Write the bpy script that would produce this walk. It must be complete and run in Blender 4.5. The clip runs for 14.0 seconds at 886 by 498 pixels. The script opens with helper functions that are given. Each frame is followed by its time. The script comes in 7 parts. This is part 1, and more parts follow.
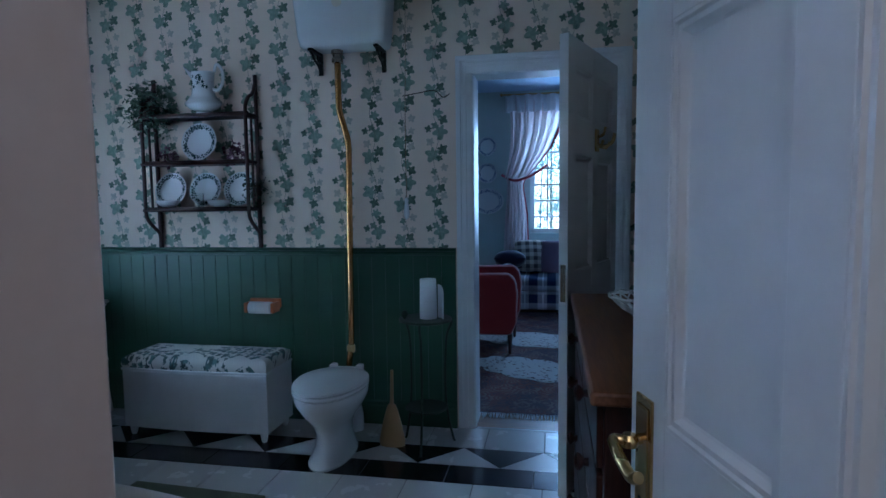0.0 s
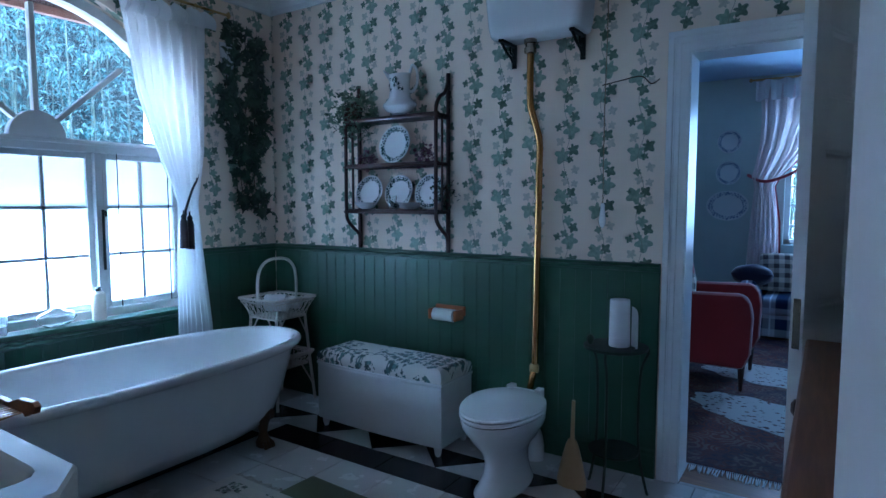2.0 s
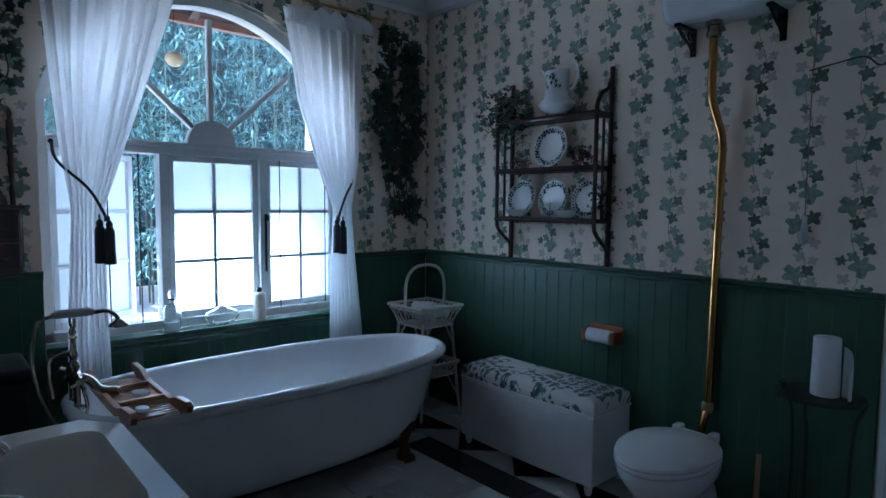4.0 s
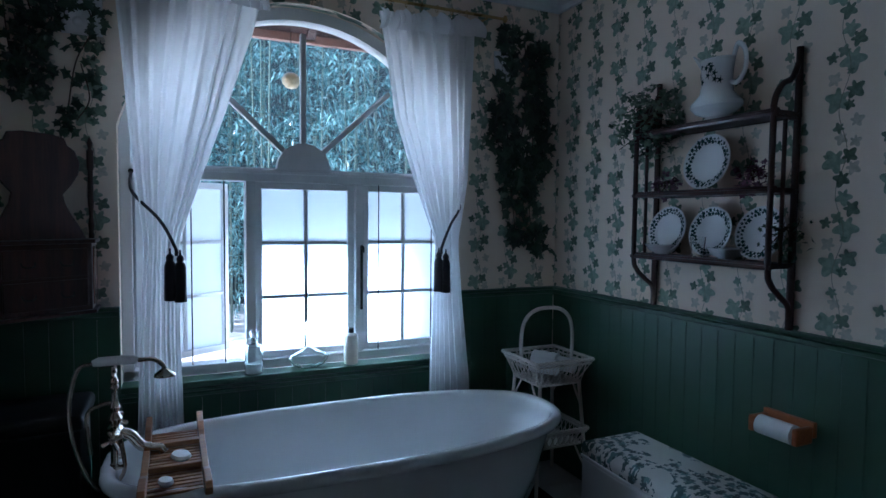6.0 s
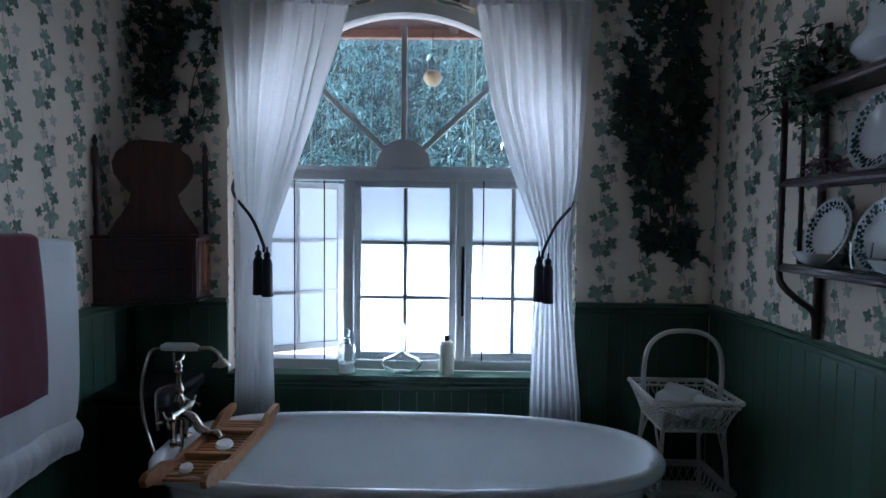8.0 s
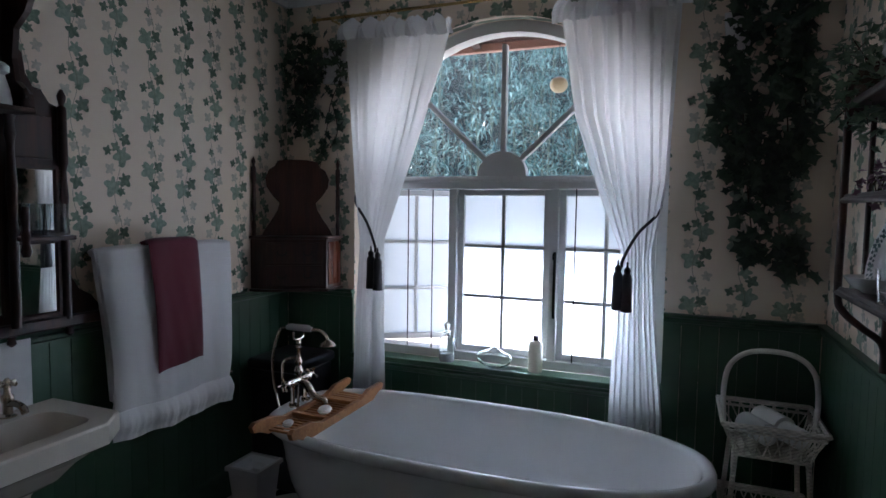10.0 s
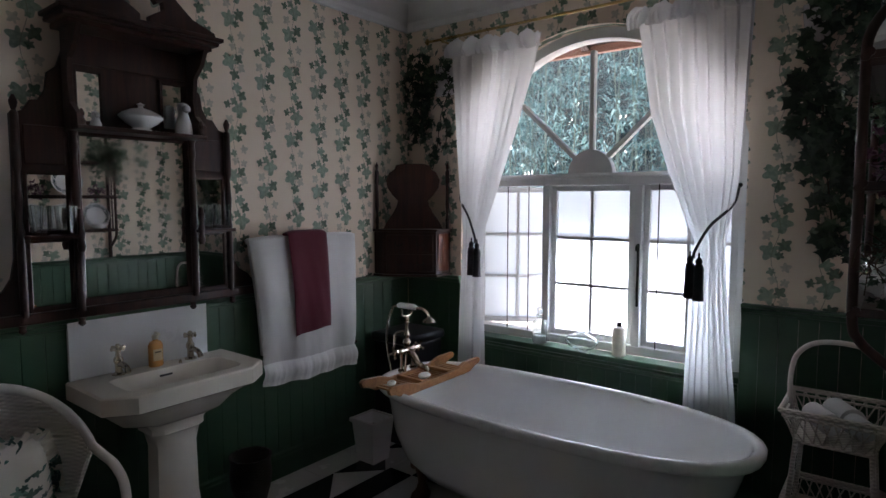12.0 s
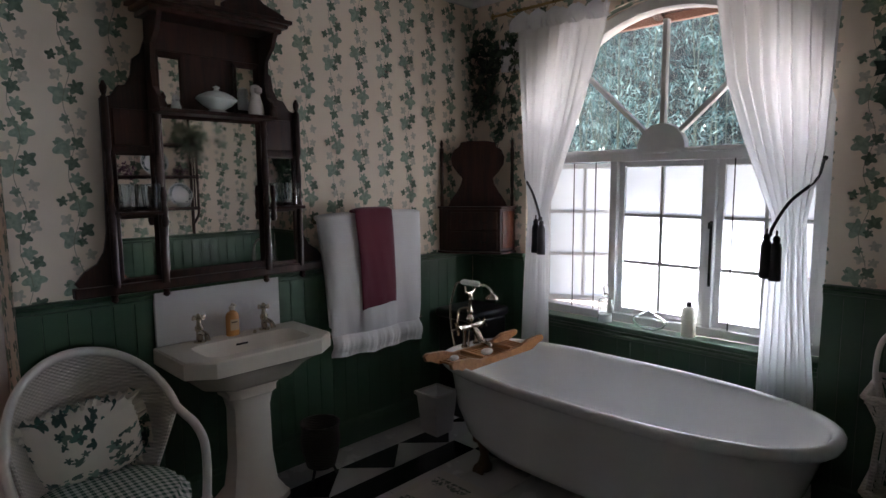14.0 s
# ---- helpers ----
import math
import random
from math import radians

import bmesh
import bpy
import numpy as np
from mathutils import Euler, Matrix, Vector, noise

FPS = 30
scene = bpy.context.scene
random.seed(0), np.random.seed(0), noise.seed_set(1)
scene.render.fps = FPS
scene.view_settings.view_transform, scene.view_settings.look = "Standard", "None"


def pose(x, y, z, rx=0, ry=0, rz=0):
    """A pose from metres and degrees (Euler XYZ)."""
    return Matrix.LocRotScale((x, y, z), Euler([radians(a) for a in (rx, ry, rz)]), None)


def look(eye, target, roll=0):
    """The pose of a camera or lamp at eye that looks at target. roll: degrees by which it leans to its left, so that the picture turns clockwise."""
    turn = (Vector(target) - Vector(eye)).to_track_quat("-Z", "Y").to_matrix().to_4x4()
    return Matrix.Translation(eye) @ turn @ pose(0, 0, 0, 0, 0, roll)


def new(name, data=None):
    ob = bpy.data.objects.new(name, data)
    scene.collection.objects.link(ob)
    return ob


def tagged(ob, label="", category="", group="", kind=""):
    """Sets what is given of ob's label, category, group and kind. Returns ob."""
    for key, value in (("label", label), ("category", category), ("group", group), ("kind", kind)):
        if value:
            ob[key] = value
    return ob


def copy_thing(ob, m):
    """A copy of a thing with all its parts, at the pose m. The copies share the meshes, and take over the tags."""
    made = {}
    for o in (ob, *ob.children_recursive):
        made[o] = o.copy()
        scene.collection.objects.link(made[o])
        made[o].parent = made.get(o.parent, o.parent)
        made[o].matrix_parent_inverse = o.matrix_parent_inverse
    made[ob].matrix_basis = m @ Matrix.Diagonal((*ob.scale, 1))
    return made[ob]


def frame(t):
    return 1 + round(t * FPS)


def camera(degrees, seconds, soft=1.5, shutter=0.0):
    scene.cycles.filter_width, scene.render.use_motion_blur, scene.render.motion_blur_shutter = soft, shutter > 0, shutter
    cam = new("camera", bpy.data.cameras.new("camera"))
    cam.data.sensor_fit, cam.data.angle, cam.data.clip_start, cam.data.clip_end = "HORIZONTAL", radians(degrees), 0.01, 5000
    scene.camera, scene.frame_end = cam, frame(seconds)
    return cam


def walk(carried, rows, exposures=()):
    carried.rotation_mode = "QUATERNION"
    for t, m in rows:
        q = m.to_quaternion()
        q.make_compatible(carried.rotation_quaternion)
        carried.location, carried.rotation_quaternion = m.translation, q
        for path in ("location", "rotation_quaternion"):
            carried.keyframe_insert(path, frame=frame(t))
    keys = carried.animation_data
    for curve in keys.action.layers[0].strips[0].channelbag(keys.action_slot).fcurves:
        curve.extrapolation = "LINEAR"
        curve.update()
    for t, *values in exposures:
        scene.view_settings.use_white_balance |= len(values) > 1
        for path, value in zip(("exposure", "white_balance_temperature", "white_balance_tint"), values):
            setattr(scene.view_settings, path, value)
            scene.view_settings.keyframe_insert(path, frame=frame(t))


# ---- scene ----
cam = camera(73.9, 14.0)
PATH = [
    (0, (0.089, -0.078, 1.404), (-0.276, 1.881, 1.239), -0.7),
    (0.5, (0.108, 0.066, 1.426), (-0.451, 1.979, 1.254), -0.7),
    (1, (0.132, 0.175, 1.437), (-0.611, 2.024, 1.262), -0.5),
    (1.5, (0.164, 0.277, 1.430), (-0.755, 2.046, 1.268), -0.3),
    (2, (0.209, 0.355, 1.426), (-0.880, 2.024, 1.267), -0.0),
    (2.5, (0.219, 0.401, 1.431), (-0.991, 1.985, 1.272), 0.1),
    (3, (0.217, 0.417, 1.427), (-1.089, 1.923, 1.276), 0.3),
    (3.5, (0.168, 0.461, 1.426), (-1.236, 1.878, 1.276), 0.4),
    (4, (0.076, 0.577, 1.459), (-1.414, 1.901, 1.303), 0.5),
    (6.5, (-0.277, 1.463, 1.543), (-2.172, 2.095, 1.444), 0.6),
    (7, (-0.285, 1.700, 1.535), (-2.242, 2.099, 1.438), 0.6),
    (7.5, (-0.307, 1.907, 1.514), (-2.296, 2.094, 1.419), 0.5),
    (8, (-0.393, 2.142, 1.522), (-2.390, 2.107, 1.419), 0.6),
    (10.5, (-0.234, 2.938, 1.619), (-2.032, 2.073, 1.475), 0.6),
    (11, (-0.199, 3.090, 1.614), (-1.936, 2.110, 1.469), 0.3),
    (11.5, (-0.148, 3.258, 1.627), (-1.802, 2.144, 1.468), 0.3),
    (12, (-0.107, 3.356, 1.622), (-1.681, 2.134, 1.459), 0.0),
    (12.5, (-0.103, 3.400, 1.618), (-1.613, 2.102, 1.435), -0.1),
    (13, (-0.113, 3.415, 1.620), (-1.578, 2.070, 1.411), -0.3),
    (13.5, (-0.114, 3.410, 1.617), (-1.548, 2.034, 1.397), -0.3),
    (14, (-0.117, 3.394, 1.610), (-1.531, 1.999, 1.378), -0.4),
]
EXPO = [(0.0, 2.27, 4650, 12), (1.0, 2.82, 4500, 12), (2.5, 2.42, 4500, 12), (3.4, 2.03, 4800, 13), (4.2, 1.8, 4950, 13), (6.4, 1.62, 5050, 14), (8.2, 1.6, 5500, 18), (10.4, 1.74, 6350, 24), (12.5, 1.96, 6950, 27), (14.0, 1.96, 7200, 28)]
walk(cam, [(t, look(eye, target, roll)) for t, eye, target, roll in PATH], EXPO)

# ---- light ----
SUN_UP = 57.0
world = bpy.data.worlds.new("sky")
scene.world = world
world.use_nodes = True
sky = world.node_tree.nodes.new("ShaderNodeTexSky")
sky.sky_type, sky.sun_disc = "NISHITA", False
sky.sun_elevation, sky.sun_rotation = radians(SUN_UP), radians(160)
bg = world.node_tree.nodes["Background"]
world.node_tree.links.new(sky.outputs[0], bg.inputs[0])
bg.inputs[1].default_value = 0.15
sun = new("sun", bpy.data.lights.new("sun", "SUN"))
sun.data.energy, sun.data.angle, sun.data.color = 5.0, radians(0.5), (1.0, 0.95, 0.87)
sun.matrix_world = look((3.4, -9.4, 10 * math.tan(radians(SUN_UP))), (0, 0, 0))


def area(name, at, target, sx, sy, watts, colour):
    """A rectangular lamp: in an opening for the sky's light, or the added landing fill."""
    lamp = new(name, bpy.data.lights.new(name, "AREA"))
    lamp.data.shape, lamp.data.size, lamp.data.size_y, lamp.data.energy, lamp.data.color = "RECTANGLE", sx, sy, watts, colour
    lamp.matrix_world = look(at, target)
    return lamp


area("window_skylight", (-3.565, 2.02, 1.05), (0, 2.1, 1.1), 0.90, 0.48, 6.6, (0.80, 0.90, 1.0))
area("fanlight_skylight", (-3.54, 1.20, 2.13), (0, 1.6, 1.75), 0.12, 0.32, 0.36, (0.84, 0.92, 1.0))
area("fanlight_skylight", (-3.54, 2.59, 1.99), (0, 2.2, 1.75), 0.085, 0.36, 0.32, (0.84, 0.92, 1.0))
area("lounge_window_skylight", (0.47, 8.5, 1.75), (0.1, 5.0, 0.8), 0.38, 1.5, 7.4, (0.56, 0.78, 1.0))
# Unseen fill under the landing ceiling, added to brighten the entrance door and jamb.
area("landing_light", (0.15, -0.55, 2.57), (0.15, -0.5, 0.0), 0.4, 0.4, 1.6, (1.0, 0.87, 0.74))

# ---- materials ----


class Nodes:
    """A node material and short ways to write its arithmetic."""

    def __init__(self, name):
        self.m = bpy.data.materials.new(name)
        self.m.use_nodes = True
        self.t = self.m.node_tree
        self.b = self.t.nodes["Principled BSDF"]

    def add(self, kind, **props):
        n = self.t.nodes.new("ShaderNode" + kind)
        for key, value in props.items():
            setattr(n, key, value)
        return n

    def put(self, socket, value):
        if isinstance(value, bpy.types.NodeSocket):
            self.t.links.new(value, socket)
        elif isinstance(value, (tuple, list)) and len(value) == 3 and socket.type == "RGBA":
            socket.default_value = (*value, 1)
        else:
            socket.default_value = value

    def mth(self, op, a, b=0.0, c=0.0):
        n = self.add("Math", operation=op)
        for s, v in zip(n.inputs, (a, b, c)):
            self.put(s, v)
        return n.outputs[0]

    def mix(self, f, a, b):
        n = self.add("Mix", data_type="RGBA")
        for s, v in ((n.inputs[0], f), (n.inputs[6], a), (n.inputs[7], b)):
            self.put(s, v)
        return n.outputs[2]

    def noise(self, scale, detail=4.0, vec=None, rough=0.55):
        n = self.add("TexNoise")
        n.inputs["Scale"].default_value, n.inputs["Detail"].default_value, n.inputs["Roughness"].default_value = scale, detail, rough
        self.t.links.new(vec or self.place(), n.inputs["Vector"])
        return n.outputs[0]

    def place(self):
        return self.add("NewGeometry").outputs["Position"]

    def local(self):
        return self.add("TexCoord").outputs["Object"]

    def stretch(self, vec, x, y, z):
        n = self.add("Mapping")
        self.t.links.new(vec, n.inputs[0])
        n.inputs["Scale"].default_value = (x, y, z)
        return n.outputs[0]

    def step(self, v, lo, hi):
        n = self.add("MapRange", interpolation_type="SMOOTHSTEP")
        for s, x in zip(n.inputs, (v, lo, hi, 0.0, 1.0)):
            self.put(s, x)
        return n.outputs[0]

    def bump(self, height, strength=0.3, distance=0.002):
        n = self.add("Bump")
        n.inputs["Strength"].default_value, n.inputs["Distance"].default_value = strength, distance
        self.put(n.inputs["Height"], height)
        self.t.links.new(n.outputs[0], self.b.inputs["Normal"])
        return self

    def done(self, colour=None, rough=None, metal=None, **more):
        for key, v in (("Base Color", colour), ("Roughness", rough), ("Metallic", metal)):
            if v is not None:
                self.put(self.b.inputs[key], v)
        for key, v in more.items():
            self.put(self.b.inputs[key.replace("_", " ")], v)
        return self.m


def plain(name, colour, rough=0.5, metal=0.0, vary=0.12, scale=6.0, grain=60.0, bump=0.15, depth=0.001, **more):
    """Paint, plaster or metal with a soft mottle and a fine grain."""
    k = Nodes(name)
    a, g = k.noise(scale, 3), k.noise(grain, 5)
    dark = tuple(c * (1 - vary) for c in colour)
    light = tuple(min(1.0, c * (1 + vary * 0.6)) for c in colour)
    k.bump(g, bump, depth)
    r = k.mth("MULTIPLY_ADD", a, 0.2, rough - 0.1)
    return k.done(k.mix(k.mth("MULTIPLY_ADD", g, 0.3, k.mth("MULTIPLY", a, 0.7)), dark, light), r, metal, **more)


def wood(name, dark, light, rough=0.4, along="z", scale=1.0, coat=0.0):
    k = Nodes(name)
    s = [26 * scale] * 3
    s["xyz".index(along)] = 2.2 * scale
    v = k.stretch(k.place(), *s)
    a, b = k.noise(1.0, 6, v), k.noise(4.0, 4, v)
    f = k.step(k.mth("MULTIPLY_ADD", b, 0.35, k.mth("MULTIPLY", a, 0.75)), 0.3, 0.8)
    k.bump(b, 0.2, 0.001)
    return k.done(k.mix(f, dark, light), k.mth("MULTIPLY_ADD", a, 0.25, rough - 0.12), 0.0, Coat_Weight=coat)


GREEN = (0.042, 0.105, 0.058)
m_white_paint = plain("white gloss paint", (0.80, 0.80, 0.79), 0.35)
m_ceiling = plain("ceiling paint", (0.78, 0.78, 0.76), 0.9)
m_green = plain("green satin paint", GREEN, 0.42, vary=0.2)
m_tile_white = plain("white glazed floor tile", (0.62, 0.61, 0.58), 0.25, vary=0.1)
m_tile_black = plain("black glazed floor tile", (0.012, 0.012, 0.014), 0.22, vary=0.3)
m_grout = plain("floor grout", (0.25, 0.24, 0.22), 0.9)
m_enamel = plain("white enamel", (0.8, 0.8, 0.79), 0.14, vary=0.04, bump=0.02, Coat_Weight=0.5)
m_china = plain("white china", (0.8, 0.8, 0.78), 0.12, vary=0.03, bump=0.02)
m_basin = plain("ivory glazed china", (0.78, 0.72, 0.63), 0.13, vary=0.04, bump=0.02)
m_dark_wood = wood("dark stained wood", (0.020, 0.006, 0.004), (0.064, 0.020, 0.012), 0.38, coat=0.12)
m_copper = plain("brown copper pipe", (0.55, 0.29, 0.09), 0.22, 1.0)


def leaves(k, u, v, su, sv, size, jit, seed, offset=0.0, sparse=0.0):
    """A layer of printed ivy leaves in a grid of su by sv, each one shifted and turned by chance: (mask, chance)."""
    fl = lambda x: k.mth("FLOOR", x)
    a = k.mth("DIVIDE", u, su)
    ca = fl(a)
    b = k.mth("ADD", k.mth("DIVIDE", v, sv), k.mth("MULTIPLY_ADD", ca, 0.37, offset))
    cb = fl(b)
    w = k.add("TexWhiteNoise", noise_dimensions="3D")
    c = k.add("CombineXYZ")
    for s, x in zip(c.inputs, (ca, cb, seed)):
        k.put(s, x)
    k.t.links.new(c.outputs[0], w.inputs[0])
    sep = k.add("SeparateColor")
    k.t.links.new(w.outputs[1], sep.inputs[0])
    r1, r2, r3 = sep.outputs
    px = k.mth("SUBTRACT", k.mth("MULTIPLY", k.mth("SUBTRACT", k.mth("SUBTRACT", a, ca), 0.5), su), k.mth("MULTIPLY_ADD", r1, 2 * jit[0], -jit[0]))
    py = k.mth("SUBTRACT", k.mth("MULTIPLY", k.mth("SUBTRACT", k.mth("SUBTRACT", b, cb), 0.5), sv), k.mth("MULTIPLY_ADD", r2, 2 * jit[1], -jit[1]))
    r = k.mth("SQRT", k.mth("ADD", k.mth("MULTIPLY", px, px), k.mth("MULTIPLY", py, py)))
    th = k.mth("ADD", k.mth("ARCTAN2", py, px), k.mth("MULTIPLY_ADD", r3, 3.4, -0.1))
    lobes = k.mth("MULTIPLY_ADD", k.mth("COSINE", k.mth("MULTIPLY", th, 5.0)), 0.20, k.mth("MULTIPLY_ADD", k.mth("COSINE", th), 0.16, 0.60))
    edge = k.mth("MULTIPLY", lobes, size)
    kept = k.mth("GREATER_THAN", r2, sparse)
    return k.mth("MULTIPLY", kept, k.step(k.mth("SUBTRACT", edge, r), -0.001, 0.002)), r3


def ivy_paper():
    """Paper with climbing ivy in columns: one repeat drawn leaf by leaf, every other column half a repeat higher."""
    k = Nodes("ivy wallpaper")
    g = k.add("NewGeometry")
    p, nrm = k.add("SeparateXYZ"), k.add("SeparateXYZ")
    k.t.links.new(g.outputs["Position"], p.inputs[0])
    k.t.links.new(g.outputs["Normal"], nrm.inputs[0])
    PITCH, REPEAT, LEVEL = 0.198, 0.597, 1.83
    side = k.mth("GREATER_THAN", k.mth("ABSOLUTE", nrm.outputs[0]), 0.6)
    south = k.mth("GREATER_THAN", nrm.outputs[1], 0.5)
    u_north = k.mth("ADD", p.outputs[0], 1.39)
    u_south = k.mth("MULTIPLY", k.mth("ADD", p.outputs[0], 2.135), -1.042)
    u_west = k.mth("ADD", p.outputs[1], -2.688)
    u = k.mth("ADD", u_north, k.mth("MULTIPLY", south, k.mth("SUBTRACT", u_south, u_north)))
    u = k.mth("ADD", u, k.mth("MULTIPLY", side, k.mth("SUBTRACT", u_west, u)))
    col_no = k.mth("FLOOR", k.mth("MULTIPLY_ADD", u, 1 / PITCH, 0.5))
    lu = k.mth("SUBTRACT", u, k.mth("MULTIPLY", col_no, PITCH))
    odd = k.mth("FRACT", k.mth("MULTIPLY", col_no, 0.5))
    lv = k.mth("SUBTRACT", k.mth("SUBTRACT", p.outputs[2], LEVEL), k.mth("MULTIPLY", odd, REPEAT))
    grain, stain, wash = k.noise(240, 3), k.noise(1.3, 3), k.noise(55, 3)
    col = k.mix(stain, (0.80, 0.66, 0.53), (0.87, 0.75, 0.62))
    wash = k.step(wash, 0.32, 0.68)
    inks = [k.mix(wash, c0, c1) for c0, c1 in (
        ((0.045, 0.10, 0.065), (0.12, 0.19, 0.13)), ((0.12, 0.19, 0.13), (0.22, 0.29, 0.21)),
        ((0.17, 0.26, 0.19), (0.29, 0.37, 0.275)), ((0.43, 0.42, 0.33), (0.58, 0.52, 0.42)))]

    def stem(colour, swing, phase, wide):
        path = k.mth("MULTIPLY", k.mth("SINE", k.mth("MULTIPLY_ADD", lv, 4 * math.pi / REPEAT, phase)), swing)
        line = k.step(k.mth("ABSOLUTE", k.mth("SUBTRACT", lu, path)), wide, wide * 0.4)
        return k.mix(k.mth("MULTIPLY", line, 0.75), col, colour)
    # across, up, reach in millimetres, heading of the tip in degrees, ink
    for cx, cz, reach, head, ink in (
            (50, -232, 25, 20, 3), (-4, -287, 24, 250, 3), (50, 296, 22, 300, 3), (43, 202, 27, 330, 3), (-38, -80, 27, 140, 3),
            (-22, 229, 45, 205, 2), (27, -9, 46, 275, 2), (-22, -145, 47, 240, 2), (13, 100, 31, 280, 2),
            (-4, 18, 28, 150, 1), (-13, -252, 25, 195, 1), (19, -52, 17, 300, 1),
            (-62, 245, 14, 170, 1), (27, 240, 35, 50, 0), (5, 166, 37, 250, 0), (43, 57, 36, 330, 0), (-51, 0, 27, 160, 0), (38, -118, 41, 315, 0), (23, -169, 25, 250, 0)):
        if ink == 1 and reach == 28:
            col = stem((0.20, 0.19, 0.13), 0.017, 2.4, 0.0022)
        dx = k.mth("SUBTRACT", lu, cx * 0.86 / 1000)
        dz = k.mth("WRAP", k.mth("SUBTRACT", lv, cz / 1000), REPEAT / 2, -REPEAT / 2)
        r = k.mth("SQRT", k.mth("MULTIPLY_ADD", dx, dx, k.mth("MULTIPLY", dz, dz)))
        th = k.mth("SUBTRACT", k.mth("ARCTAN2", dz, dx), radians(head))
        size = reach * (1.02 if ink < 2 else 1.22) / 1000
        lobes = k.mth("MULTIPLY_ADD", k.mth("COSINE", k.mth("MULTIPLY", th, 5.0)), 0.18 * size, k.mth("MULTIPLY_ADD", k.mth("COSINE", th), 0.20 * size, 0.66 * size))
        col = k.mix(k.mth("MULTIPLY", k.step(k.mth("SUBTRACT", lobes, r), -0.001, 0.0015), 0.92), col, inks[ink])
    k.bump(grain, 0.12, 0.0006)
    return k.done(col, k.mth("MULTIPLY_ADD", stain, 0.15, 0.68))


def print_cloth(name, ground, c0, c1, size=0.035, axes=(0, 1), cell=0.085):
    """Cotton printed with scattered ivy leaves."""
    k = Nodes(name)
    p = k.add("SeparateXYZ")
    k.t.links.new(k.local(), p.inputs[0])
    u, v = k.mth("ADD", p.outputs[axes[0]], 3.0), k.mth("ADD", p.outputs[axes[1]], 3.0)
    if axes == (0, 1):
        v = k.mth("MULTIPLY_ADD", p.outputs[2], -0.8, v)
    n = k.noise(9, 3, k.local())
    col = k.mix(n, tuple(c * 0.88 for c in ground), ground)
    for sc, seed, off, cc0, cc1 in ((1.15, 2.2, 0.1, tuple(c * 2.2 for c in c0), tuple(c * 2.0 for c in c1)), (1.0, 4.4, 0.5, c0, c1), (0.62, 8.8, 0.8, c0, c1)):
        m, r = leaves(k, u, v, cell * sc, cell * sc, size * sc, (cell * sc * 0.5 - size * sc * 0.8, cell * sc * 0.5 - size * sc * 0.8), seed, off)
        keep = k.mth("MULTIPLY", m, k.mth("GREATER_THAN", k.noise(5.0, 1, k.local()), 0.46))
        col = k.mix(keep, col, k.mix(r, cc0, cc1))
    w = k.noise(500, 2, k.local())
    k.bump(w, 0.15, 0.0008)
    return k.done(col, 0.85, 0.0, Sheen_Weight=0.2)


def check_cloth(name, base, dark, axes=(0, 1), pitch=0.03, line=None):
    k = Nodes(name)
    p = k.add("SeparateXYZ")
    k.t.links.new(k.local(), p.inputs[0])
    tot = None
    for ax in axes:
        f = k.mth("FRACT", k.mth("DIVIDE", k.mth("ADD", p.outputs[ax], 3.0), pitch))
        s = k.mth("MULTIPLY", k.step(k.mth("ABSOLUTE", k.mth("SUBTRACT", f, 0.5)), 0.27, 0.22), 0.5)
        tot = s if tot is None else k.mth("ADD", tot, s)
    col = k.mix(tot, base, dark)
    if line:
        f = k.mth("FRACT", k.mth("DIVIDE", k.mth("ADD", p.outputs[axes[0]], 3.0), pitch))
        col = k.mix(k.step(k.mth("ABSOLUTE", k.mth("SUBTRACT", f, 0.04)), 0.05, 0.02), col, line)
    k.bump(k.noise(400, 2, k.local()), 0.2, 0.001)
    return k.done(col, 0.9)


def wicker(name, colour):
    """Painted cane woven over and under."""
    k = Nodes(name)
    p = k.add("SeparateXYZ")
    k.t.links.new(k.local(), p.inputs[0])
    a = k.mth("SINE", k.mth("MULTIPLY", k.mth("ADD", p.outputs[0], p.outputs[1]), 190.0))
    b = k.mth("SINE", k.mth("MULTIPLY", p.outputs[2], 420.0))
    h = k.mth("MULTIPLY", a, b)
    k.bump(h, 0.6, 0.003)
    return k.done(k.mix(k.mth("MULTIPLY_ADD", h, 0.5, 0.5), tuple(c * 0.78 for c in colour), colour), 0.5)


def cloth(name, colour, rough=0.95, pile=0.5, scale=300.0, **more):
    k = Nodes(name)
    a, g = k.noise(5, 3, k.local()), k.noise(scale, 3, k.local())
    k.bump(g, pile, 0.003)
    return k.done(k.mix(k.mth("MULTIPLY_ADD", g, 0.5, k.mth("MULTIPLY", a, 0.5)), tuple(c * 0.75 for c in colour), colour), rough, 0.0, Sheen_Weight=0.4, **more)


def glass(name, colour=(0.95, 0.98, 0.97), rough=0.02, ior=1.45):
    k = Nodes(name)
    return k.done(colour, rough, 0.0, Transmission_Weight=1.0, IOR=ior)


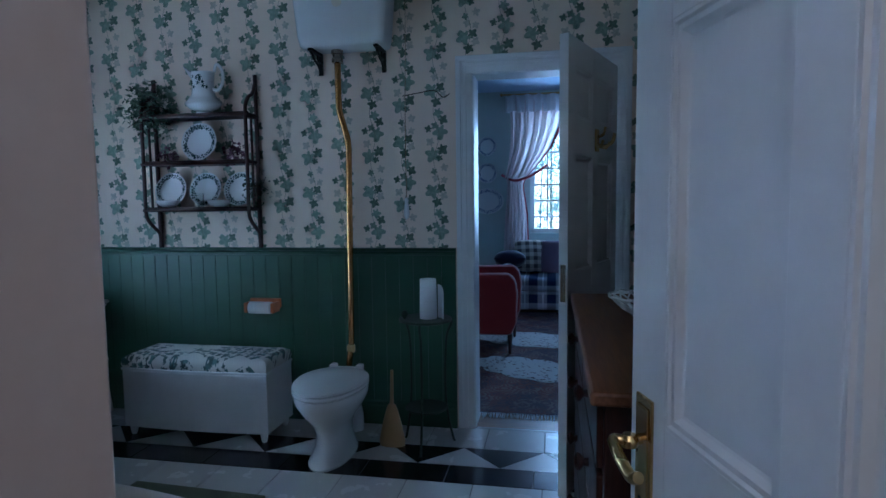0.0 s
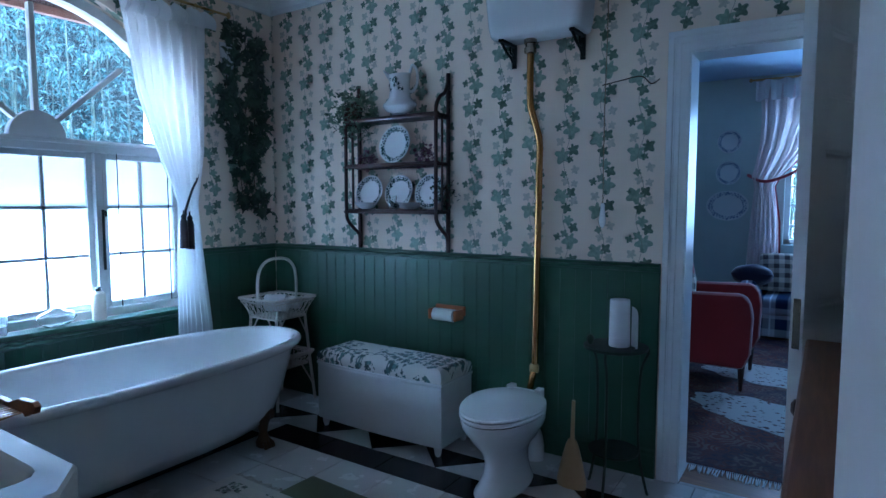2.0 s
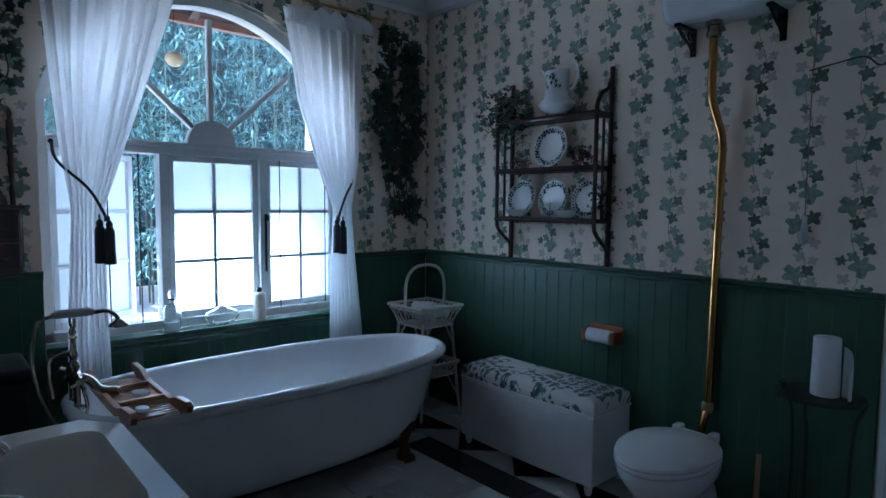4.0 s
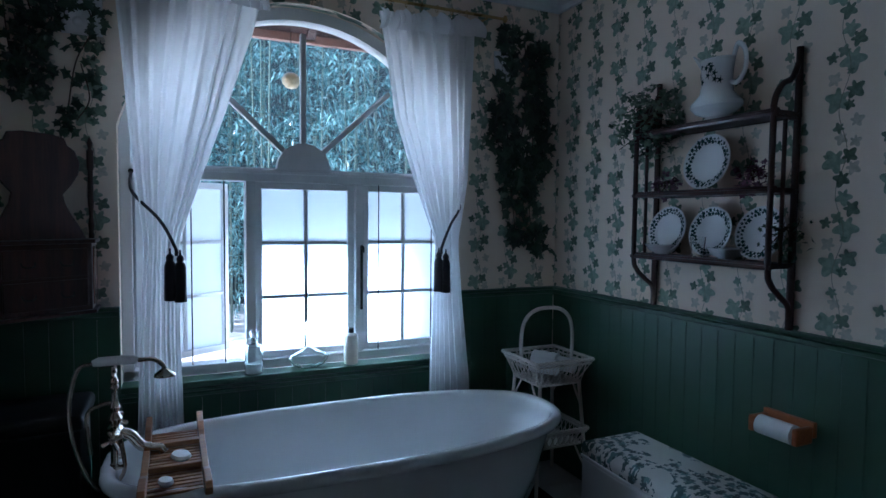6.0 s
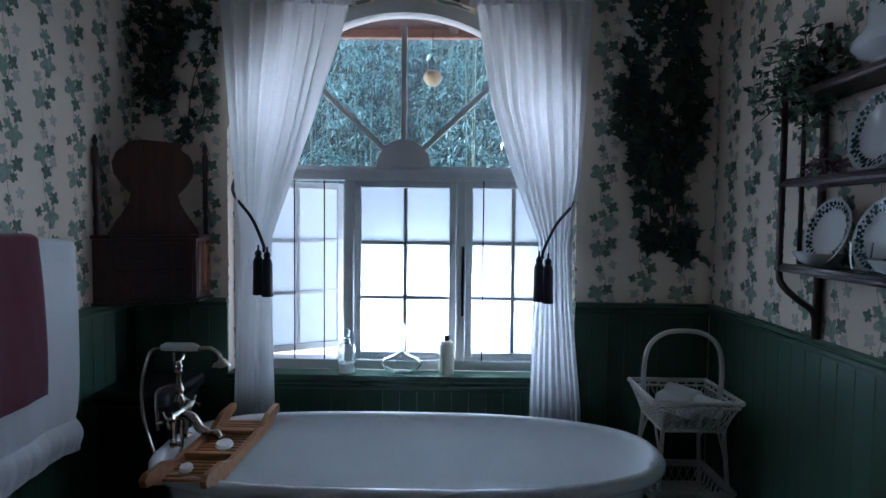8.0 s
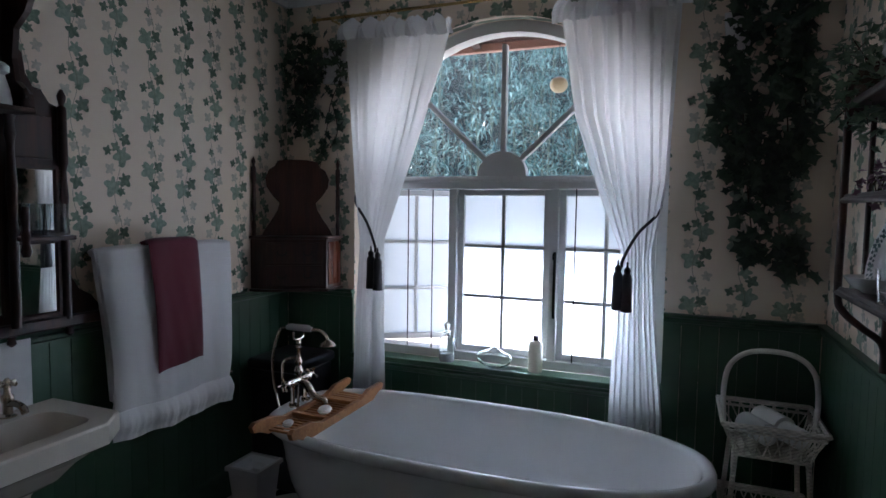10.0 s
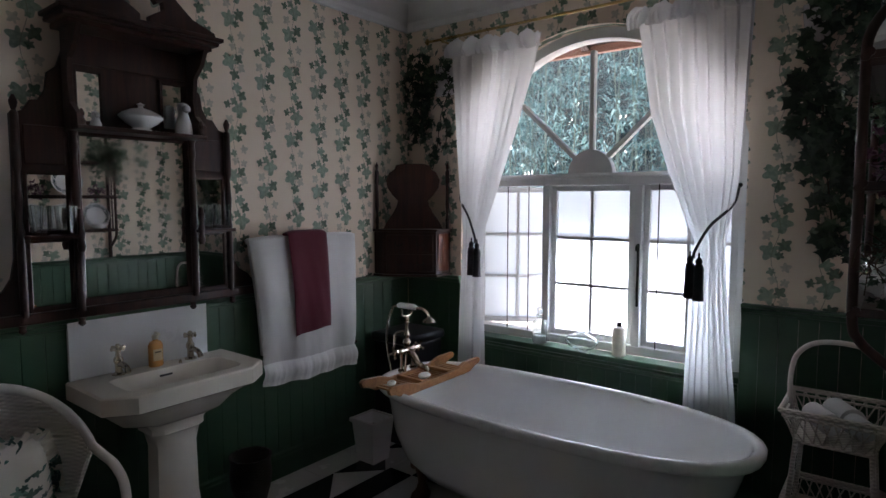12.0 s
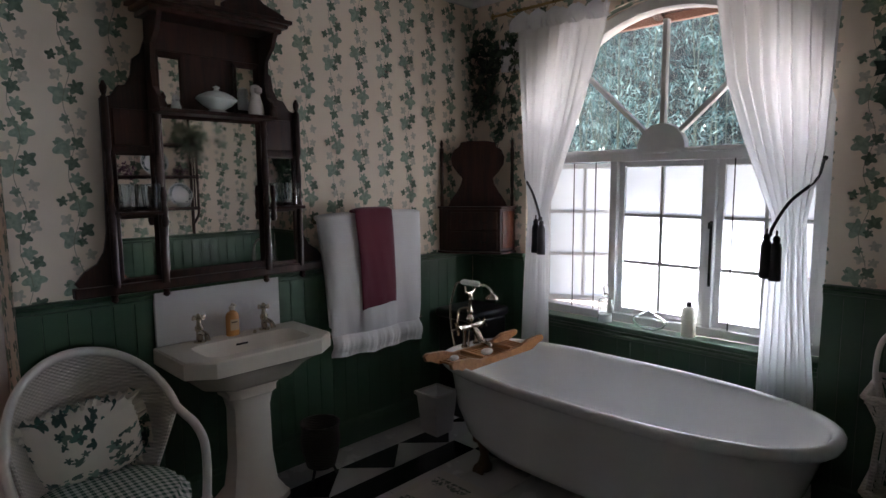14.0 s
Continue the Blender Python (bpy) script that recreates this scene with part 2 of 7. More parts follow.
def frosted():
    """Obscured glass: half of the light is scattered, half comes through blurred."""
    k = Nodes("frosted window glass")
    k.t.nodes.remove(k.b)
    tr, rf, df, gl = k.add("BsdfTranslucent"), k.add("BsdfRefraction"), k.add("BsdfDiffuse"), k.add("BsdfGlossy")
    tr.inputs[0].default_value = (0.89, 0.95, 0.98, 1)
    rf.inputs["Color"].default_value = (0.93, 0.97, 0.99, 1)
    rf.inputs["Roughness"].default_value, rf.inputs["IOR"].default_value = 0.42, 1.3
    df.inputs[0].default_value = (0.8, 0.82, 0.82, 1)
    gl.inputs["Roughness"].default_value = 0.35
    out = tr.outputs[0]
    for share, other in ((0.2, rf), (0.10, df), (0.05, gl)):
        mx = k.add("MixShader")
        mx.inputs[0].default_value = share
        k.t.links.new(out, mx.inputs[1])
        k.t.links.new(other.outputs[0], mx.inputs[2])
        out = mx.outputs[0]
    k.t.links.new(out, k.t.nodes["Material Output"].inputs[0])
    return k.m


def sheer(name, colour, glow=0.62):
    """Thin cotton: lit from behind it glows a little."""
    k = Nodes(name)
    tr, mx = k.add("BsdfTranslucent"), k.add("MixShader")
    tr.inputs[0].default_value = (*colour, 1)
    mx.inputs[0].default_value = glow
    g = k.noise(350, 2, k.local())
    k.bump(g, 0.15, 0.001)
    k.done(colour, 0.9)
    k.t.links.new(k.b.outputs[0], mx.inputs[1])
    k.t.links.new(tr.outputs[0], mx.inputs[2])
    k.t.links.new(mx.outputs[0], k.t.nodes["Material Output"].inputs[0])
    return k.m


def foliage(name, dark, light, trans=0.25, rough=0.45):
    k = Nodes(name)
    r = k.add("NewGeometry").outputs["Random Per Island"]
    tr, mx = k.add("BsdfTranslucent"), k.add("MixShader")
    col = k.mix(r, dark, light)
    k.put(tr.inputs[0], col)
    mx.inputs[0].default_value = trans
    k.done(col, rough)
    k.t.links.new(k.b.outputs[0], mx.inputs[1])
    k.t.links.new(tr.outputs[0], mx.inputs[2])
    k.t.links.new(mx.outputs[0], k.t.nodes["Material Output"].inputs[0])
    return k.m


m_wallpaper = ivy_paper()
m_print = print_cloth("ivy print cotton", (0.74, 0.72, 0.66), (0.03, 0.055, 0.06), (0.09, 0.15, 0.14), 0.026, cell=0.062)
m_print_v = print_cloth("ivy print cushion cotton", (0.74, 0.66, 0.53), (0.02, 0.06, 0.045), (0.10, 0.15, 0.11), 0.034, (0, 2), 0.086)
m_check = check_cloth("green check cotton", (0.62, 0.64, 0.58), (0.02, 0.09, 0.06))
m_wicker = wicker("white painted wicker", (0.77, 0.71, 0.62))
m_cane = plain("white painted cane", (0.74, 0.70, 0.64), 0.5, vary=0.15, scale=14.0, grain=180.0, bump=0.25)
m_towel_white = cloth("white terry towel", (0.80, 0.78, 0.76))
m_towel_red = cloth("maroon terry towel", (0.15, 0.012, 0.03))
m_glass = glass("clear glass")
m_pane = glass("window glass", rough=0.0)
m_frost = frosted()
m_sheer = sheer("white cotton voile", (0.88, 0.88, 0.88))
m_frill = sheer("doubled white cotton voile", (0.88, 0.88, 0.88), 0.4)
m_brass = plain("aged brass", (0.55, 0.38, 0.16), 0.28, 1.0, vary=0.3)
m_nickel = plain("worn nickel", (0.50, 0.43, 0.35), 0.2, 1.0, vary=0.12, bump=0.05)
m_iron = plain("dark green iron", (0.02, 0.025, 0.02), 0.5, 0.6)
m_pine = wood("honey pine", (0.24, 0.09, 0.03), (0.44, 0.20, 0.075), 0.4, "y")
m_orange_wood = wood("orange varnished wood", (0.35, 0.09, 0.02), (0.5, 0.16, 0.05), 0.35, "x")
m_chest_top = wood("worn brown chest top", (0.13, 0.05, 0.022), (0.28, 0.13, 0.06), 0.4, "y")
m_mirror = plain("mirror glass", (0.9, 0.91, 0.9), 0.02, 1.0, vary=0.02, bump=0.0)
m_black = plain("black plastic", (0.01, 0.01, 0.011), 0.4)
m_cord = cloth("dark blue cord", (0.032, 0.028, 0.036), 0.8)
m_paper = plain("white paper", (0.82, 0.82, 0.82), 0.9)
m_straw = cloth("broom straw", (0.5, 0.33, 0.15), 0.9, 0.8, 120)
m_leaf_dark = foliage("artificial ivy leaf", (0.014, 0.034, 0.022), (0.07, 0.12, 0.07), 0.1)
m_leaf_pot = foliage("variegated pot leaf", (0.04, 0.08, 0.05), (0.20, 0.27, 0.17), 0.1)
m_leaf_pale = foliage("grey green sprig leaf", (0.05, 0.08, 0.05), (0.22, 0.26, 0.17), 0.15)
m_petal = foliage("dried mauve petal", (0.10, 0.03, 0.06), (0.35, 0.20, 0.26), 0.1)
m_twig = plain("brown twig", (0.06, 0.035, 0.02), 0.8)
m_soap = plain("amber soap bottle", (0.75, 0.36, 0.12), 0.25, 0.0, vary=0.1)
m_cream_plastic = plain("cream bottle plastic", (0.78, 0.72, 0.60), 0.35)
m_transfer = plain("blue green china transfer", (0.025, 0.075, 0.075), 0.2, vary=0.3, scale=60)

# ---- building blocks ----


def part(name, bm, material, parent=None, label="", smooth=False):
    me = bpy.data.meshes.new(name)
    bmesh.ops.recalc_face_normals(bm, faces=bm.faces)
    if smooth:
        for f in bm.faces:
            f.smooth = True
    bm.to_mesh(me)
    bm.free()
    for mm in material if isinstance(material, (tuple, list)) else (material,):
        me.materials.append(mm)
    ob = new(name, me)
    if smooth:
        me.set_sharp_from_angle(angle=radians(40))
    if parent is not None:
        ob.parent = parent
    if label:
        tagged(ob, label)
    return ob


def thing(name, at, label, category, group="", kind="", turn=0.0):
    ob = new(name)
    ob.matrix_world = pose(*at, 0, 0, turn)
    return tagged(ob, label, category, group, kind)


def blk(x0, x1, y0, y1, z0, z1, bevel=0.0, bm=None, seg=2):
    """A box between the given sides, its edges rounded by bevel."""
    b = bmesh.new()
    bmesh.ops.create_cube(b, size=1, matrix=Matrix.LocRotScale(((x0 + x1) / 2, (y0 + y1) / 2, (z0 + z1) / 2), None, (abs(x1 - x0), abs(y1 - y0), abs(z1 - z0))))
    if bevel:
        bmesh.ops.bevel(b, geom=b.edges[:], offset=bevel, segments=seg, affect="EDGES", profile=0.5)
    return join(bm, b)


def join(bm, b, m=None):
    if m is not None:
        bmesh.ops.transform(b, matrix=m, verts=b.verts)
    if bm is None:
        return b
    me = bpy.data.meshes.new("tmp")
    b.to_mesh(me)
    b.free()
    bm.from_mesh(me)
    bpy.data.meshes.remove(me)
    return bm


def loft(rings, bm=None, caps=True, closed=True):
    """A skin through rings of points, all of one length."""
    b = bmesh.new()
    vs = [[b.verts.new(p) for p in r] for r in rings]
    n = len(vs[0])
    for r0, r1 in zip(vs, vs[1:]):
        for i in range(n if closed else n - 1):
            j = (i + 1) % n
            b.faces.new((r0[i], r0[j], r1[j], r1[i]))
    if caps and closed:
        b.faces.new(vs[0][::-1])
        b.faces.new(vs[-1])
    return join(bm, b)


def lathe(profile, bm=None, at=(0, 0, 0), n=24, sx=1.0, sy=1.0, caps=True):
    """A turned shape from (radius, height) pairs."""
    rings = [[(at[0] + max(r, 1e-4) * sx * math.cos(a), at[1] + max(r, 1e-4) * sy * math.sin(a), at[2] + z) for a in [2 * math.pi * i / n for i in range(n)]] for r, z in profile]
    return loft(rings, bm, caps)


def tube(points, r, bm=None, n=8, flat=1.0, caps=True):
    """A round bar along points; r may be one radius or one for each point."""
    pts = [Vector(p) for p in points]
    rings, side = [], None
    for i, p in enumerate(pts):
        d = (pts[min(i + 1, len(pts) - 1)] - pts[max(i - 1, 0)]).normalized()
        if side is None:
            side = d.orthogonal().normalized()
        side = (side - d * side.dot(d)).normalized()
        up = d.cross(side)
        rr = r[i] if isinstance(r, (list, tuple)) else r
        rings.append([p + side * rr * math.cos(a) + up * rr * flat * math.sin(a) for a in [2 * math.pi * k / n for k in range(n)]])
    return loft(rings, bm, caps)


def curve(points, steps=6):
    """A smooth line through points."""
    p = [Vector(q) for q in points]
    p = [2 * p[0] - p[1]] + p + [2 * p[-1] - p[-2]]
    out = []
    for i in range(1, len(p) - 2):
        for s in range(steps):
            t = s / steps
            out.append(0.5 * ((2 * p[i]) + (p[i + 1] - p[i - 1]) * t + (2 * p[i - 1] - 5 * p[i] + 4 * p[i + 1] - p[i + 2]) * t * t + (3 * p[i] - p[i - 1] - 3 * p[i + 1] + p[i + 2]) * t ** 3))
    return out + [p[-2]]


def prism(outline, axis, a, b, bm=None, bevel=0.0):
    """An outline of (u, v) pairs pushed out from a to b along an axis."""
    def at(u, v, w):
        return {"x": (w, u, v), "y": (u, w, v), "z": (u, v, w)}[axis]
    k = loft([[at(u, v, a) for u, v in outline], [at(u, v, b) for u, v in outline]])
    if bevel:
        bmesh.ops.recalc_face_normals(k, faces=k.faces)
        rim = [e for e in k.edges if len(e.link_faces) == 2 and e.calc_face_angle(0) > 0.6]
        bmesh.ops.bevel(k, geom=rim, offset=bevel, segments=2, affect="EDGES", profile=0.5)
    return join(bm, k)


# ---- the shell ----
X0, X1, Y0, Y1, TOP = -3.33, 0.75, 0.53, 3.43, 3.02   # inner faces of the bathroom
DADO = 1.115
WY0, WY1, WZ0, WSPRING, WCREST = 1.01, 2.75, 0.735, 1.95, 2.62   # window opening in the west wall
DX0, DX1, DTOP = -0.37, 0.42, 2.14                      # doorway to the lounge


def arch(n=20, grow=0.0):
    """The head of the window opening, from one springing to the other."""
    half, rise = (WY1 - WY0) / 2 + grow, WCREST - WSPRING + grow
    rad = (half ** 2 + rise ** 2) / (2 * rise)
    mid, cz, a0 = (WY0 + WY1) / 2, WCREST + grow - rad, math.asin(min(1, half / rad))
    return [(mid + rad * math.sin(a0 * (2 * i / n - 1)), cz + rad * math.cos(a0 * (2 * i / n - 1))) for i in range(n + 1)]


def wall_west():
    bm = bmesh.new()
    x0, x1 = X0 - 0.3, X0
    blk(x0, x1, Y0 - 0.6, WY0, 0, TOP + 0.1, bm=bm)
    blk(x0, x1, WY1, Y1 + 0.2, 0, TOP + 0.1, bm=bm)
    blk(x0, x1, WY0, WY1, 0, WZ0 - 0.03, bm=bm)
    outline = arch()
    for (a, za), (b, zb) in zip(outline, outline[1:]):
        prism([(a, za), (b, zb), (b, TOP + 0.1), (a, TOP + 0.1)], "x", x0, x1, bm)
    return part("wall_west", bm, m_wallpaper)


tagged(wall_west(), "ivy wallpapered wall with an arched window opening", "wall", kind="structure")
bm = blk(X0, DX0 - 0.03, Y1, Y1 + 0.2, 0, TOP + 0.1)
blk(DX1 + 0.03, X1 + 0.2, Y1, Y1 + 0.2, 0, TOP + 0.1, bm=bm)
blk(DX0 - 0.03, DX1 + 0.03, Y1, Y1 + 0.2, DTOP + 0.03, TOP + 0.1, bm=bm)
tagged(part("wall_north", bm, m_wallpaper), "ivy wallpapered wall with a doorway", "wall", kind="structure")
RET = -0.56
bm = blk(X0, RET, Y0 - 0.5, Y0, 0, TOP + 0.1)
blk(-0.20, 0.53, 0.12, 0.24, 2.17, TOP + 0.1, bm=bm)
blk(0.53, X1, 0.12, 0.24, 0, TOP + 0.1, bm=bm)
tagged(part("wall_south", bm, m_wallpaper), "ivy wallpapered wall beside the entrance", "wall", kind="structure")
tagged(part("wall_east", blk(X1, X1 + 0.2, 0.12, Y1, 0, TOP + 0.1), m_wallpaper), "ivy wallpapered wall behind the chest", "wall", kind="structure")
tagged(part("ceiling", blk(X0 - 0.3, X1 + 0.2, 0.0, Y1 + 0.2, TOP, TOP + 0.1), m_ceiling), "white plastered ceiling", "ceiling", kind="structure")
tagged(part("floor", blk(X0, X1, -2.6, Y1 + 0.2, -0.1, -0.006), m_grout), "black and white tiled floor", "floor", kind="structure")


bm = bmesh.new()
prof = [(0.0, TOP), (0.0, 2.80), (0.02, 2.80), (0.025, 2.83), (0.05, 2.85), (0.08, 2.90), (0.11, 2.95), (0.14, 2.965), (0.145, 2.99), (0.17, 2.995), (0.17, TOP)]
prism([(X0 + d, z) for d, z in prof], "y", Y0, Y1, bm)
prism([(Y1 - d, z) for d, z in prof], "x", X0, X1, bm)
prism([(Y0 + d, z) for d, z in prof], "x", X0, RET, bm)
prism([(X1 - d, z) for d, z in prof], "y", 0.24, Y1, bm)
tagged(part("cornice", bm, m_ceiling), "white moulded plaster cornice", "cornice", kind="structure")


def dado_run(name, axis, a, b, face, sign, top=DADO, low=0.0):
    """Tongue-and-groove boards between a skirting and a dado rail on one wall. face: the wall's plane; sign: into the room."""
    root = tagged(new(name), "green painted tongue-and-groove wainscot", "wainscot", kind="structure")

    def slab(u0, u1, d0, d1, z0, z1, bev=0.0):
        lo, hi = sorted((face + sign * d0, face + sign * d1))
        return blk(u0, u1, lo, hi, z0, z1, bev) if axis == "x" else blk(lo, hi, u0, u1, z0, z1, bev)
    n = max(1, round((b - a) / 0.088))
    w = (b - a) / n
    me = None
    for i in range(n):
        if me is None:
            ob = part("board", slab(0.0006, w - 0.0006, 0.001, 0.014, low, top - 0.05, 0.0022), m_green, root)
            me = ob.data
        else:
            ob = new("board", me)
            ob.parent = root
        ob.matrix_basis = pose(a + i * w, 0, 0) if axis == "x" else pose(0, a + i * w, 0)

    def rail(profile, label):
        pts = [(face + sign * d, z) for d, z in profile]
        return part(label, prism(pts, "x" if axis == "x" else "y", a, b), m_green, root)
    rail([(0, top - 0.055), (0.018, top - 0.055), (0.018, top - 0.045), (0.026, top - 0.04), (0.026, top - 0.028), (0.02, top - 0.022), (0.034, top - 0.014), (0.036, top - 0.002), (0.03, top), (0, top)], "dado_rail")
    if low < 0.1:
        drop = DADO - top
        rail([(0, 0), (0.026, 0), (0.026, 0.115), (0.022, 0.125), (0.022, 0.14), (0.016, 0.15), (0.012, 0.16 - drop), (0, 0.16 - drop)] if drop < 0.01 else [(0, 0), (0.026, 0), (0.026, 0.115), (0.022, 0.14), (0.012, 0.158), (0, 0.158)], "skirting")
    return root


dado_run("wainscot_north", "x", X0 + 0.016, DX0 - 0.115, Y1, -1)
dado_run("wainscot_west_south", "y", Y0 + 0.016, WY0, X0, 1, top=DADO - 0.002)
dado_run("wainscot_west_middle", "y", WY0, WY1, X0, 1, top=WZ0 - 0.032)
dado_run("wainscot_west_north", "y", WY1, Y1 - 0.016, X0, 1, top=DADO - 0.002)
dado_run("wainscot_south", "x", X0 + 0.016, RET, Y0, 1)
dado_run("wainscot_east", "y", 0.26, Y1 - 0.036, X1, -1)


# ---- doors and door frames ----
def casing(name, label, x0, x1, top, face, sign, depth):
    """Architrave and lining of a doorway in a wall along x. face: the room's side; depth: through the wall."""
    root = tagged(new(name), label, "door frame", kind="structure")
    w = 0.105

    def side(lo, hi, z0, z1, d0, d1):
        ya, yb = sorted((face + sign * d0, face + sign * d1))
        return blk(lo, hi, ya, yb, z0, z1, 0.004)
    for lo, hi in ((x0 - w, x0 - 0.004), (x1 + 0.004, x1 + w)):
        bm = side(lo, hi, 0, top + w, 0.0, 0.016)
        bm2 = side(lo if lo < x0 - 0.05 else hi - 0.03, lo + 0.03 if lo < x0 - 0.05 else hi, 0, top + w, 0.016, 0.024)
        join(bm, bm2)
        mid = (lo + hi) / 2
        join(bm, side(mid - 0.012, mid + 0.012, 0, top + w * 0.6, 0.016, 0.02))
        part("architrave", bm, m_white_paint, root)
    bm = side(x0 - w, x1 + w, top + 0.004, top + w, 0.0, 0.017)
    join(bm, side(x0 - w, x1 + w, top + w - 0.03, top + w, 0.016, 0.026))
    join(bm, side(x0 - w * 0.6, x1 + w * 0.6, top + w * 0.42, top + w * 0.62, 0.016, 0.022))
    part("architrave", bm, m_white_paint, root)
    ya, yb = sorted((face + sign * 0.0, face - sign * depth))
    part("jamb", blk(x0 - 0.03, x0, ya, yb, 0, top, 0.002), m_white_paint, root)
    part("jamb", blk(x1, x1 + 0.03, ya, yb, 0, top, 0.002), m_white_paint, root)
    part("head_lining", blk(x0 - 0.03, x1 + 0.03, ya, yb, top, top + 0.03, 0.002), m_white_paint, root)
    return root


casing("door_frame_lounge", "white painted moulded doorway to the lounge", DX0, DX1, DTOP, Y1, -1, 0.2)


def panel_door(name, width, height, cols, rows, label, m):
    """A framed door leaf. Local x runs from the free edge (0) to the hinges, faces at y = -0.02 and 0.02."""
    root = tagged(new(name), label, "door", kind="structure")
    T = 0.021
    xs = [0.0] + [e for c in cols for e in c] + [width]
    zs = [0.0] + [e for r in rows for e in r] + [height]
    for x0, x1 in zip(xs[0::2], xs[1::2]):
        part("stile", blk(x0, x1, -T, T, 0.006, height, 0.002), m_white_paint, root)
    for (x0, x1) in cols:
        for z0, z1 in zip(zs[0::2], zs[1::2]):
            part("rail", blk(x0, x1, -T + 0.0005, T - 0.0005, max(z0, 0.006), z1, 0.001), m_white_paint, root)
        for (z0, z1) in rows:
            bm = blk(x0, x1, -0.006, 0.006, z0, z1)
            for s in (-1, 1):
                rings = []
                for d, h in ((0.0, 0.02), (0.006, 0.02), (0.010, 0.016), (0.018, 0.016), (0.026, 0.008), (0.03, 0.006)):
                    rings.append([(x0 + d, s * h, z0 + d), (x1 - d, s * h, z0 + d), (x1 - d, s * h, z1 - d), (x0 + d, s * h, z1 - d)])
                loft(rings, bm, caps=False)
            part("panel", bm, m_white_paint, root)
    root.matrix_world = m
    return root


leaf = panel_door("door_lounge", 0.79, 2.12, [(0.10, 0.355), (0.435, 0.69)], [(0.22, 0.85), (1.05, 1.60), (1.76, 2.0)], "white painted six-panel door standing open", pose(0.137, 2.62, 0.006, 0, 0, 69))
part("lock_plate", blk(-0.0015, 0.0005, -0.012, 0.012, 0.93, 1.10), m_nickel, leaf)
hook = tube(curve([(0.40, -0.028, 1.665), (0.40, -0.07, 1.655), (0.40, -0.105, 1.675), (0.40, -0.115, 1.715)]), 0.009)
join(hook, tube(curve([(0.40, -0.03, 1.70), (0.40, -0.06, 1.715), (0.40, -0.07, 1.75)]), 0.007))
for dx in (-1, 1):
    join(hook, tube(curve([(0.40 + 0.012 * dx, -0.03, 1.66), (0.40 + 0.045 * dx, -0.06, 1.65), (0.40 + 0.055 * dx, -0.075, 1.68)]), 0.007))
blk(0.378, 0.422, -0.034, -0.0215, 1.63, 1.74, 0.005, bm=hook)
part("coat_hook", hook, m_brass, leaf, "brass coat hook")

near = panel_door("door_entrance", 0.82, 2.12, [(0.118, 0.375), (0.455, 0.702)], [(0.22, 0.85), (1.05, 1.65), (1.75, 2.0)], "white painted six-panel entrance door standing open", pose(0.243, 0.950, 0.006, 0, 0, -73.7))
bm = blk(0.03, 0.085, -0.027, -0.021, 0.87, 1.08, 0.002)
join(bm, blk(0.036, 0.079, -0.030, -0.026, 0.885, 1.065, 0.002))
plate_b = part("handle_plate", bm, m_brass, near, "aged brass lever handle plate")
lever = tube(curve([(0.058, -0.03, 1.01), (0.058, -0.06, 1.01), (0.055, -0.075, 1.01), (0.09, -0.08, 1.0), (0.13, -0.078, 0.985), (0.15, -0.075, 0.992)]), 0.0095, n=10)
lathe([(0.014, 0), (0.016, 0.012), (0.01, 0.02)], lever, at=(0.058, -0.05, 1.0), n=12)
part("lever", lever, m_brass, plate_b, smooth=True)
part("keyhole", lathe([(0.006, 0), (0.006, 0.001)], n=10), m_black, plate_b).matrix_basis = pose(0.058, -0.0305, 0.91, 90, 0, 0)
bm = blk(0.53, 0.56, 0.10, 0.26, 0, 2.17, 0.003)
blk(-0.20, 0.56, 0.10, 0.26, 2.14, 2.17, 0.003, bm=bm)
tagged(part("door_frame_entrance", bm, m_white_paint), "white painted entrance door lining", "door frame", kind="structure")
m_landing = plain("landing plaster", (0.66, 0.55, 0.48), 0.9)
tagged(part("wall_entrance", blk(RET, -0.20, 0.121, 0.26, 0, TOP + 0.1, 0.004), m_landing), "plain cream plastered wall beside the entrance", "wall", kind="structure")
bm = blk(-1.4, -1.3, -2.6, 0.12, 0, 2.7)
blk(1.5, 1.6, -2.6, 0.12, 0, 2.7, bm=bm)
blk(-1.4, 1.6, -2.7, -2.6, 0, 2.7, bm=bm)
blk(-1.4, RET, 0.03, 0.12, 0, 2.7, bm=bm)
blk(X1, 1.6, 0.12, 0.24, 0, 2.7, bm=bm)
tagged(part("wall_landing", bm, m_landing), "plain plastered landing walls", "wall", kind="structure")
tagged(part("ceiling_landing", blk(-1.4, 1.6, -2.7, 0.12, 2.6, 2.7), m_ceiling), "plain landing ceiling", "ceiling", kind="structure")

# ---- the window ----
MID = (WY0 + WY1) / 2
GX = -3.465                                             # plane of the glass


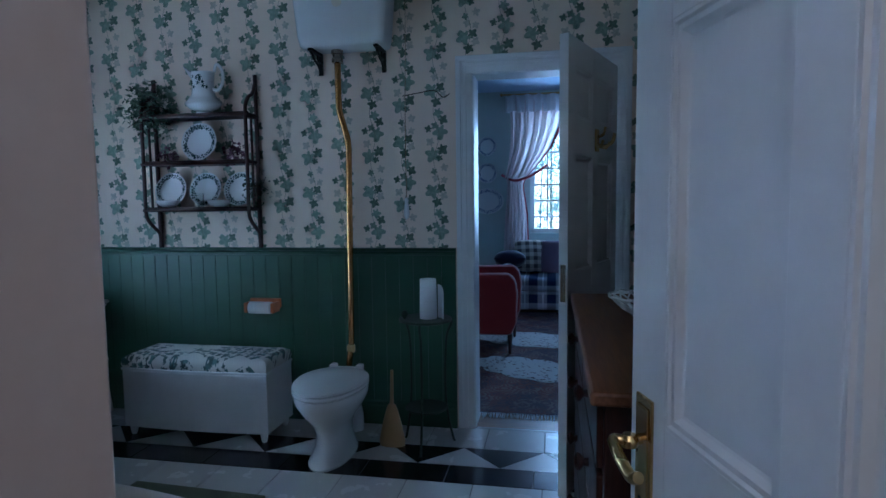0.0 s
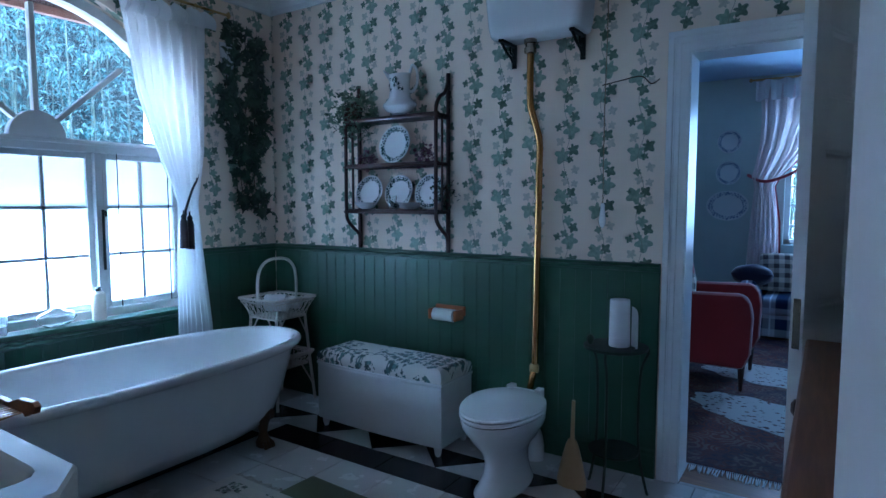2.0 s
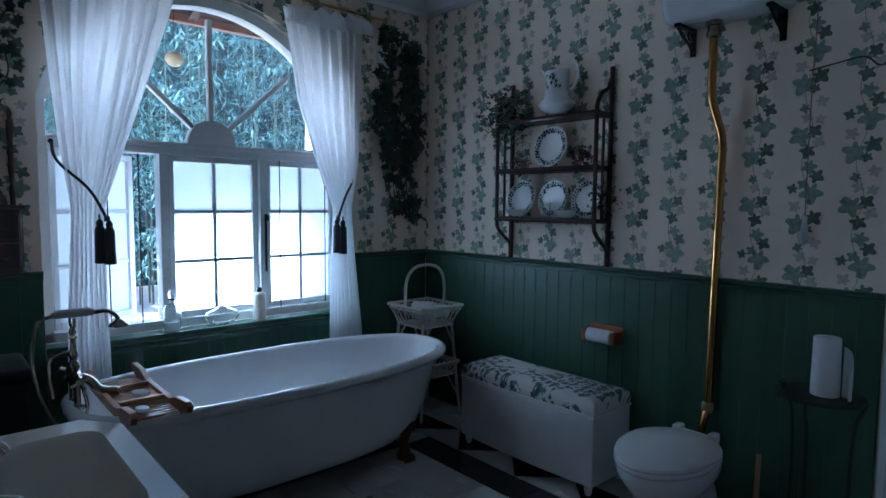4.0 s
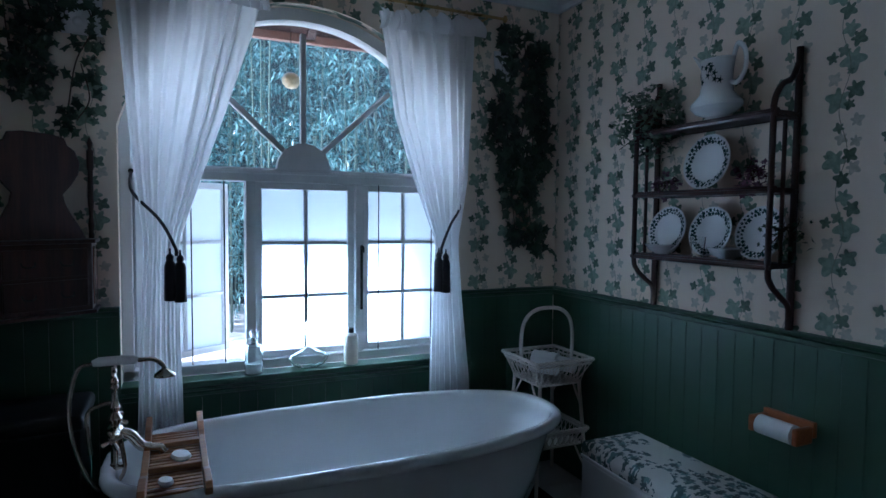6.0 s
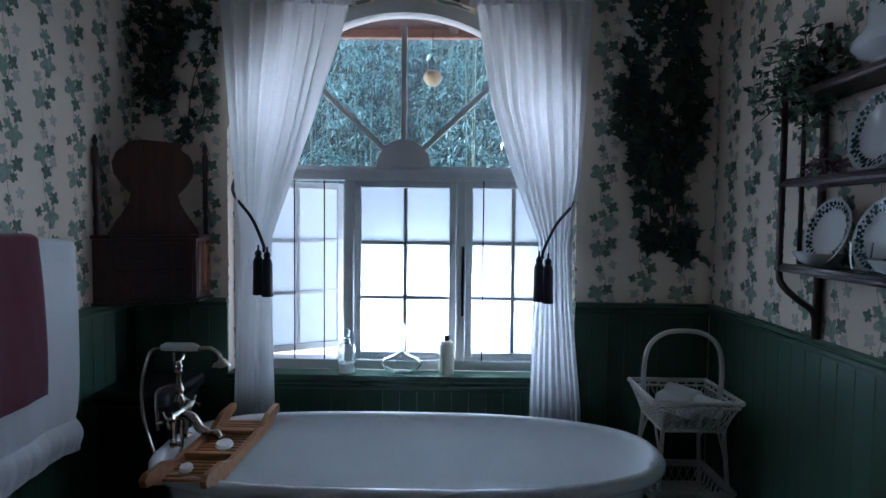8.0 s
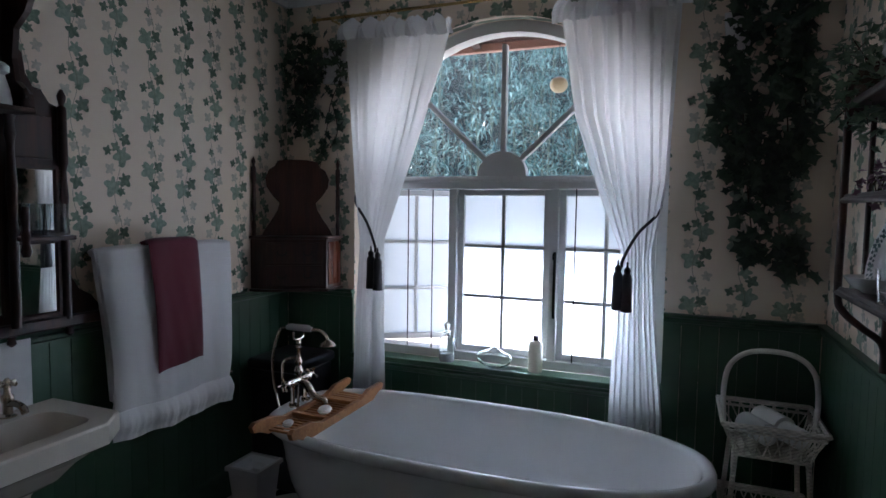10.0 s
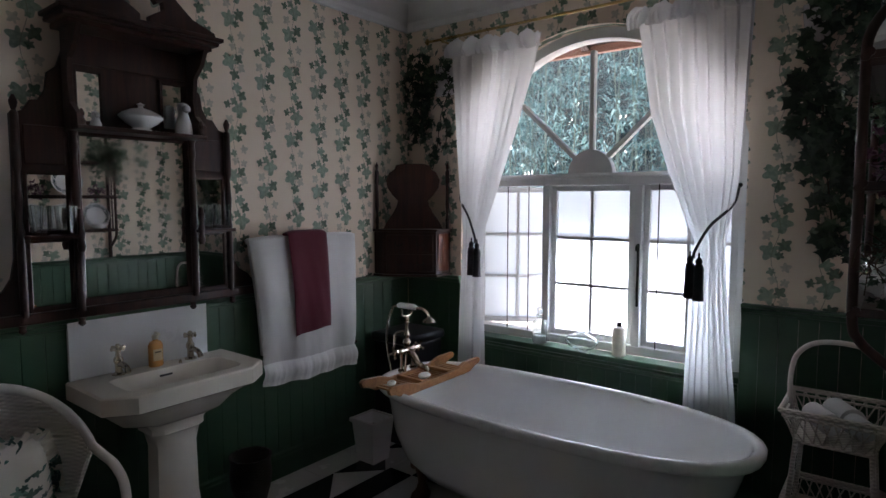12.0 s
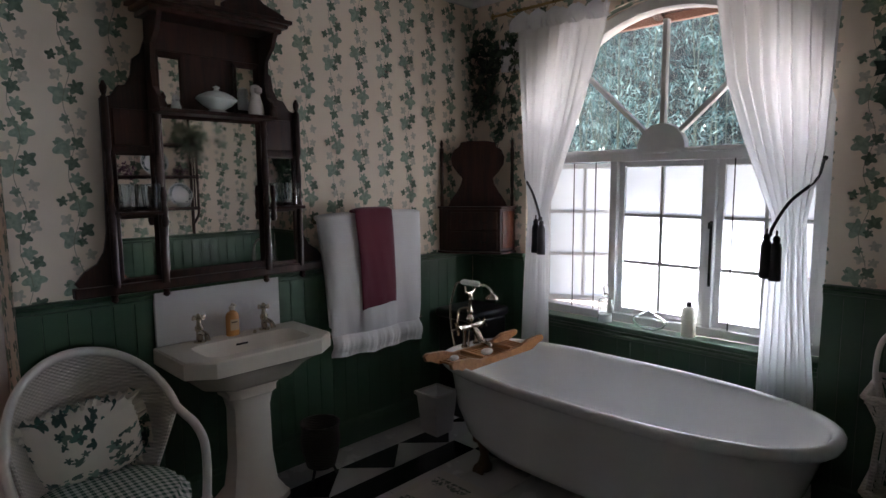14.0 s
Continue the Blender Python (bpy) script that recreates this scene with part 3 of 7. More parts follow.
def window():
    root = tagged(new("window_1"), "white arched casement window with a fanlight", "window", kind="structure")
    fr = part("window_frame", blk(GX - 0.05, GX + 0.05, WY0, WY0 + 0.05, WZ0, WSPRING, 0.003), m_white_paint, root)
    part("window_frame", blk(GX - 0.05, GX + 0.05, WY1 - 0.05, WY1, WZ0, WSPRING, 0.003), m_white_paint, root)
    part("window_frame", blk(GX - 0.05, GX + 0.05, WY0, WY1, WZ0, WZ0 + 0.05, 0.003), m_white_paint, root)
    out, inn = arch(24), arch(24, -0.06)
    rings = [[(GX - 0.05, a, b), (GX + 0.05, a, b), (GX + 0.05, c, d), (GX - 0.05, c, d)] for (a, b), (c, d) in zip(out, inn)]
    part("arched_frame", loft(rings), m_white_paint, root)
    bm = blk(GX - 0.05, GX + 0.055, WY0 + 0.05, WY1 - 0.05, 1.715, 1.785, 0.004)
    blk(GX + 0.05, GX + 0.075, WY0 + 0.05, WY1 - 0.05, 1.755, 1.775, 0.004, bm=bm)
    part("transom", bm, m_white_paint, root)
    for y0, y1 in ((1.579, 1.626), (2.158, 2.205)):
        part("mullion", blk(GX - 0.05, GX + 0.05, y0, y1, WZ0 + 0.05, 1.715, 0.004), m_white_paint, root)
    hub = [(MID + 0.142 * math.cos(math.pi * i / 16), 1.784 + 0.142 * math.sin(math.pi * i / 16)) for i in range(17)]
    part("fan_hub", prism(hub, "x", GX - 0.025, GX + 0.035, bevel=0.004), m_white_paint, root)
    for a, n in ((90, 0.72), (43, 0.66), (137, 0.66)):
        c, s = math.cos(radians(a)), math.sin(radians(a))
        w = 0.014
        p = [(MID + 0.12 * c - w * s, 1.784 + 0.12 * s + w * c), (MID + 0.12 * c + w * s, 1.784 + 0.12 * s - w * c), (MID + n * c + w * s, 1.784 + n * s - w * c), (MID + n * c - w * s, 1.784 + n * s + w * c)]
        part("glazing_bar", prism(p, "x", GX - 0.02, GX + 0.025, bevel=0.004), m_white_paint, root)
    outline = [(WY0 + 0.03, 1.78), *[(a, b) for a, b in arch(24, -0.03)], (WY1 - 0.03, 1.78)]
    pane = part("fan_pane", prism(outline, "x", GX - 0.003, GX + 0.001), m_pane, root)
    pane.visible_shadow = False

    def sash(y0, y1, m, cols=2):
        """One glazed casement with bars; its glass is obscured."""
        r = part("sash", blk(-0.022, 0.022, 0, 0.034, 0, 0.925, 0.003), m_white_paint, root)
        w = y1 - y0
        part("stile", blk(-0.022, 0.022, w - 0.034, w, 0, 0.925, 0.003), m_white_paint, r)
        part("rail", blk(-0.022, 0.022, 0.034, w - 0.034, 0, 0.034, 0.003), m_white_paint, r)
        part("rail", blk(-0.022, 0.022, 0.034, w - 0.034, 0.892, 0.925, 0.003), m_white_paint, r)
        for i in range(1, cols):
            c = 0.034 + (w - 0.068) * i / cols
            part("glazing_bar", blk(-0.014, 0.016, c - 0.010, c + 0.010, 0.034, 0.892, 0.003), m_white_paint, r)
        zs = [0.034 + (0.892 - 0.034) * i / 3 for i in range(4)]
        for z in zs[1:-1]:
            part("glazing_bar", blk(-0.013, 0.015, 0.034, w - 0.034, z - 0.010, z + 0.010, 0.003), m_white_paint, r)
        for i in range(cols):
            for z0, z1 in zip(zs, zs[1:]):
                c0, c1 = [0.034 + (w - 0.068) * (i + e) / cols for e in (0, 1)]
                part("pane", blk(-0.003, 0.002, c0 + 0.001, c1 - 0.001, z0 + 0.001, z1 - 0.001), m_frost, r)
        r.matrix_basis = m
        return r
    sash(1.628, 2.156, pose(GX, 1.628, 0.788))
    sash(2.207, 2.698, pose(GX, 2.207, 0.788))
    sash(1.062, 1.577, pose(GX - 0.02, 1.062, 0.788, 0, 0, 30))
    return root


window()
bm = blk(GX + 0.05, X0 + 0.035, WY0 - 0.004, WY1 + 0.004, WZ0 - 0.03, WZ0, 0.006)
tagged(part("window_sill", bm, m_green), "green painted window sill board", "window sill", kind="structure")
for y in (1.32, 1.475, 2.295, 2.62):
    tagged(part("security_bar", tube([(GX + 0.04, y, WZ0 + 0.05), (GX + 0.04, y, 1.716)], 0.0035, n=6), m_iron), "thin dark steel bar across the casement", "window bar", "window bars")
bm = blk(GX + 0.05, GX + 0.062, 2.185, 2.199, 1.02, 1.38, 0.003)
tube(curve([(GX + 0.062, 2.192, 1.36), (GX + 0.085, 2.192, 1.37), (GX + 0.09, 2.192, 1.34)]), 0.006, bm)
for z in (1.10, 1.18, 1.26):
    tube([(GX + 0.06, 2.192, z), (GX + 0.07, 2.192, z)], 0.004, bm)
tagged(part("window_stay", bm, m_iron), "dark iron casement stay on the window", "window stay")


# ---- curtains ----
def curtain(name, rows, folds, label, seed, inward):
    """A gathered sheet. rows: height, the two edges along y, distance off the wall, depth of the folds."""
    rnd = random.Random(seed)
    ph = [rnd.uniform(-0.5, 0.5) for _ in range(folds + 2)]
    n = folds * 12
    dense = []
    for (z0, a0, b0, d0, f0), (z1, a1, b1, d1, f1) in zip(rows, rows[1:]):
        for i in range(7):
            t = i / 7
            e = t
            dense.append((z0 + (z1 - z0) * t, a0 + (a1 - a0) * e, b0 + (b1 - b0) * e, d0 + (d1 - d0) * e, f0 + (f1 - f0) * e))
    dense.append(rows[-1])
    bm = bmesh.new()
    grid = []
    for z, a, b, d, f in dense:
        line = []
        for i in range(n + 1):
            u = i / n
            k = u * folds
            w = ph[int(k)] * (1 - k % 1) + ph[int(k) + 1] * (k % 1)
            c = math.sin(2 * math.pi * (k + 0.5 * w + 0.02 * math.sin(2.1 * z + k)))
            s = (0.55 + 1.1 * abs(w)) * math.copysign(abs(c) ** 0.8, c) + 0.22 * math.sin(4 * math.pi * k + 5 * w + z * 0.2) + 0.5 * math.sin(1.3 * k + 0.3 * z)
            line.append(bm.verts.new((X0 + d + f * s, a + (b - a) * (u + 0.012 * math.sin(9 * u + 4 * z)), z + 0.006 * math.sin(14 * u))))
        grid.append(line)
    for r0, r1 in zip(grid, grid[1:]):
        for i in range(n):
            bm.faces.new((r0[i], r0[i + 1], r1[i + 1], r1[i]))
    root = thing(name, (0, 0, 0), label, "curtain", "curtains at the arched window")
    part("drape", bm, m_sheer, root, smooth=True)
    z, a, b, d, f = rows[0]
    bm = bmesh.new()
    grid = []
    m = 90
    for j in range(7):
        t = j / 6
        line = []
        for i in range(m + 1):
            u = i / m
            wob = math.sin(2 * math.pi * u * 5.0 + ph[0] * 4) + 0.5 * math.sin(2 * math.pi * u * 11.3 + ph[1] * 6) + 0.25 * math.sin(2 * math.pi * u * 23 + ph[2] * 6)
            dip = 0.03 * (u if inward > 0 else 1 - u)
            puff = math.sin(math.pi * min(1.0, t * 0.8))
            line.append(bm.verts.new((X0 + d + 0.015 + 0.055 * puff * (1 + 0.55 * wob) + 0.010 * wob, a - 0.005 - 0.035 * t + (b - a + 0.01 + 0.07 * t) * u + 0.012 * t * wob, z + 0.04 - dip + 0.010 * wob - 0.105 * t - 0.022 * t * wob)))
        grid.append(line)
    for r0, r1 in zip(grid, grid[1:]):
        for i in range(m):
            bm.faces.new((r0[i], r0[i + 1], r1[i + 1], r1[i]))
    part("ruffle", bm, m_frill, root, "frilled voile heading", smooth=True)
    return root


curtain("curtain", [(2.60, 1.02, 1.645, 0.11, 0.020), (2.40, 1.03, 1.60, 0.11, 0.024), (2.04, 1.05, 1.485, 0.11, 0.023), (1.72, 1.08, 1.37, 0.115, 0.019), (1.43, 1.118, 1.268, 0.12, 0.012), (1.36, 1.118, 1.262, 0.12, 0.011), (0.96, 1.095, 1.265, 0.12, 0.016), (0.60, 1.08, 1.275, 0.12, 0.018), (0.03, 1.06, 1.285, 0.12, 0.019)], 8, "white voile curtain tied back with a dark cord", 3, 1)
curtain("curtain", [(2.60, 2.225, 2.775, 0.11, 0.020), (2.46, 2.25, 2.775, 0.11, 0.024), (2.07, 2.305, 2.765, 0.11, 0.023), (1.74, 2.415, 2.745, 0.115, 0.019), (1.42, 2.545, 2.69, 0.12, 0.012), (1.36, 2.548, 2.69, 0.12, 0.011), (1.10, 2.53, 2.71, 0.12, 0.016), (0.62, 2.515, 2.765, 0.12, 0.018), (0.03, 2.50, 2.785, 0.12, 0.019)], 8, "white voile curtain tied back with a dark cord", 5, -1)
rod = thing("curtain_rod", (X0 + 0.075, 0, 2.685), "brass curtain rod with rings above the window", "curtain rod")
part("pole", tube([(0, 0.78, 0), (0, 3.0, 0)], 0.0085, n=12), m_brass, rod, smooth=True)
for y in (0.78, 3.0):
    part("finial", lathe([(0.006, -0.02), (0.012, -0.012), (0.017, 0.0), (0.012, 0.014), (0.004, 0.022)], at=(0, y, 0), n=12), m_brass, rod, smooth=True)
for y in (0.9, 2.88):
    part("bracket", tube([(-0.075, y, -0.01), (-0.02, y, -0.012), (0, y, -0.012)], 0.006), m_brass, rod)
for i in range(13):
    y = 0.93 + 0.055 * i if i < 7 else 2.30 + 0.09 * (i - 7)
    part("ring", tube([(0.016 * math.cos(a), y + 0.002 * math.sin(3 * a), -0.006 + 0.018 * math.sin(a)) for a in [2 * math.pi * k / 14 for k in range(15)]], 0.0022, n=5), m_brass, rod)


def tieback(y_hook, z_hook, y_tie, z_tie, sgn):
    root = thing("curtain_tieback", (0, 0, 0), "dark corded tieback with two tassels", "tieback", "curtain tiebacks")
    path = curve([(X0 + 0.012, y_hook, z_hook), (X0 + 0.10, y_hook + sgn * 0.01, z_hook - 0.10), (X0 + 0.16, y_tie - sgn * 0.06, z_tie + 0.13), (X0 + 0.18, y_tie, z_tie + 0.01), (X0 + 0.186, y_tie + sgn * 0.006, z_tie - 0.03)], 8)
    part("cord", tube(path, 0.0075, n=8), m_cord, root, smooth=True)
    part("hook", lathe([(0.012, 0), (0.012, 0.005), (0.005, 0.008), (0.005, 0.02), (0.009, 0.024)], n=12), m_iron, root).matrix_basis = pose(X0, y_hook, z_hook, 0, 90, 0)
    for dy, dz in ((-0.021, 0.0), (0.021, -0.008)):
        t = part("tassel", lathe([(0.004, 0.085), (0.005, 0.062), (0.012, 0.056), (0.017, 0.045), (0.014, 0.03), (0.020, 0.02), (0.024, 0.005), (0.0245, -0.08), (0.027, -0.15), (0.022, -0.152)], n=16), m_cord, root, smooth=True)
        t.matrix_basis = pose(X0 + 0.185, y_tie + dy, z_tie - 0.08 + dz)
    return root


tieback(1.065, 1.74, 1.245, 1.385, 1)
tieback(2.72, 1.70, 2.565, 1.37, -1)

# ---- outside the window ----
m_paving = plain("sunlit pale paving", (0.68, 0.66, 0.62), 0.9, vary=0.25, scale=2.0)
# Soffit, purlin and rafters are coloured darker than the fascia.
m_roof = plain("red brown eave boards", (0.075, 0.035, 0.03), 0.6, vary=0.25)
m_fascia = plain("pale pink brown fascia board", (0.34, 0.18, 0.14), 0.6, vary=0.2)
m_bamboo = plain("green bamboo cane", (0.10, 0.14, 0.11), 0.4, vary=0.5, scale=1.5)
m_bamboo_leaf = foliage("bamboo leaf", (0.018, 0.075, 0.08), (0.30, 0.50, 0.50), 0.4, 0.22)
tagged(part("ground", blk(-120, 60, -80, 80, -0.45, -0.3), m_paving), "pale sunlit paved ground outside", "ground", kind="structure")
eave = tagged(new("roof_eave"), "red-brown timber eave above the window", "roof", kind="structure")
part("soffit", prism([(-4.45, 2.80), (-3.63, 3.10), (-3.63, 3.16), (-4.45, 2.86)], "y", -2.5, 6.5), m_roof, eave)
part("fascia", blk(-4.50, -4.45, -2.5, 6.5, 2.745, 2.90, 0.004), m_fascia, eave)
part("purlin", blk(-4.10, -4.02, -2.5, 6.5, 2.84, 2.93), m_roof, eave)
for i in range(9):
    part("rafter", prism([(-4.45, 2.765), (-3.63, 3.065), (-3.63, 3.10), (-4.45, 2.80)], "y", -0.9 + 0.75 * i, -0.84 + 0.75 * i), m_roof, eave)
# Globe and stem added outside, in place of a room lamp mirrored in the fanlight.
lamp = thing("porch_lamp", (-4.42, 1.99, 2.47), "cream globe hung outside to stand in for a lamp reflection", "lamp")
m_globe = plain("cream opal glass globe", (0.55, 0.43, 0.26), 0.3)
part("globe", lathe([(0.004, -0.058), (0.035, -0.05), (0.06, -0.02), (0.063, 0.008), (0.048, 0.035), (0.02, 0.05)], n=20), m_globe, lamp, smooth=True)
part("stem", tube([(0, 0, 0.045), (0, 0, 0.345)], 0.003), m_iron, lamp)


def bamboo(n_canes, n_leaves, seed):
    """A grove of canes with leafy sprays, some metres from the window."""
    rnd = random.Random(seed)
    vs, fs, lv, lf = [], [], [], []
    for c in range(n_canes):
        x, y = rnd.uniform(-12.6, -8.3), rnd.uniform(-6.5, 11.0)
        lean, turn, r = rnd.uniform(0.02, 0.16), rnd.uniform(0, 6.28), rnd.uniform(0.009, 0.022)
        top = rnd.uniform(6.0, 9.0)
        base = len(vs)
        k = 9
        pts = []
        for i in range(k + 1):
            z = -0.3 + top * i / k
            off = lean * z * z * 0.13
            pts.append((x + off * math.cos(turn), y + off * math.sin(turn), z))
        for i, (px, py, pz) in enumerate(pts):
            rr = r * (1 - 0.7 * i / k)
            for j in range(5):
                vs.append((px + rr * math.cos(j * 1.2566), py + rr * math.sin(j * 1.2566), pz))
        for i in range(k):
            for j in range(5):
                a, b = base + i * 5 + j, base + i * 5 + (j + 1) % 5
                fs.append((a, b, b + 5, a + 5))
        for _ in range(n_leaves // n_canes // 9):
            i = rnd.randrange(1, k)
            d, az, dr0 = rnd.uniform(0.05, 0.85), rnd.uniform(0, 6.28), rnd.uniform(0, 6.28)
            qx, qy, qz = pts[i][0] + d * math.cos(az), pts[i][1] + d * math.sin(az), pts[i][2] + rnd.uniform(-0.5, 0.6)
            for _ in range(9):
                px, py, pz = qx + rnd.gauss(0, 0.06), qy + rnd.gauss(0, 0.06), qz + rnd.gauss(0, 0.05)
                ln, w = rnd.uniform(0.08, 0.19), rnd.uniform(0.008, 0.018)
                dr, pitch = dr0 + rnd.gauss(0, 1.1), rnd.uniform(-1.0, 0.3)
                dx, dy, dz = math.cos(dr) * math.cos(pitch), math.sin(dr) * math.cos(pitch), math.sin(pitch)
                sx, sy = -math.sin(dr), math.cos(dr)
                b = len(lv)
                lv += [(px, py, pz), (px + dx * ln * 0.4 + sx * w, py + dy * ln * 0.4 + sy * w, pz + dz * ln * 0.4), (px + dx * ln, py + dy * ln, pz + dz * ln - 0.02), (px + dx * ln * 0.4 - sx * w, py + dy * ln * 0.4 - sy * w, pz + dz * ln * 0.4)]
                lf.append((b, b + 1, b + 2, b + 3))
    root = tagged(new("bamboo_grove"), "dense green bamboo grove in sunlight", "bamboo", kind="stuff")
    for name, v, f, m in (("canes", vs, fs, m_bamboo), ("leaves", lv, lf, m_bamboo_leaf)):
        me = bpy.data.meshes.new(name)
        me.from_pydata(v, [], f)
        me.materials.append(m)
        ob = new(name, me)
        ob.parent = root
        tagged(ob, kind="stuff")
    return root


bamboo(190, 95000, 11)
# Made-up backing slab; keeps bright sky from showing between the canes.
tagged(part("hedge_bank", prism([(-14.8, -0.3), (-13.0, -0.3), (-13.8, 5.4), (-14.8, 6.2)], "y", -14, 18), plain("dark green backing", (0.010, 0.024, 0.028), 0.9, vary=0.6, scale=3.0)), "plain dark slab added behind the bamboo", "bank", kind="structure")


# ---- the bathtub ----
def oval(hx, hy, z, p=2.6, n=48, cx=0.0, cy=0.0, south=1.0):
    """A rounded ring; its south end is squarer."""
    out = []
    for i in range(n):
        a = 2 * math.pi * i / n
        c, s = math.cos(a), math.sin(a)
        q = p if s > 0 else p * south
        out.append((cx + hx * math.copysign(abs(c) ** (2 / q), c), cy + hy * math.copysign(abs(s) ** (2 / q), s), z))
    return out


def bathtub():
    root = thing("bathtub", (-2.715, 1.980, 0.0), "white roll-top claw-foot bathtub below the window", "bathtub")
    L, W, H = 1.00, 0.42, 0.615
    spec = [(0.27, 0.68, 0.125, 0.0), (0.30, 0.74, 0.14, 0.0), (0.33, 0.815, 0.20, -0.01), (0.352, 0.88, 0.33, -0.01), (0.368, 0.92, 0.48, 0.0), (0.378, 0.945, H - 0.045, 0.0)]
    rings = [oval(w, l, z, 2.5, cy=cy, south=1.25) for w, l, z, cy in spec]
    for a in range(-60, 200, 26):
        c, s = math.cos(radians(a)), math.sin(radians(a))
        rings.append(oval(0.395 + 0.026 * c, 0.972 + 0.028 * c, H - 0.028 + 0.028 * s, 2.45, south=1.25))
    for w, l, z, cy in ((0.362, 0.935, H - 0.06, 0), (0.345, 0.90, 0.48, 0), (0.32, 0.84, 0.34, -0.01), (0.285, 0.76, 0.245, -0.01), (0.22, 0.64, 0.20, 0), (0.05, 0.2, 0.19, 0)):
        rings.append(oval(w, l, z, 2.5, cy=cy, south=1.25))
    part("body", loft(rings), m_enamel, root, smooth=True)
    for sx in (-1, 1):
        for y in (-0.62, 0.60):
            bm = lathe([(0.03, 0.0), (0.042, 0.01), (0.045, 0.035), (0.032, 0.06), (0.024, 0.09), (0.03, 0.13), (0.045, 0.17), (0.05, 0.20)], n=14)
            for k in (-1, 0, 1):
                tube(curve([(0.02, 0.018 * k, 0.04), (0.045, 0.024 * k, 0.03), (0.055, 0.026 * k, 0.004)]), 0.012, bm)
            blk(-0.05, 0.04, -0.06, 0.06, 0.16, 0.22, 0.015, bm=bm)
            f = part("claw_foot", bm, plain("aged bronze foot", (0.16, 0.09, 0.05), 0.45, 0.7) if "aged bronze foot" not in bpy.data.materials else bpy.data.materials["aged bronze foot"], root, "aged bronze claw foot", smooth=True)
            f.matrix_basis = pose(sx * 0.22, y, 0, 0, 0, 0 if sx > 0 else 180)
    part("drain", lathe([(0.03, 0.0), (0.03, 0.004), (0.02, 0.003)], at=(0, -0.55, 0.207), n=16), m_nickel, root)
    return root


bathtub()


def shower_mixer():
    """Telephone-style bath mixer on two risers over the tap end."""
    root = thing("bath_mixer", (-2.745, 1.03, 0.60), "polished nickel bath mixer with telephone hand shower", "bath mixer")
    for y in (-0.0,):
        for x in (-0.052, 0.052):
            part("riser", lathe([(0.03, 0), (0.03, 0.008), (0.013, 0.016), (0.012, 0.08), (0.017, 0.09), (0.017, 0.11)], at=(x, 0, 0), n=14), m_nickel, root, smooth=True)
            t = tube([(x, 0, 0.12), (x * 1.9, 0.0, 0.125)], [0.012, 0.016])
            part("valve", t, m_nickel, root, smooth=True)
            bm = lathe([(0.012, 0), (0.016, 0.012), (0.01, 0.02)], n=12)
            for k in range(4):
                a = math.pi / 2 * k + 0.4
                tube([(0, 0, 0.012), (0.036 * math.cos(a), 0.036 * math.sin(a), 0.012)], [0.006, 0.009], bm)
            part("cross_handle", bm, m_nickel, root, smooth=True).matrix_basis = pose(x * 2.0, 0.0, 0.125, 0, 90 if x > 0 else -90, 0)
    bm = tube([(-0.075, 0, 0.12), (-0.05, 0, 0.12), (-0.03, 0, 0.12), (0, 0, 0.12), (0.03, 0, 0.12), (0.05, 0, 0.12), (0.075, 0, 0.12)], [0.016, 0.024, 0.018, 0.030, 0.018, 0.024, 0.016], n=14)
    part("body", bm, m_nickel, root, "swelling turned mixer body", smooth=True)
    part("spout", tube(curve([(0, 0.0, 0.12), (0, 0.05, 0.10), (0, 0.085, 0.055), (0, 0.12, 0.04), (0, 0.15, 0.035), (0, 0.165, 0.015)]), [0.020] * 18 + [0.017] * 12 + [0.021], n=12), m_nickel, root, smooth=True)
    part("column", lathe([(0.024, 0.12), (0.014, 0.145), (0.026, 0.17), (0.013, 0.195), (0.020, 0.215), (0.012, 0.235), (0.010, 0.28), (0.017, 0.29), (0.011, 0.30), (0.016, 0.31), (0.008, 0.33)], n=14), m_nickel, root, smooth=True)
    part("cradle", tube(curve([(-0.045, 0.0, 0.375), (-0.04, 0, 0.34), (0, 0, 0.33), (0.04, 0, 0.34), (0.045, 0, 0.375)]), 0.006), m_nickel, root, smooth=True)
    hs = part("hand_shower", tube([(0, -0.07, 0.385), (0, -0.05, 0.39), (0, 0.06, 0.39), (0, 0.08, 0.385)], [0.012, 0.018, 0.018, 0.012], n=14), m_china, root, "white china shower handle", smooth=True)
    bm = tube(curve([(0, 0.08, 0.385), (0, 0.13, 0.385), (0, 0.165, 0.36), (0, 0.17, 0.34)]), 0.009, n=10)
    lathe([(0.012, 0.345), (0.036, 0.325), (0.04, 0.315), (0.03, 0.312)], bm, at=(0, 0.172, 0), n=18)
    part("rose", bm, m_nickel, hs, smooth=True)
    part("hose", tube(curve([(0, -0.07, 0.385), (0.0, -0.12, 0.36), (0.02, -0.145, 0.22), (0.03, -0.12, 0.05), (0.05, -0.05, -0.08), (0.06, 0.03, -0.02), (0.03, 0.02, 0.10)], 8), 0.0075, n=8), m_nickel, root, "coiled metal hose", smooth=True)
    part("diverter_pipe", tube(curve([(0.0, 0, 0.23), (0, -0.05, 0.225), (0.01, -0.09, 0.19), (0.02, -0.08, 0.05)]), 0.008), m_nickel, root, smooth=True)
    return root


shower_mixer()


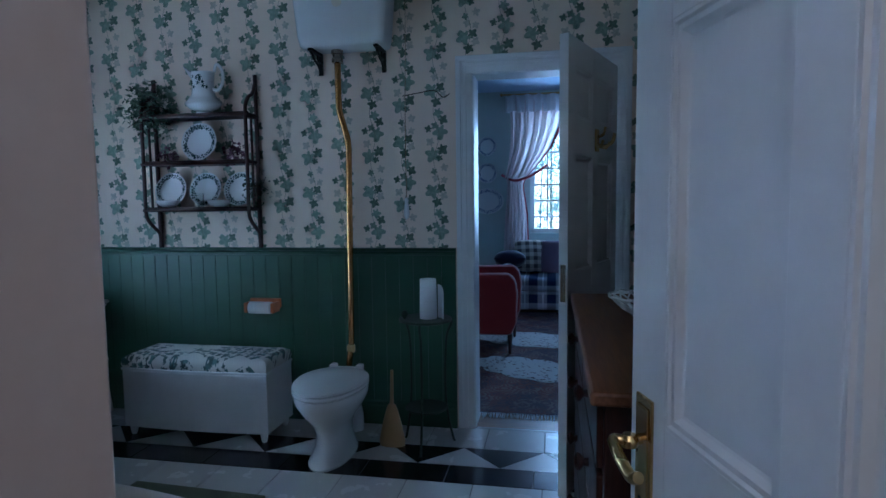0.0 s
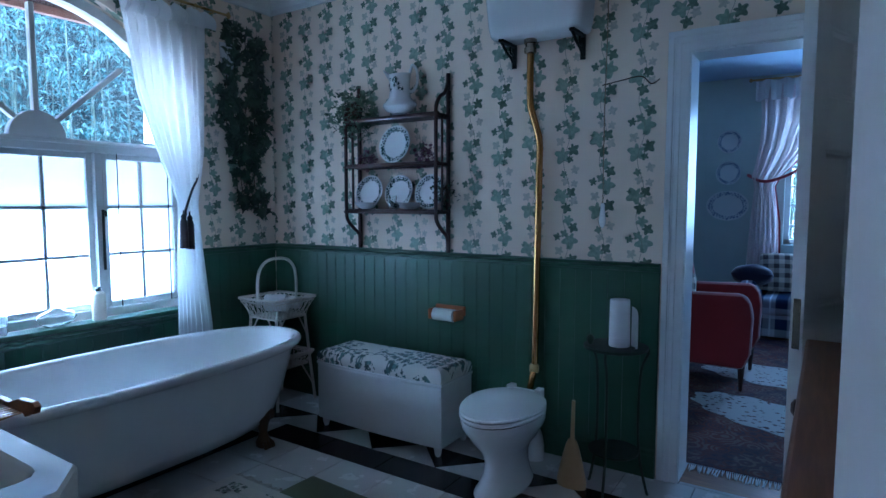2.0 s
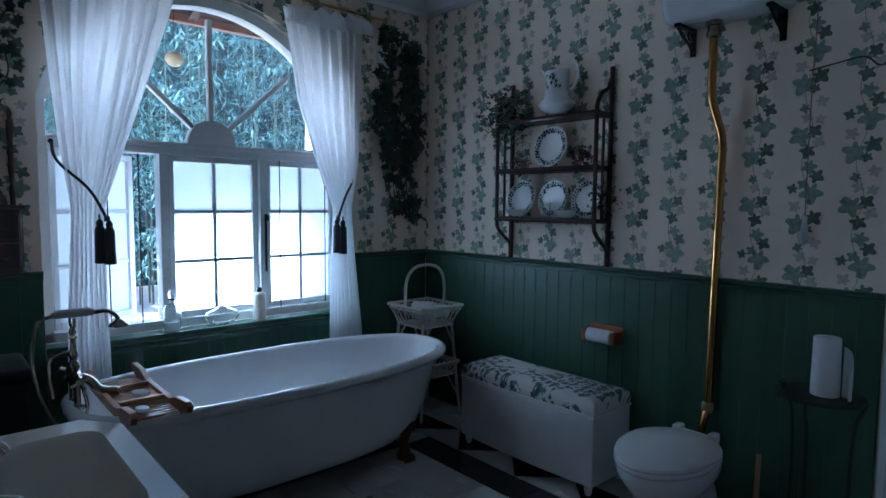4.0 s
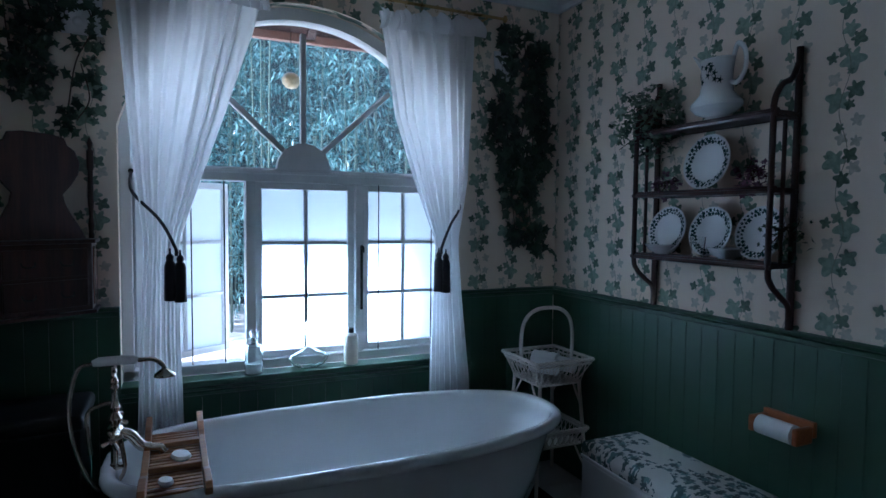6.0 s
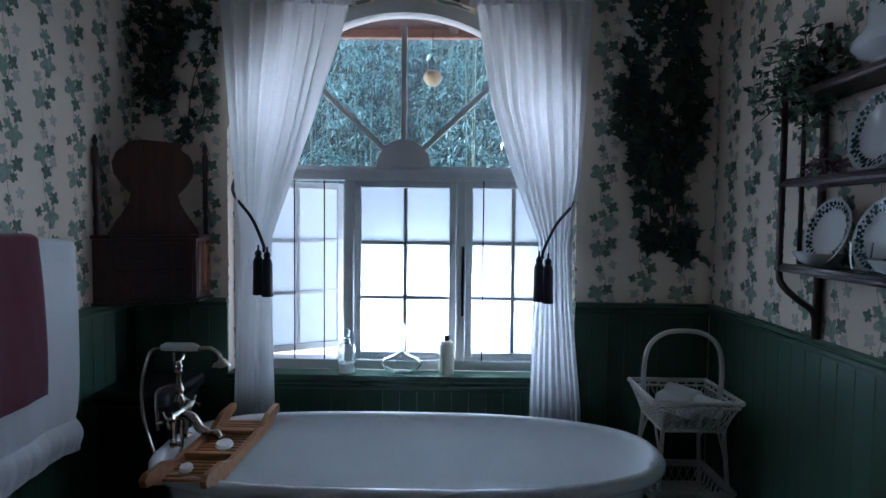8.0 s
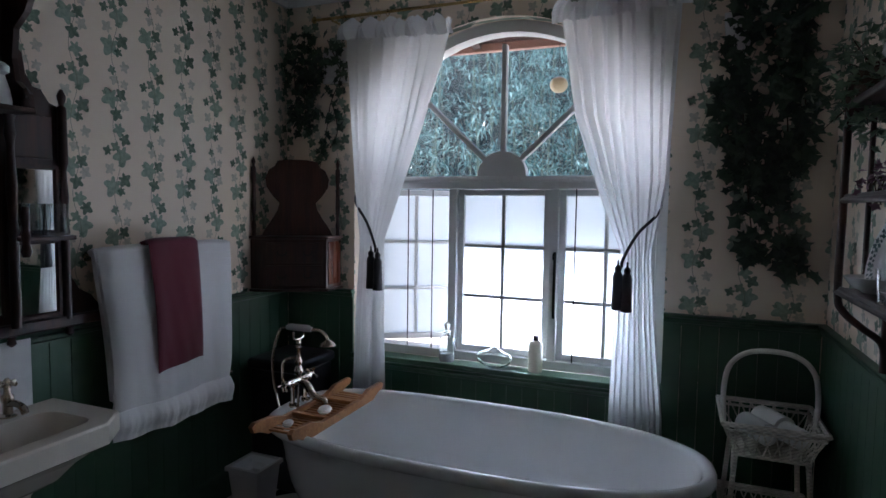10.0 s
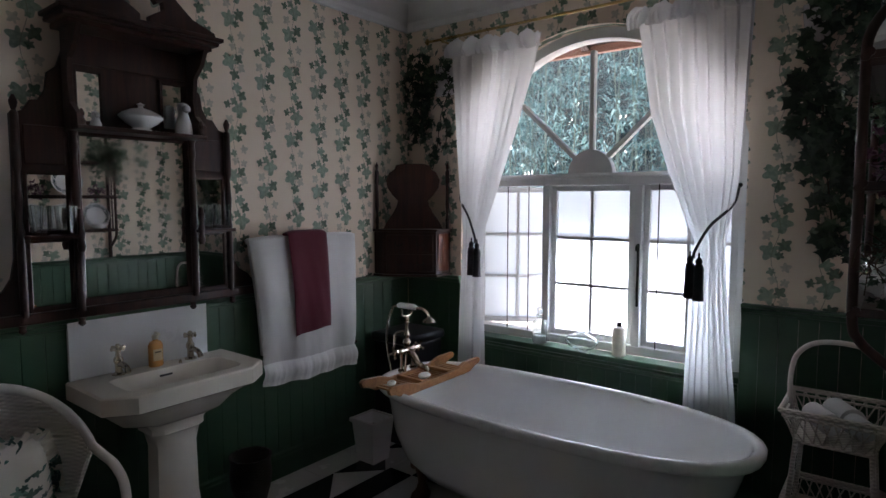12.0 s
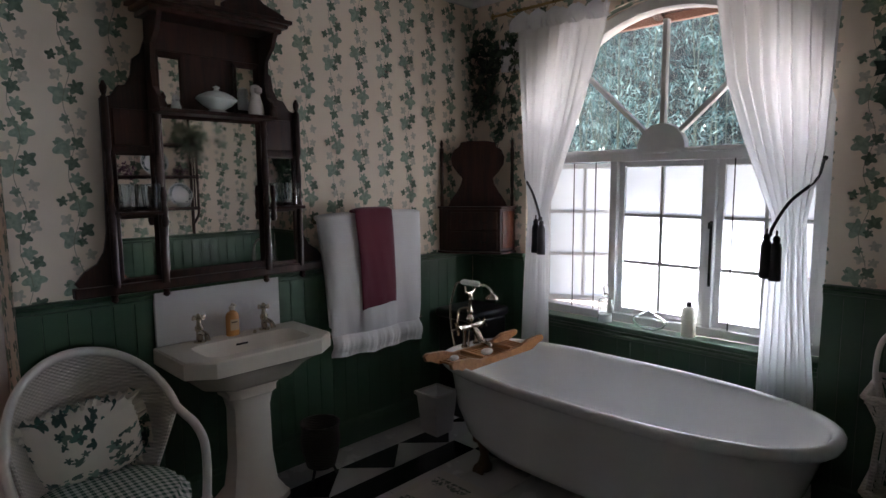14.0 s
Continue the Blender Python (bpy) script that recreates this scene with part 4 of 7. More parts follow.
def bath_rack():
    root = thing("bath_rack", (-2.66, 1.235, 0.628), "honey pine bath rack laid across the tub", "bath rack")
    for y in (-0.10, 0.10):
        out = [(-0.41, 0.02), (-0.395, 0.036), (-0.26, 0.034), (-0.17, 0.006), (0.17, 0.006), (0.26, 0.034), (0.385, 0.044), (0.41, 0.03), (0.395, 0.0), (0.355, -0.008), (0.30, -0.035), (-0.30, -0.035), (-0.355, -0.008), (-0.40, 0.0)]
        part("side_rail", prism(out, "y", y - 0.012, y + 0.012, bevel=0.003), m_pine, root)
    for x in [-0.29 + 0.029 * i for i in range(21)]:
        part("slat", blk(x - 0.010, x + 0.010, -0.088, 0.088, -0.022, -0.012, 0.002), m_pine, root)
    for x in (-0.12, 0.12):
        part("crossbar", blk(x - 0.012, x + 0.012, -0.088, 0.088, -0.008, 0.012, 0.003), m_pine, root)
    return root


bath_rack()
for dx, dy, sx in ((0.02, 0.02, 1.0), (0.24, -0.03, 0.7)):
    soap = part("soap_bar", lathe([(0.001, 0.0), (0.03, 0.002), (0.04, 0.012), (0.034, 0.022), (0.001, 0.026)], n=20, sx=1.25 * sx, sy=0.85 * sx), m_paper, smooth=True)
    soap.matrix_world = pose(-2.66 + dx, 1.235 + dy, 0.617, 0, 0, 20)
    tagged(soap, "cream oval soap bar on the bath rack", "soap", "soap bars")

# ---- bottles on the sill ----
SX = X0 - 0.02
jar = thing("glass_bottle", (SX, 1.605, WZ0), "clear glass apothecary bottle on the sill", "bottle")
part("bottle", lathe([(0.001, 0.003), (0.042, 0.003), (0.045, 0.01), (0.045, 0.12), (0.04, 0.14), (0.02, 0.15), (0.019, 0.17), (0.025, 0.175), (0.022, 0.175), (0.016, 0.168), (0.017, 0.149), (0.037, 0.138), (0.042, 0.118), (0.042, 0.012), (0.001, 0.0055)], n=24), m_glass, jar, smooth=True)
part("contents", lathe([(0.001, 0.006), (0.039, 0.006), (0.039, 0.05), (0.001, 0.052)], n=20), m_paper, jar, "white bath salts")
part("stopper", lathe([(0.015, 0.168), (0.022, 0.178), (0.012, 0.186), (0.018, 0.20), (0.02, 0.215), (0.001, 0.23)], n=18), m_glass, jar, smooth=True)
flask = thing("perfume_flask", (SX, 1.885, WZ0), "round flat glass perfume flask with stopper", "bottle")
part("bowl", lathe([(0.001, 0.002), (0.05, 0.003), (0.085, 0.02), (0.105, 0.05), (0.09, 0.075), (0.04, 0.095), (0.016, 0.11), (0.014, 0.15), (0.02, 0.155), (0.017, 0.155), (0.011, 0.149), (0.013, 0.11), (0.038, 0.092), (0.086, 0.073), (0.101, 0.05), (0.082, 0.023), (0.05, 0.006), (0.001, 0.005)], n=28, sx=0.45), m_glass, flask, smooth=True)
part("stopper", lathe([(0.012, 0.15), (0.012, 0.17), (0.022, 0.19), (0.012, 0.205), (0.02, 0.225), (0.018, 0.245), (0.001, 0.255)], n=16), m_glass, flask, smooth=True)
lot = thing("lotion_bottle", (SX, 2.115, WZ0), "cream plastic lotion bottle with black cap", "bottle")
part("body", lathe([(0.03, 0), (0.038, 0.004), (0.038, 0.15), (0.03, 0.165), (0.013, 0.172)], n=24), m_cream_plastic, lot, smooth=True)
part("cap", lathe([(0.014, 0.17), (0.015, 0.172), (0.015, 0.195), (0.013, 0.197)], n=16), m_black, lot)

# ---- the ivy garlands ----
def ivy_leaf(size):
    """Outline of one five-lobed leaf in the plane of y and z, its stalk at the origin."""
    pts = []
    for i in range(15):
        a = 2 * math.pi * i / 15
        r = size * (0.62 + 0.24 * math.cos(5 * a) + 0.14 * math.cos(a))
        pts.append((r * math.cos(a + math.pi), r * math.sin(a)))
    return pts


def garland(name, strands, label, seed, size, mat, normal="x"):
    """Hanging strands of leaves close to a wall."""
    rnd = random.Random(seed)
    stems, verts, faces = bmesh.new(), [], []
    for pts, count in strands:
        line = curve(pts, 8)
        tube(line, 0.003, stems, n=5)
        for _ in range(count):
            p = line[rnd.randrange(len(line))]
            s = size * rnd.uniform(0.6, 1.25)
            m = Matrix.Translation(p + Vector((rnd.uniform(0.0, 0.05) if normal == "x" else rnd.uniform(-0.05, 0.05), rnd.uniform(-0.06, 0.06), rnd.uniform(-0.05, 0.05))))
            m = m @ Euler((rnd.uniform(-1.2, 1.2), rnd.uniform(-0.7, 0.7), rnd.uniform(-0.8, 0.8))).to_matrix().to_4x4()
            b = len(verts)
            shape = ivy_leaf(s)
            verts.append(m @ Vector((0.006, 0, 0)))
            verts += [m @ Vector((-0.15 * abs(v), v, u)) for u, v in shape]
            faces += [(b, b + 1 + i, b + 1 + (i + 1) % 15) for i in range(15)]
    root = thing(name, (0, 0, 0), label, "garland", "ivy garlands")
    tagged(part("stems", stems, m_twig, root), kind="stuff")
    me = bpy.data.meshes.new("leaves")
    me.from_pydata(verts, [], faces)
    me.materials.append(mat)
    ob = new("leaves", me)
    ob.parent = root
    tagged(ob, kind="stuff")
    return root


pocket = thing("wall_pocket", (X0 + 0.002, 3.02, 2.41), "white china wall pocket behind the ivy", "wall pocket")
part("body", lathe([(0.012, -0.12), (0.04, -0.10), (0.072, -0.03), (0.085, 0.05), (0.088, 0.10), (0.08, 0.10), (0.06, 0.0), (0.01, -0.09)], at=(0.024, 0, 0), n=24, sx=0.26, sy=0.72), m_china, pocket, smooth=True)
plaque = thing("wall_plaque", (X0 + 0.002, 0.885, 2.43), "white moulded plaque hung on the wallpaper", "plaque")
part("backing", blk(0.0, 0.012, -0.075, 0.075, -0.095, 0.095, 0.003), m_white_paint, plaque)
for a, b, c, d in ((-0.08, -0.062, -0.10, 0.10), (0.062, 0.08, -0.10, 0.10), (-0.062, 0.062, -0.10, -0.082), (-0.062, 0.062, 0.082, 0.10)):
    part("frame_bar", blk(0.0, 0.02, a, b, c, d, 0.004), m_white_paint, plaque)
for y, z, r in ((-0.02, 0.03, 0.028), (0.025, -0.01, 0.024), (-0.015, -0.045, 0.022)):
    part("relief", lathe([(r, 0.0), (r * 0.85, 0.006), (r * 0.4, 0.010), (0.001, 0.011)], n=14), m_white_paint, plaque, smooth=True).matrix_basis = pose(0.012, y, z, 0, 90, 0)
gx = X0 + 0.03
garland("ivy_garland", [([(gx, 3.02, 2.60), (gx, 3.04, 2.3), (gx, 3.06, 1.95), (gx, 3.10, 1.6), (gx, 3.13, 1.40)], 120), ([(gx, 3.16, 2.60), (gx, 3.2, 2.25), (gx, 3.12, 1.9), (gx, 3.18, 1.65)], 120), ([(gx, 3.06, 2.62), (gx, 3.0, 2.25), (gx, 2.98, 2.05), (gx, 3.05, 1.75)], 110), ([(gx, 3.28, 2.56), (gx, 3.27, 2.3), (gx, 3.30, 2.0), (gx, 3.22, 1.75)], 120), ([(gx, 3.22, 2.2), (gx, 3.24, 1.8), (gx, 3.22, 1.55), (gx, 3.31, 1.33)], 85)], "dark green artificial ivy garland on the wall", 21, 0.047, m_leaf_dark)
garland("ivy_garland", [([(gx, 0.64, 2.58), (gx, 0.70, 2.4), (gx, 0.68, 2.25), (gx, 0.70, 2.08)], 90), ([(gx, 0.70, 2.6), (gx, 0.78, 2.48), (gx, 0.76, 2.3), (gx, 0.72, 2.1)], 80), ([(gx, 0.84, 2.58), (gx, 0.90, 2.46), (gx, 0.93, 2.36), (gx, 0.86, 2.2), (gx, 0.82, 1.95), (gx, 0.78, 1.82)], 55), ([(gx, 0.60, 2.5), (gx, 0.62, 2.25), (gx, 0.66, 2.06)], 50), ([(gx, 0.88, 2.2), (gx, 0.91, 2.05), (gx, 0.86, 1.95)], 18)], "thin artificial ivy garland in the corner", 22, 0.033, m_leaf_dark)


# ---- corner cabinet ----
def corner_cabinet():
    root = thing("corner_cabinet", (X0, Y0, 1.13), "small dark carved wooden corner wall cabinet", "cabinet")
    plan = [(0.004, 0.004), (0.35, 0.004), (0.35, 0.09), (0.16, 0.39), (0.004, 0.39)]
    part("body", prism(plan, "z", 0.0, 0.285, bevel=0.003), m_dark_wood, root)
    lid = [(0.004, 0.004), (0.365, 0.004), (0.365, 0.098), (0.168, 0.405), (0.004, 0.405)]
    part("top", prism(lid, "z", 0.286, 0.302, bevel=0.003), m_dark_wood, root)
    part("base", prism(lid, "z", -0.016, -0.001, bevel=0.003), m_dark_wood, root)
    d = (Vector((0.16, 0.39)) - Vector((0.35, 0.09)))
    ang = math.degrees(math.atan2(d.y, d.x))
    for z in (0.02, 0.15):
        f = part("drawer_front", blk(0.02, d.length - 0.02, -0.012, -0.001, z, z + 0.115, 0.003), m_dark_wood, root)
        f.matrix_basis = pose(0.35, 0.09, 0, 0, 0, ang)
        for k in (0.3, 0.7):
            h = part("drop_handle", tube(curve([(-0.025, -0.014, 0.065), (-0.02, -0.022, 0.05), (0, -0.024, 0.045), (0.02, -0.022, 0.05), (0.025, -0.014, 0.065)], 4), 0.003, n=5), m_iron, f)
            h.matrix_basis = pose(d.length * k, 0, z)
    side = part("side_panel", blk(0.02, 0.145, 0.391, 0.396, 0.02, 0.27, 0.002), m_lit_wood, root, "polished side panel coloured redder and lighter, as lit by the window")
    half = [(0.43, 0.0), (0.40, 0.03), (0.36, 0.06), (0.30, 0.10), (0.24, 0.15), (0.22, 0.19), (0.30, 0.23), (0.37, 0.28), (0.385, 0.33), (0.34, 0.38), (0.27, 0.40), (0.24, 0.43), (0.12, 0.44)]
    w = 0.47
    out = [(w / 2 + x * w, 0.302 + z) for x, z in half] + [(w / 2 - x * w, 0.302 + z) for x, z in half[::-1]]
    fret = part("scrolled_back", prism(out, "y", -0.007, 0.007, bevel=0.002), m_dark_wood, root)
    fret.matrix_basis = pose(0.335, 0.03, 0, 0, 0, math.degrees(math.atan2(0.345, -0.317)))
    for x, y in ((0.335, 0.018), (0.018, 0.375)):
        part("spindle", lathe([(0.012, 0.30), (0.010, 0.33), (0.013, 0.36), (0.008, 0.40), (0.013, 0.46), (0.010, 0.60), (0.014, 0.62), (0.014, 0.69), (0.007, 0.70), (0.012, 0.725), (0.003, 0.75)], at=(x, y, 0), n=12), m_dark_wood, root, smooth=True)
    return root


# Cabinet wood made lighter and redder: the window's light is in this colour.
m_lit_wood = wood("polished dark wood in window light", (0.06, 0.014, 0.006), (0.16, 0.045, 0.02), 0.25, "z", coat=0.3)
corner_cabinet()
stool = thing("corner_stool", (0, 0, 0), "low black lacquered stool in the dark corner", "stool")
part("body", prism([(X0 + 0.06, 0.0), (X0 + 0.40, 0.0), (X0 + 0.40, 0.68), (X0 + 0.06, 0.68)], "y", Y0 + 0.04, Y0 + 0.36, bevel=0.01), m_black, stool)
part("padded_top", blk(X0 + 0.04, X0 + 0.43, Y0 + 0.03, Y0 + 0.38, 0.682, 0.745, 0.025, seg=4), m_black, stool, "rounded black padded top", smooth=True)


# ---- north wall shelf and its china ----
def wall_shelf():
    root = thing("wall_shelf", (-2.105, Y1, 0.0), "dark bamboo-turned wooden wall shelf with china", "shelf")
    for z in (1.365, 1.655, 1.945):
        bm = blk(-0.36, 0.36, -0.152, -0.012, z - 0.010, z + 0.011, 0.003)
        for y in (-0.153, -0.145, -0.02):
            tube([(-0.37, y, z + (0.006 if y == -0.145 else -0.004)), (0.37, y, z + (0.006 if y == -0.145 else -0.004))], 0.010, bm)
        part("shelf_board", bm, m_dark_wood, root)
    for s in (-1, 1):
        x = s * 0.356
        part("back_post", tube([(x, -0.016, 1.115), (x, -0.016, 1.5), (x, -0.016, 2.20)], [0.015, 0.014, 0.013], n=10), m_dark_wood, root, smooth=True)
        pts = [(x, -0.016, 1.15), (x, -0.03, 1.21), (x, -0.08, 1.25), (x, -0.135, 1.30), (x, -0.152, 1.36), (x, -0.152, 1.6), (x, -0.152, 1.9), (x, -0.148, 1.99), (x, -0.11, 2.05), (x, -0.055, 2.08), (x, -0.016, 2.15)]
        part("front_post", tube(curve(pts, 5), 0.0115, n=10), m_dark_wood, root, smooth=True)
        for y in (-0.085,):
            part("spindle", tube([(x, y, 1.37), (x, y, 1.94)], 0.008, n=8), m_dark_wood, root)
        part("top_bar", tube([(x, -0.152, 1.93), (x, -0.016, 1.93)], 0.009, n=8), m_dark_wood, root)
    return root


wall_shelf()


def plate(at, r, tilt=14, label="white plate with a dark leaf border standing on the shelf", turn=0.0, group="leaf-border plates", oval_x=1.0, print_mat=None):
    root = thing("plate", at, label, "plate", group)
    prof = [(0.001, 0.006), (r * 0.6, 0.006), (r * 0.66, 0.010), (r * 0.97, 0.022), (r, 0.024), (r * 0.98, 0.018), (r * 0.62, 0.001), (0.001, 0.0)]
    p = part("dish", lathe(prof, n=40, sx=oval_x), m_china, root, smooth=True)
    m = Matrix.Translation((0, 0, r * math.cos(radians(tilt)) + 0.002)) @ Matrix.Rotation(radians(turn), 4, "Z") @ Matrix.Rotation(radians(90 - tilt), 4, "X")
    p.matrix_basis = m
    bm = bmesh.new()
    rnd = random.Random(int(r * 1000) + int(at[0] * 100))
    k = 64
    for i in range(k):
        a0 = 2 * math.pi * i / k
        rr, sz = r * (0.75 if i % 2 else 0.86) * rnd.uniform(0.97, 1.03), r * rnd.uniform(0.05, 0.105)
        c = (rr * oval_x * math.cos(a0), rr * math.sin(a0))
        pts = []
        for j in range(9):
            a = 2 * math.pi * j / 9
            q = sz * (0.8 + 0.3 * math.cos(4 * a + 5 * a0))
            px, py = c[0] + q * math.cos(a), c[1] + q * math.sin(a)
            d = math.hypot(px / oval_x, py)
            pts.append((px, py, 0.0128 + 0.0125 * max(0.0, (d / r - 0.66) / 0.31)))
        vs = [bm.verts.new(q) for q in pts]
        bm.faces.new(vs)
    tagged(part("leaf_border", bm, print_mat or m_transfer, p, "printed leaf border"), kind="stuff")
    return root


plate((-2.115, Y1 - 0.055, 1.667), 0.122, 12)
plate((-2.33, Y1 - 0.055, 1.377), 0.112, 14)
plate((-2.085, Y1 - 0.055, 1.377), 0.110, 14)
plate((-1.845, Y1 - 0.055, 1.377), 0.110, 14)
tag_b = "small white china bowl on the shelf"
for x, r in ((-2.345, 0.078), (-1.985, 0.082)):
    b = part("bowl", lathe([(0.03, 0), (0.035, 0.006), (r * 0.72, 0.016), (r, 0.046), (r * 0.97, 0.047), (r * 0.7, 0.022), (0.001, 0.012)], n=28), m_china, smooth=True)
    b.matrix_world = pose(x, Y1 - 0.088, 1.377)
    tagged(b, tag_b, "bowl", "shelf bowls")
cup = thing("tumbler", (-2.11, Y1 - 0.115, 1.377), "small glass tumbler on the shelf", "glass")
part("glass", lathe([(0.024, 0), (0.032, 0.09), (0.029, 0.09), (0.022, 0.006)], n=20), m_glass, cup, smooth=True)


def jug():
    root = thing("water_jug", (-2.06, Y1 - 0.092, 1.957), "white china water jug with printed leaves", "jug")
    part("body", lathe([(0.001, 0.0), (0.055, 0.0), (0.06, 0.008), (0.05, 0.018), (0.098, 0.032), (0.126, 0.056), (0.124, 0.070), (0.104, 0.086), (0.082, 0.106), (0.074, 0.14), (0.075, 0.185), (0.083, 0.235), (0.079, 0.236), (0.067, 0.185), (0.064, 0.14)], n=32, sy=0.82), m_china, root, smooth=True)
    part("spout", loft([[(-0.06, -0.045, 0.225), (-0.06, 0.045, 0.225), (-0.07, 0.0, 0.19)], [(-0.095, -0.03, 0.25), (-0.095, 0.03, 0.25), (-0.095, 0, 0.215)], [(-0.135, -0.008, 0.272), (-0.135, 0.008, 0.272), (-0.13, 0, 0.258)]]), m_china, root, smooth=True)
    root.scale = (0.94, 0.78, 1.1)
    part("handle", tube(curve([(0.07, 0, 0.14), (0.11, 0, 0.135), (0.145, 0, 0.18), (0.14, 0, 0.245), (0.105, 0, 0.275), (0.085, 0, 0.235)]), 0.010, n=10), m_china, root, smooth=True)
    bm = bmesh.new()
    rnd = random.Random(9)
    for _ in range(12):
        a, z = rnd.uniform(-2.4, -0.7), rnd.uniform(0.14, 0.22)
        rad = 0.076 + max(0, (0.155 - z)) * 0.6
        vs = []
        for j in range(10):
            q = 2 * math.pi * j / 10
            s = 0.016 * (0.7 + 0.35 * math.cos(5 * q))
            aa = a + s * math.cos(q) / rad
            vs.append(bm.verts.new(((rad + 0.003) * math.cos(aa), (rad + 0.003) * 0.83 * math.sin(aa), z + s * math.sin(q))))
        bm.faces.new(vs)
    tagged(part("leaf_print", bm, m_transfer, root, "printed dark green leaves"), kind="stuff")
    return root


jug()


def pot_plant(at, r, n, label, mat, seed, size=0.022, pot=True):
    root = thing("trailing_plant", at, label, "plant")
    rnd = random.Random(seed)
    if pot:
        part("pot", lathe([(0.04, 0), (0.055, 0.07), (0.058, 0.08), (0.05, 0.08), (0.04, 0.01)], n=20), m_twig, root, smooth=True)
    vs, fs = [], []
    for _ in range(n):
        d = Vector((rnd.gauss(0, 1), rnd.gauss(0, 0.8), rnd.gauss(0.0, 1))).normalized() * r * rnd.uniform(0.35, 1.0)
        d.z = d.z * 1.0 + (0.035 if pot else 0.02)
        if d.y > 0.06:
            d.y = 0.06
        m = Matrix.Translation(d) @ Euler((rnd.uniform(-3, 3), rnd.uniform(-3, 3), rnd.uniform(-3, 3))).to_matrix().to_4x4()
        b = len(vs)
        s = size * rnd.uniform(0.6, 1.3)
        vs.append(m @ Vector((0.004, 0, 0)))
        vs += [m @ Vector((-0.15 * abs(v), v, u)) for u, v in ivy_leaf(s)]
        fs += [(b, b + 1 + i, b + 1 + (i + 1) % 15) for i in range(15)]
    me = bpy.data.meshes.new("leaves")
    me.from_pydata(vs, [], fs)
    me.materials.append(mat)
    ob = new("leaves", me)
    ob.parent = root
    tagged(ob, kind="stuff")
    bm = bmesh.new()
    for _ in range(14):
        tube(curve([(0, 0, 0.05), (rnd.uniform(-r, r) * 0.4, rnd.uniform(-r, 0.04) * 0.4, rnd.uniform(0.02, r * 0.7)), (rnd.uniform(-r, r) * 0.8, rnd.uniform(-r, 0.05) * 0.6, rnd.uniform(-r * 0.6, r))], 4), 0.0016, bm, n=4)
    tagged(part("stems", bm, m_twig, root), kind="stuff")
    return root


pot_plant((-2.43, Y1 - 0.10, 1.957), 0.19, 420, "small-leaved green pot plant on the shelf top", m_leaf_pot, 31)
pot_plant((-2.33, Y1 - 0.09, 1.672), 0.07, 60, "dried mauve flowers on the middle shelf", m_petal, 32, 0.018, False)
pot_plant((-1.86, Y1 - 0.09, 1.69), 0.085, 70, "dried mauve flowers on the middle shelf", m_petal, 33, 0.018, False)
pot_plant((-1.72, Y1 - 0.10, 1.46), 0.10, 45, "thin trailing sprig on the shelf end", m_leaf_dark, 34, 0.016, False)


# ---- ottoman box ----
def ottoman():
    root = thing("ottoman_box", (-2.0, 3.165, 0.0), "white painted ottoman box with padded printed lid", "ottoman")
    n = 16
    front = [(-0.47 + 0.94 * i / n, -0.165 - 0.02 * math.sin(math.pi * i / n)) for i in range(n + 1)]
    out = front + [(0.47, 0.17), (-0.47, 0.17)]
    part("body", prism(out, "z", 0.055, 0.405, bevel=0.006), m_white_paint, root)
    lip = [(x * 1.012, y * 1.03) for x, y in out]
    part("lid_edge", prism(lip, "z", 0.406, 0.422, bevel=0.004), m_white_paint, root)
    rings = []
    for s, z in ((1.0, 0.4225), (1.015, 0.44), (1.01, 0.462), (0.97, 0.482), (0.85, 0.495), (0.5, 0.502), (0.05, 0.503)):
        rings.append([(x * s if abs(x) < 0.4 else math.copysign(0.47 * (1 - (1 - s) * 0.45), x) if s > 0.4 else x * s, y * s * 0.98, z) for x, y in out])
    part("padded_lid", loft(rings), m_print, root, "padded cotton lid with blue-green leaf print", smooth=True)
    for sx in (-1, 1):
        for y in (-0.135, 0.14):
            part("foot", lathe([(0.014, 0.0), (0.02, 0.02), (0.024, 0.056)], at=(sx * 0.43, y, 0), n=10), m_white_paint, root)
    return root


ottoman()


